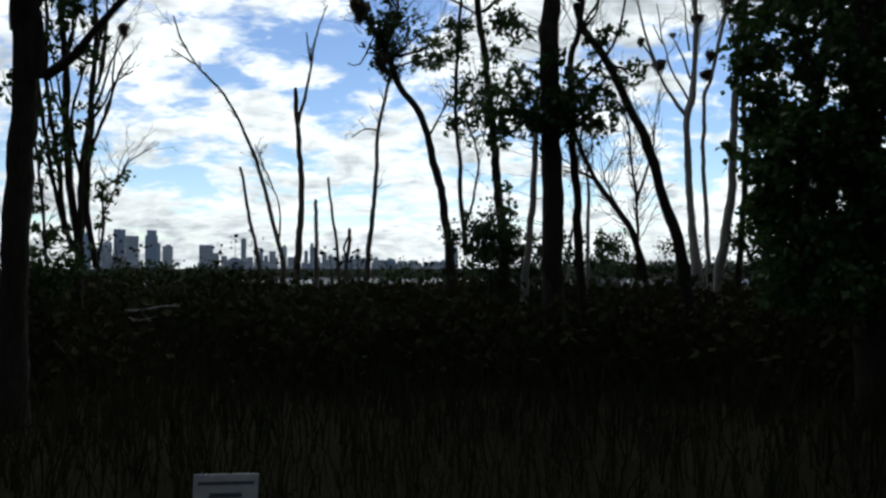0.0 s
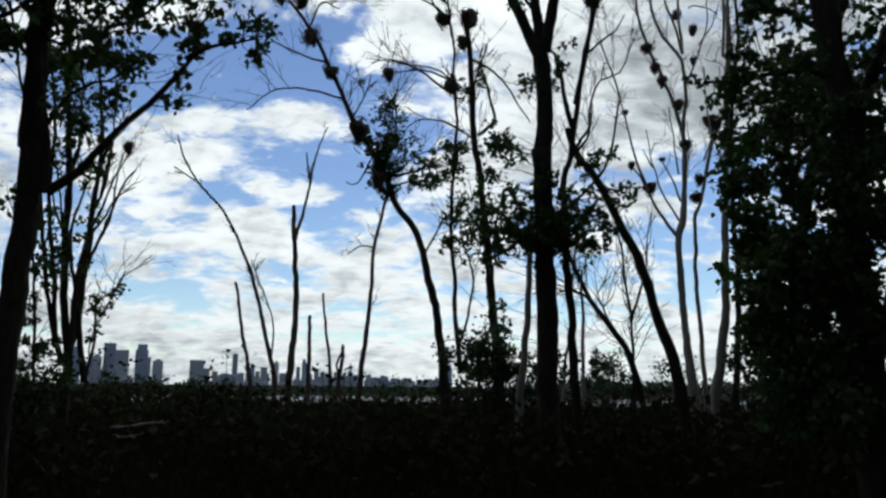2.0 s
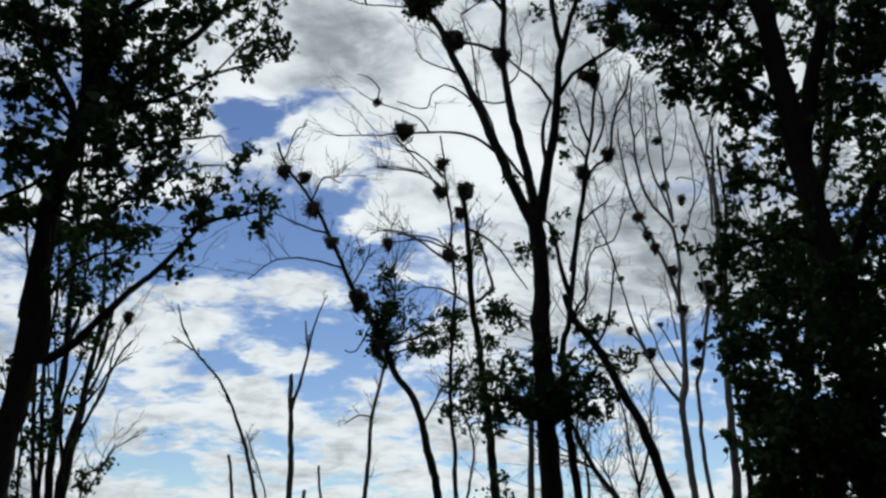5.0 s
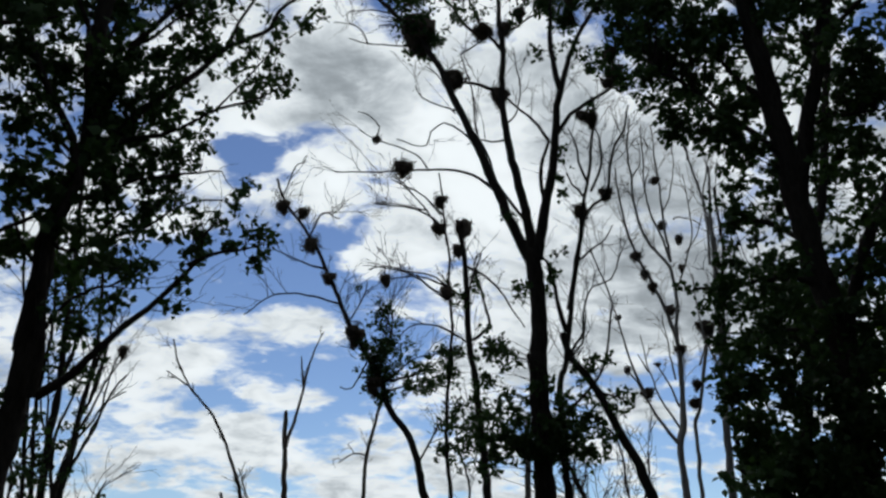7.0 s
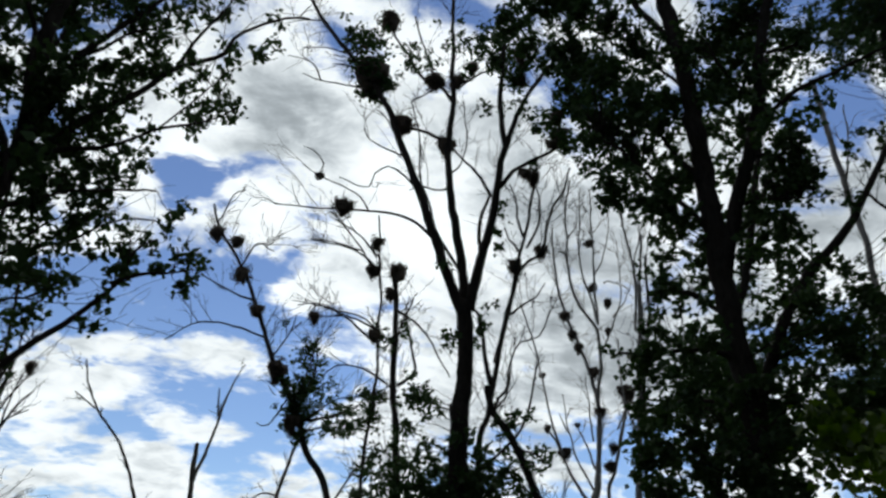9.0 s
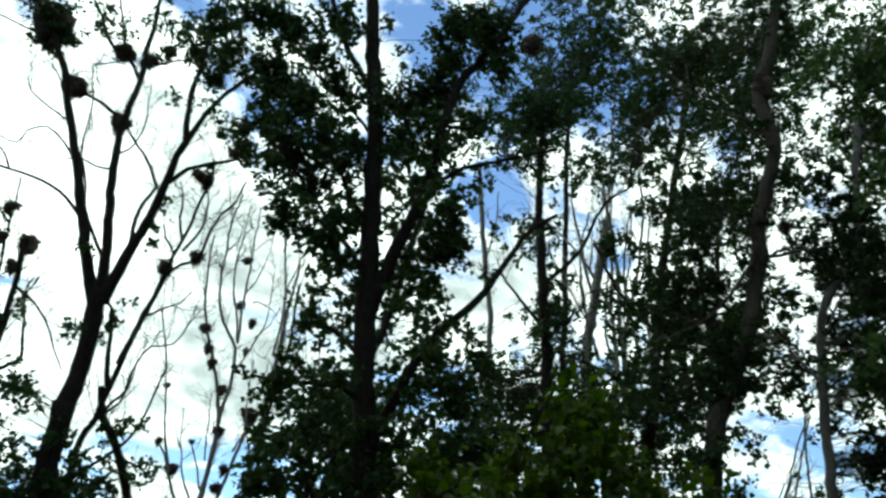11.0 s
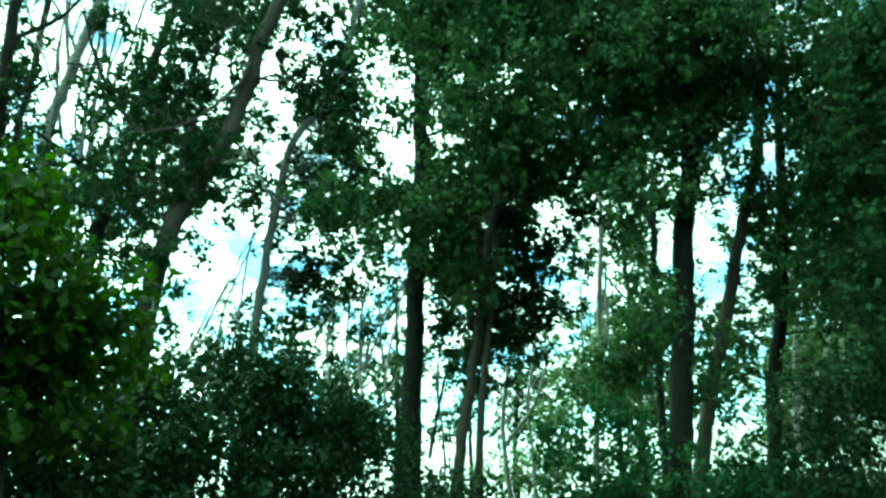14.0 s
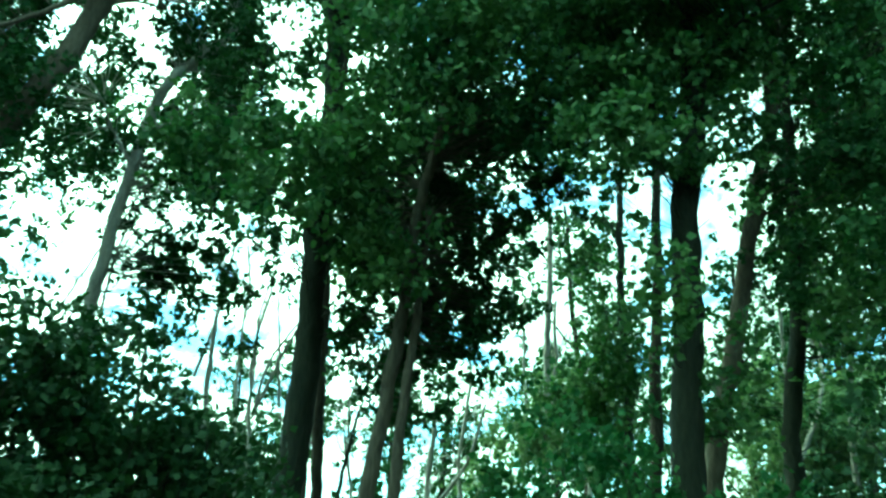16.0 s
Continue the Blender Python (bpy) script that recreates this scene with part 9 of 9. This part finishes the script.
def notice_sign(x, y, turn, width, tall, top):
    root = thing("notice_sign", "small greyish white notice board on a weathered post", "sign", x, y, 0, turn)
    root.matrix_world = pose(x, y, 0, 0, 3, turn)

    def slab(name, sx, sy, sz, cx, cy, cz, mat, bevel, parent):
        bm = bmesh.new()
        bmesh.ops.create_cube(bm, size=1.0, matrix=Matrix.Translation((cx, cy, cz)) @ Matrix.Diagonal((sx, sy, sz, 1)))
        bmesh.ops.bevel(bm, geom=bm.edges[:], offset=bevel, segments=2, affect="EDGES")
        me = bpy.data.meshes.new(name)
        bm.to_mesh(me)
        bm.free()
        me.materials.append(mat)
        ob = new(name, me)
        ob.parent = parent
        return ob
    slab("post", 0.06, 0.06, top, 0, 0.035, top / 2 - 0.03, POST, 0.006, root)
    board = slab("board", width, 0.012, tall, 0, 0, top - tall / 2, BOARD, 0.003, root)
    for at, wide, high in ((0.07, 0.86, 0.035), (0.2, 0.5, 0.05), (0.33, 0.72, 0.03), (0.45, 0.62, 0.03), (0.57, 0.68, 0.03), (0.7, 0.4, 0.04)):
        slab("text_bar", width * wide, 0.002, tall * high, 0, -0.0085, top - tall * at - 0.01, SIGN_INK, 0.0004, board)


notice_sign(-0.978, 3.46, 16, 0.275, 0.4, 0.705)


# ---- woods added, mostly unseen, to close the place behind and block skylight ----
def wood_tree(seed, tall, x, y, turn):
    rng = np.random.default_rng(seed)
    p = Plant("poplar_tree", "tall leafy poplar added to fill out the surrounding wood", "tree", "surrounding wood", "far", x, y, turn)
    p.limb(0.17, 0.05, (0, 0, -0.08), (rng.normal(0, 0.2), 0, tall * 0.4), (rng.normal(0, 0.5), rng.normal(0, 0.4), tall))
    for _ in range(6):
        z = tall * rng.uniform(0.3, 0.85)
        a, d = rng.uniform(0, 2 * np.pi), rng.uniform(1.2, 2.4)
        p.limb(0.05, 0.012, (0, 0, z), (math.cos(a) * d * 0.5, math.sin(a) * d * 0.5, z + 0.7), (math.cos(a) * d, math.sin(a) * d, z + 1.6))
        p.clump(math.cos(a) * d, math.sin(a) * d, z + 1.5, 1.2, 1.0, 0.55)
    p.clump(0, 0, tall * 0.9, 1.3, 1.6, 0.7)
    p.clump(0, 0, tall * 0.6, 1.5, 1.6, 0.7)
    p.twigs(20, 0.8)
    return p.done()


prototypes = [wood_tree(31, 11.0, -9.0, -7.0, 20), wood_tree(32, 13.0, 2.0, -9.5, 130), wood_tree(33, 9.5, 11.0, -7.5, 250)]
placing = np.random.default_rng(77)
# unseen ring behind the camera, added to shade the clearing
for azimuth in range(114, 325, 8):
    ring = placing.uniform(6.5, 15)
    at = heading_vector(azimuth + placing.uniform(-4, 4)) * ring
    copy_thing(prototypes[azimuth % 3], pose(at.x, at.y, 0, 0, 0, placing.uniform(0, 360)))
for azimuth in range(56, 118, 4):
    ring = placing.uniform(26, 48)
    at = heading_vector(azimuth + placing.uniform(-2, 2)) * ring
    copy_thing(prototypes[azimuth % 3], pose(at.x, at.y, 0, 0, 0, placing.uniform(0, 360)))
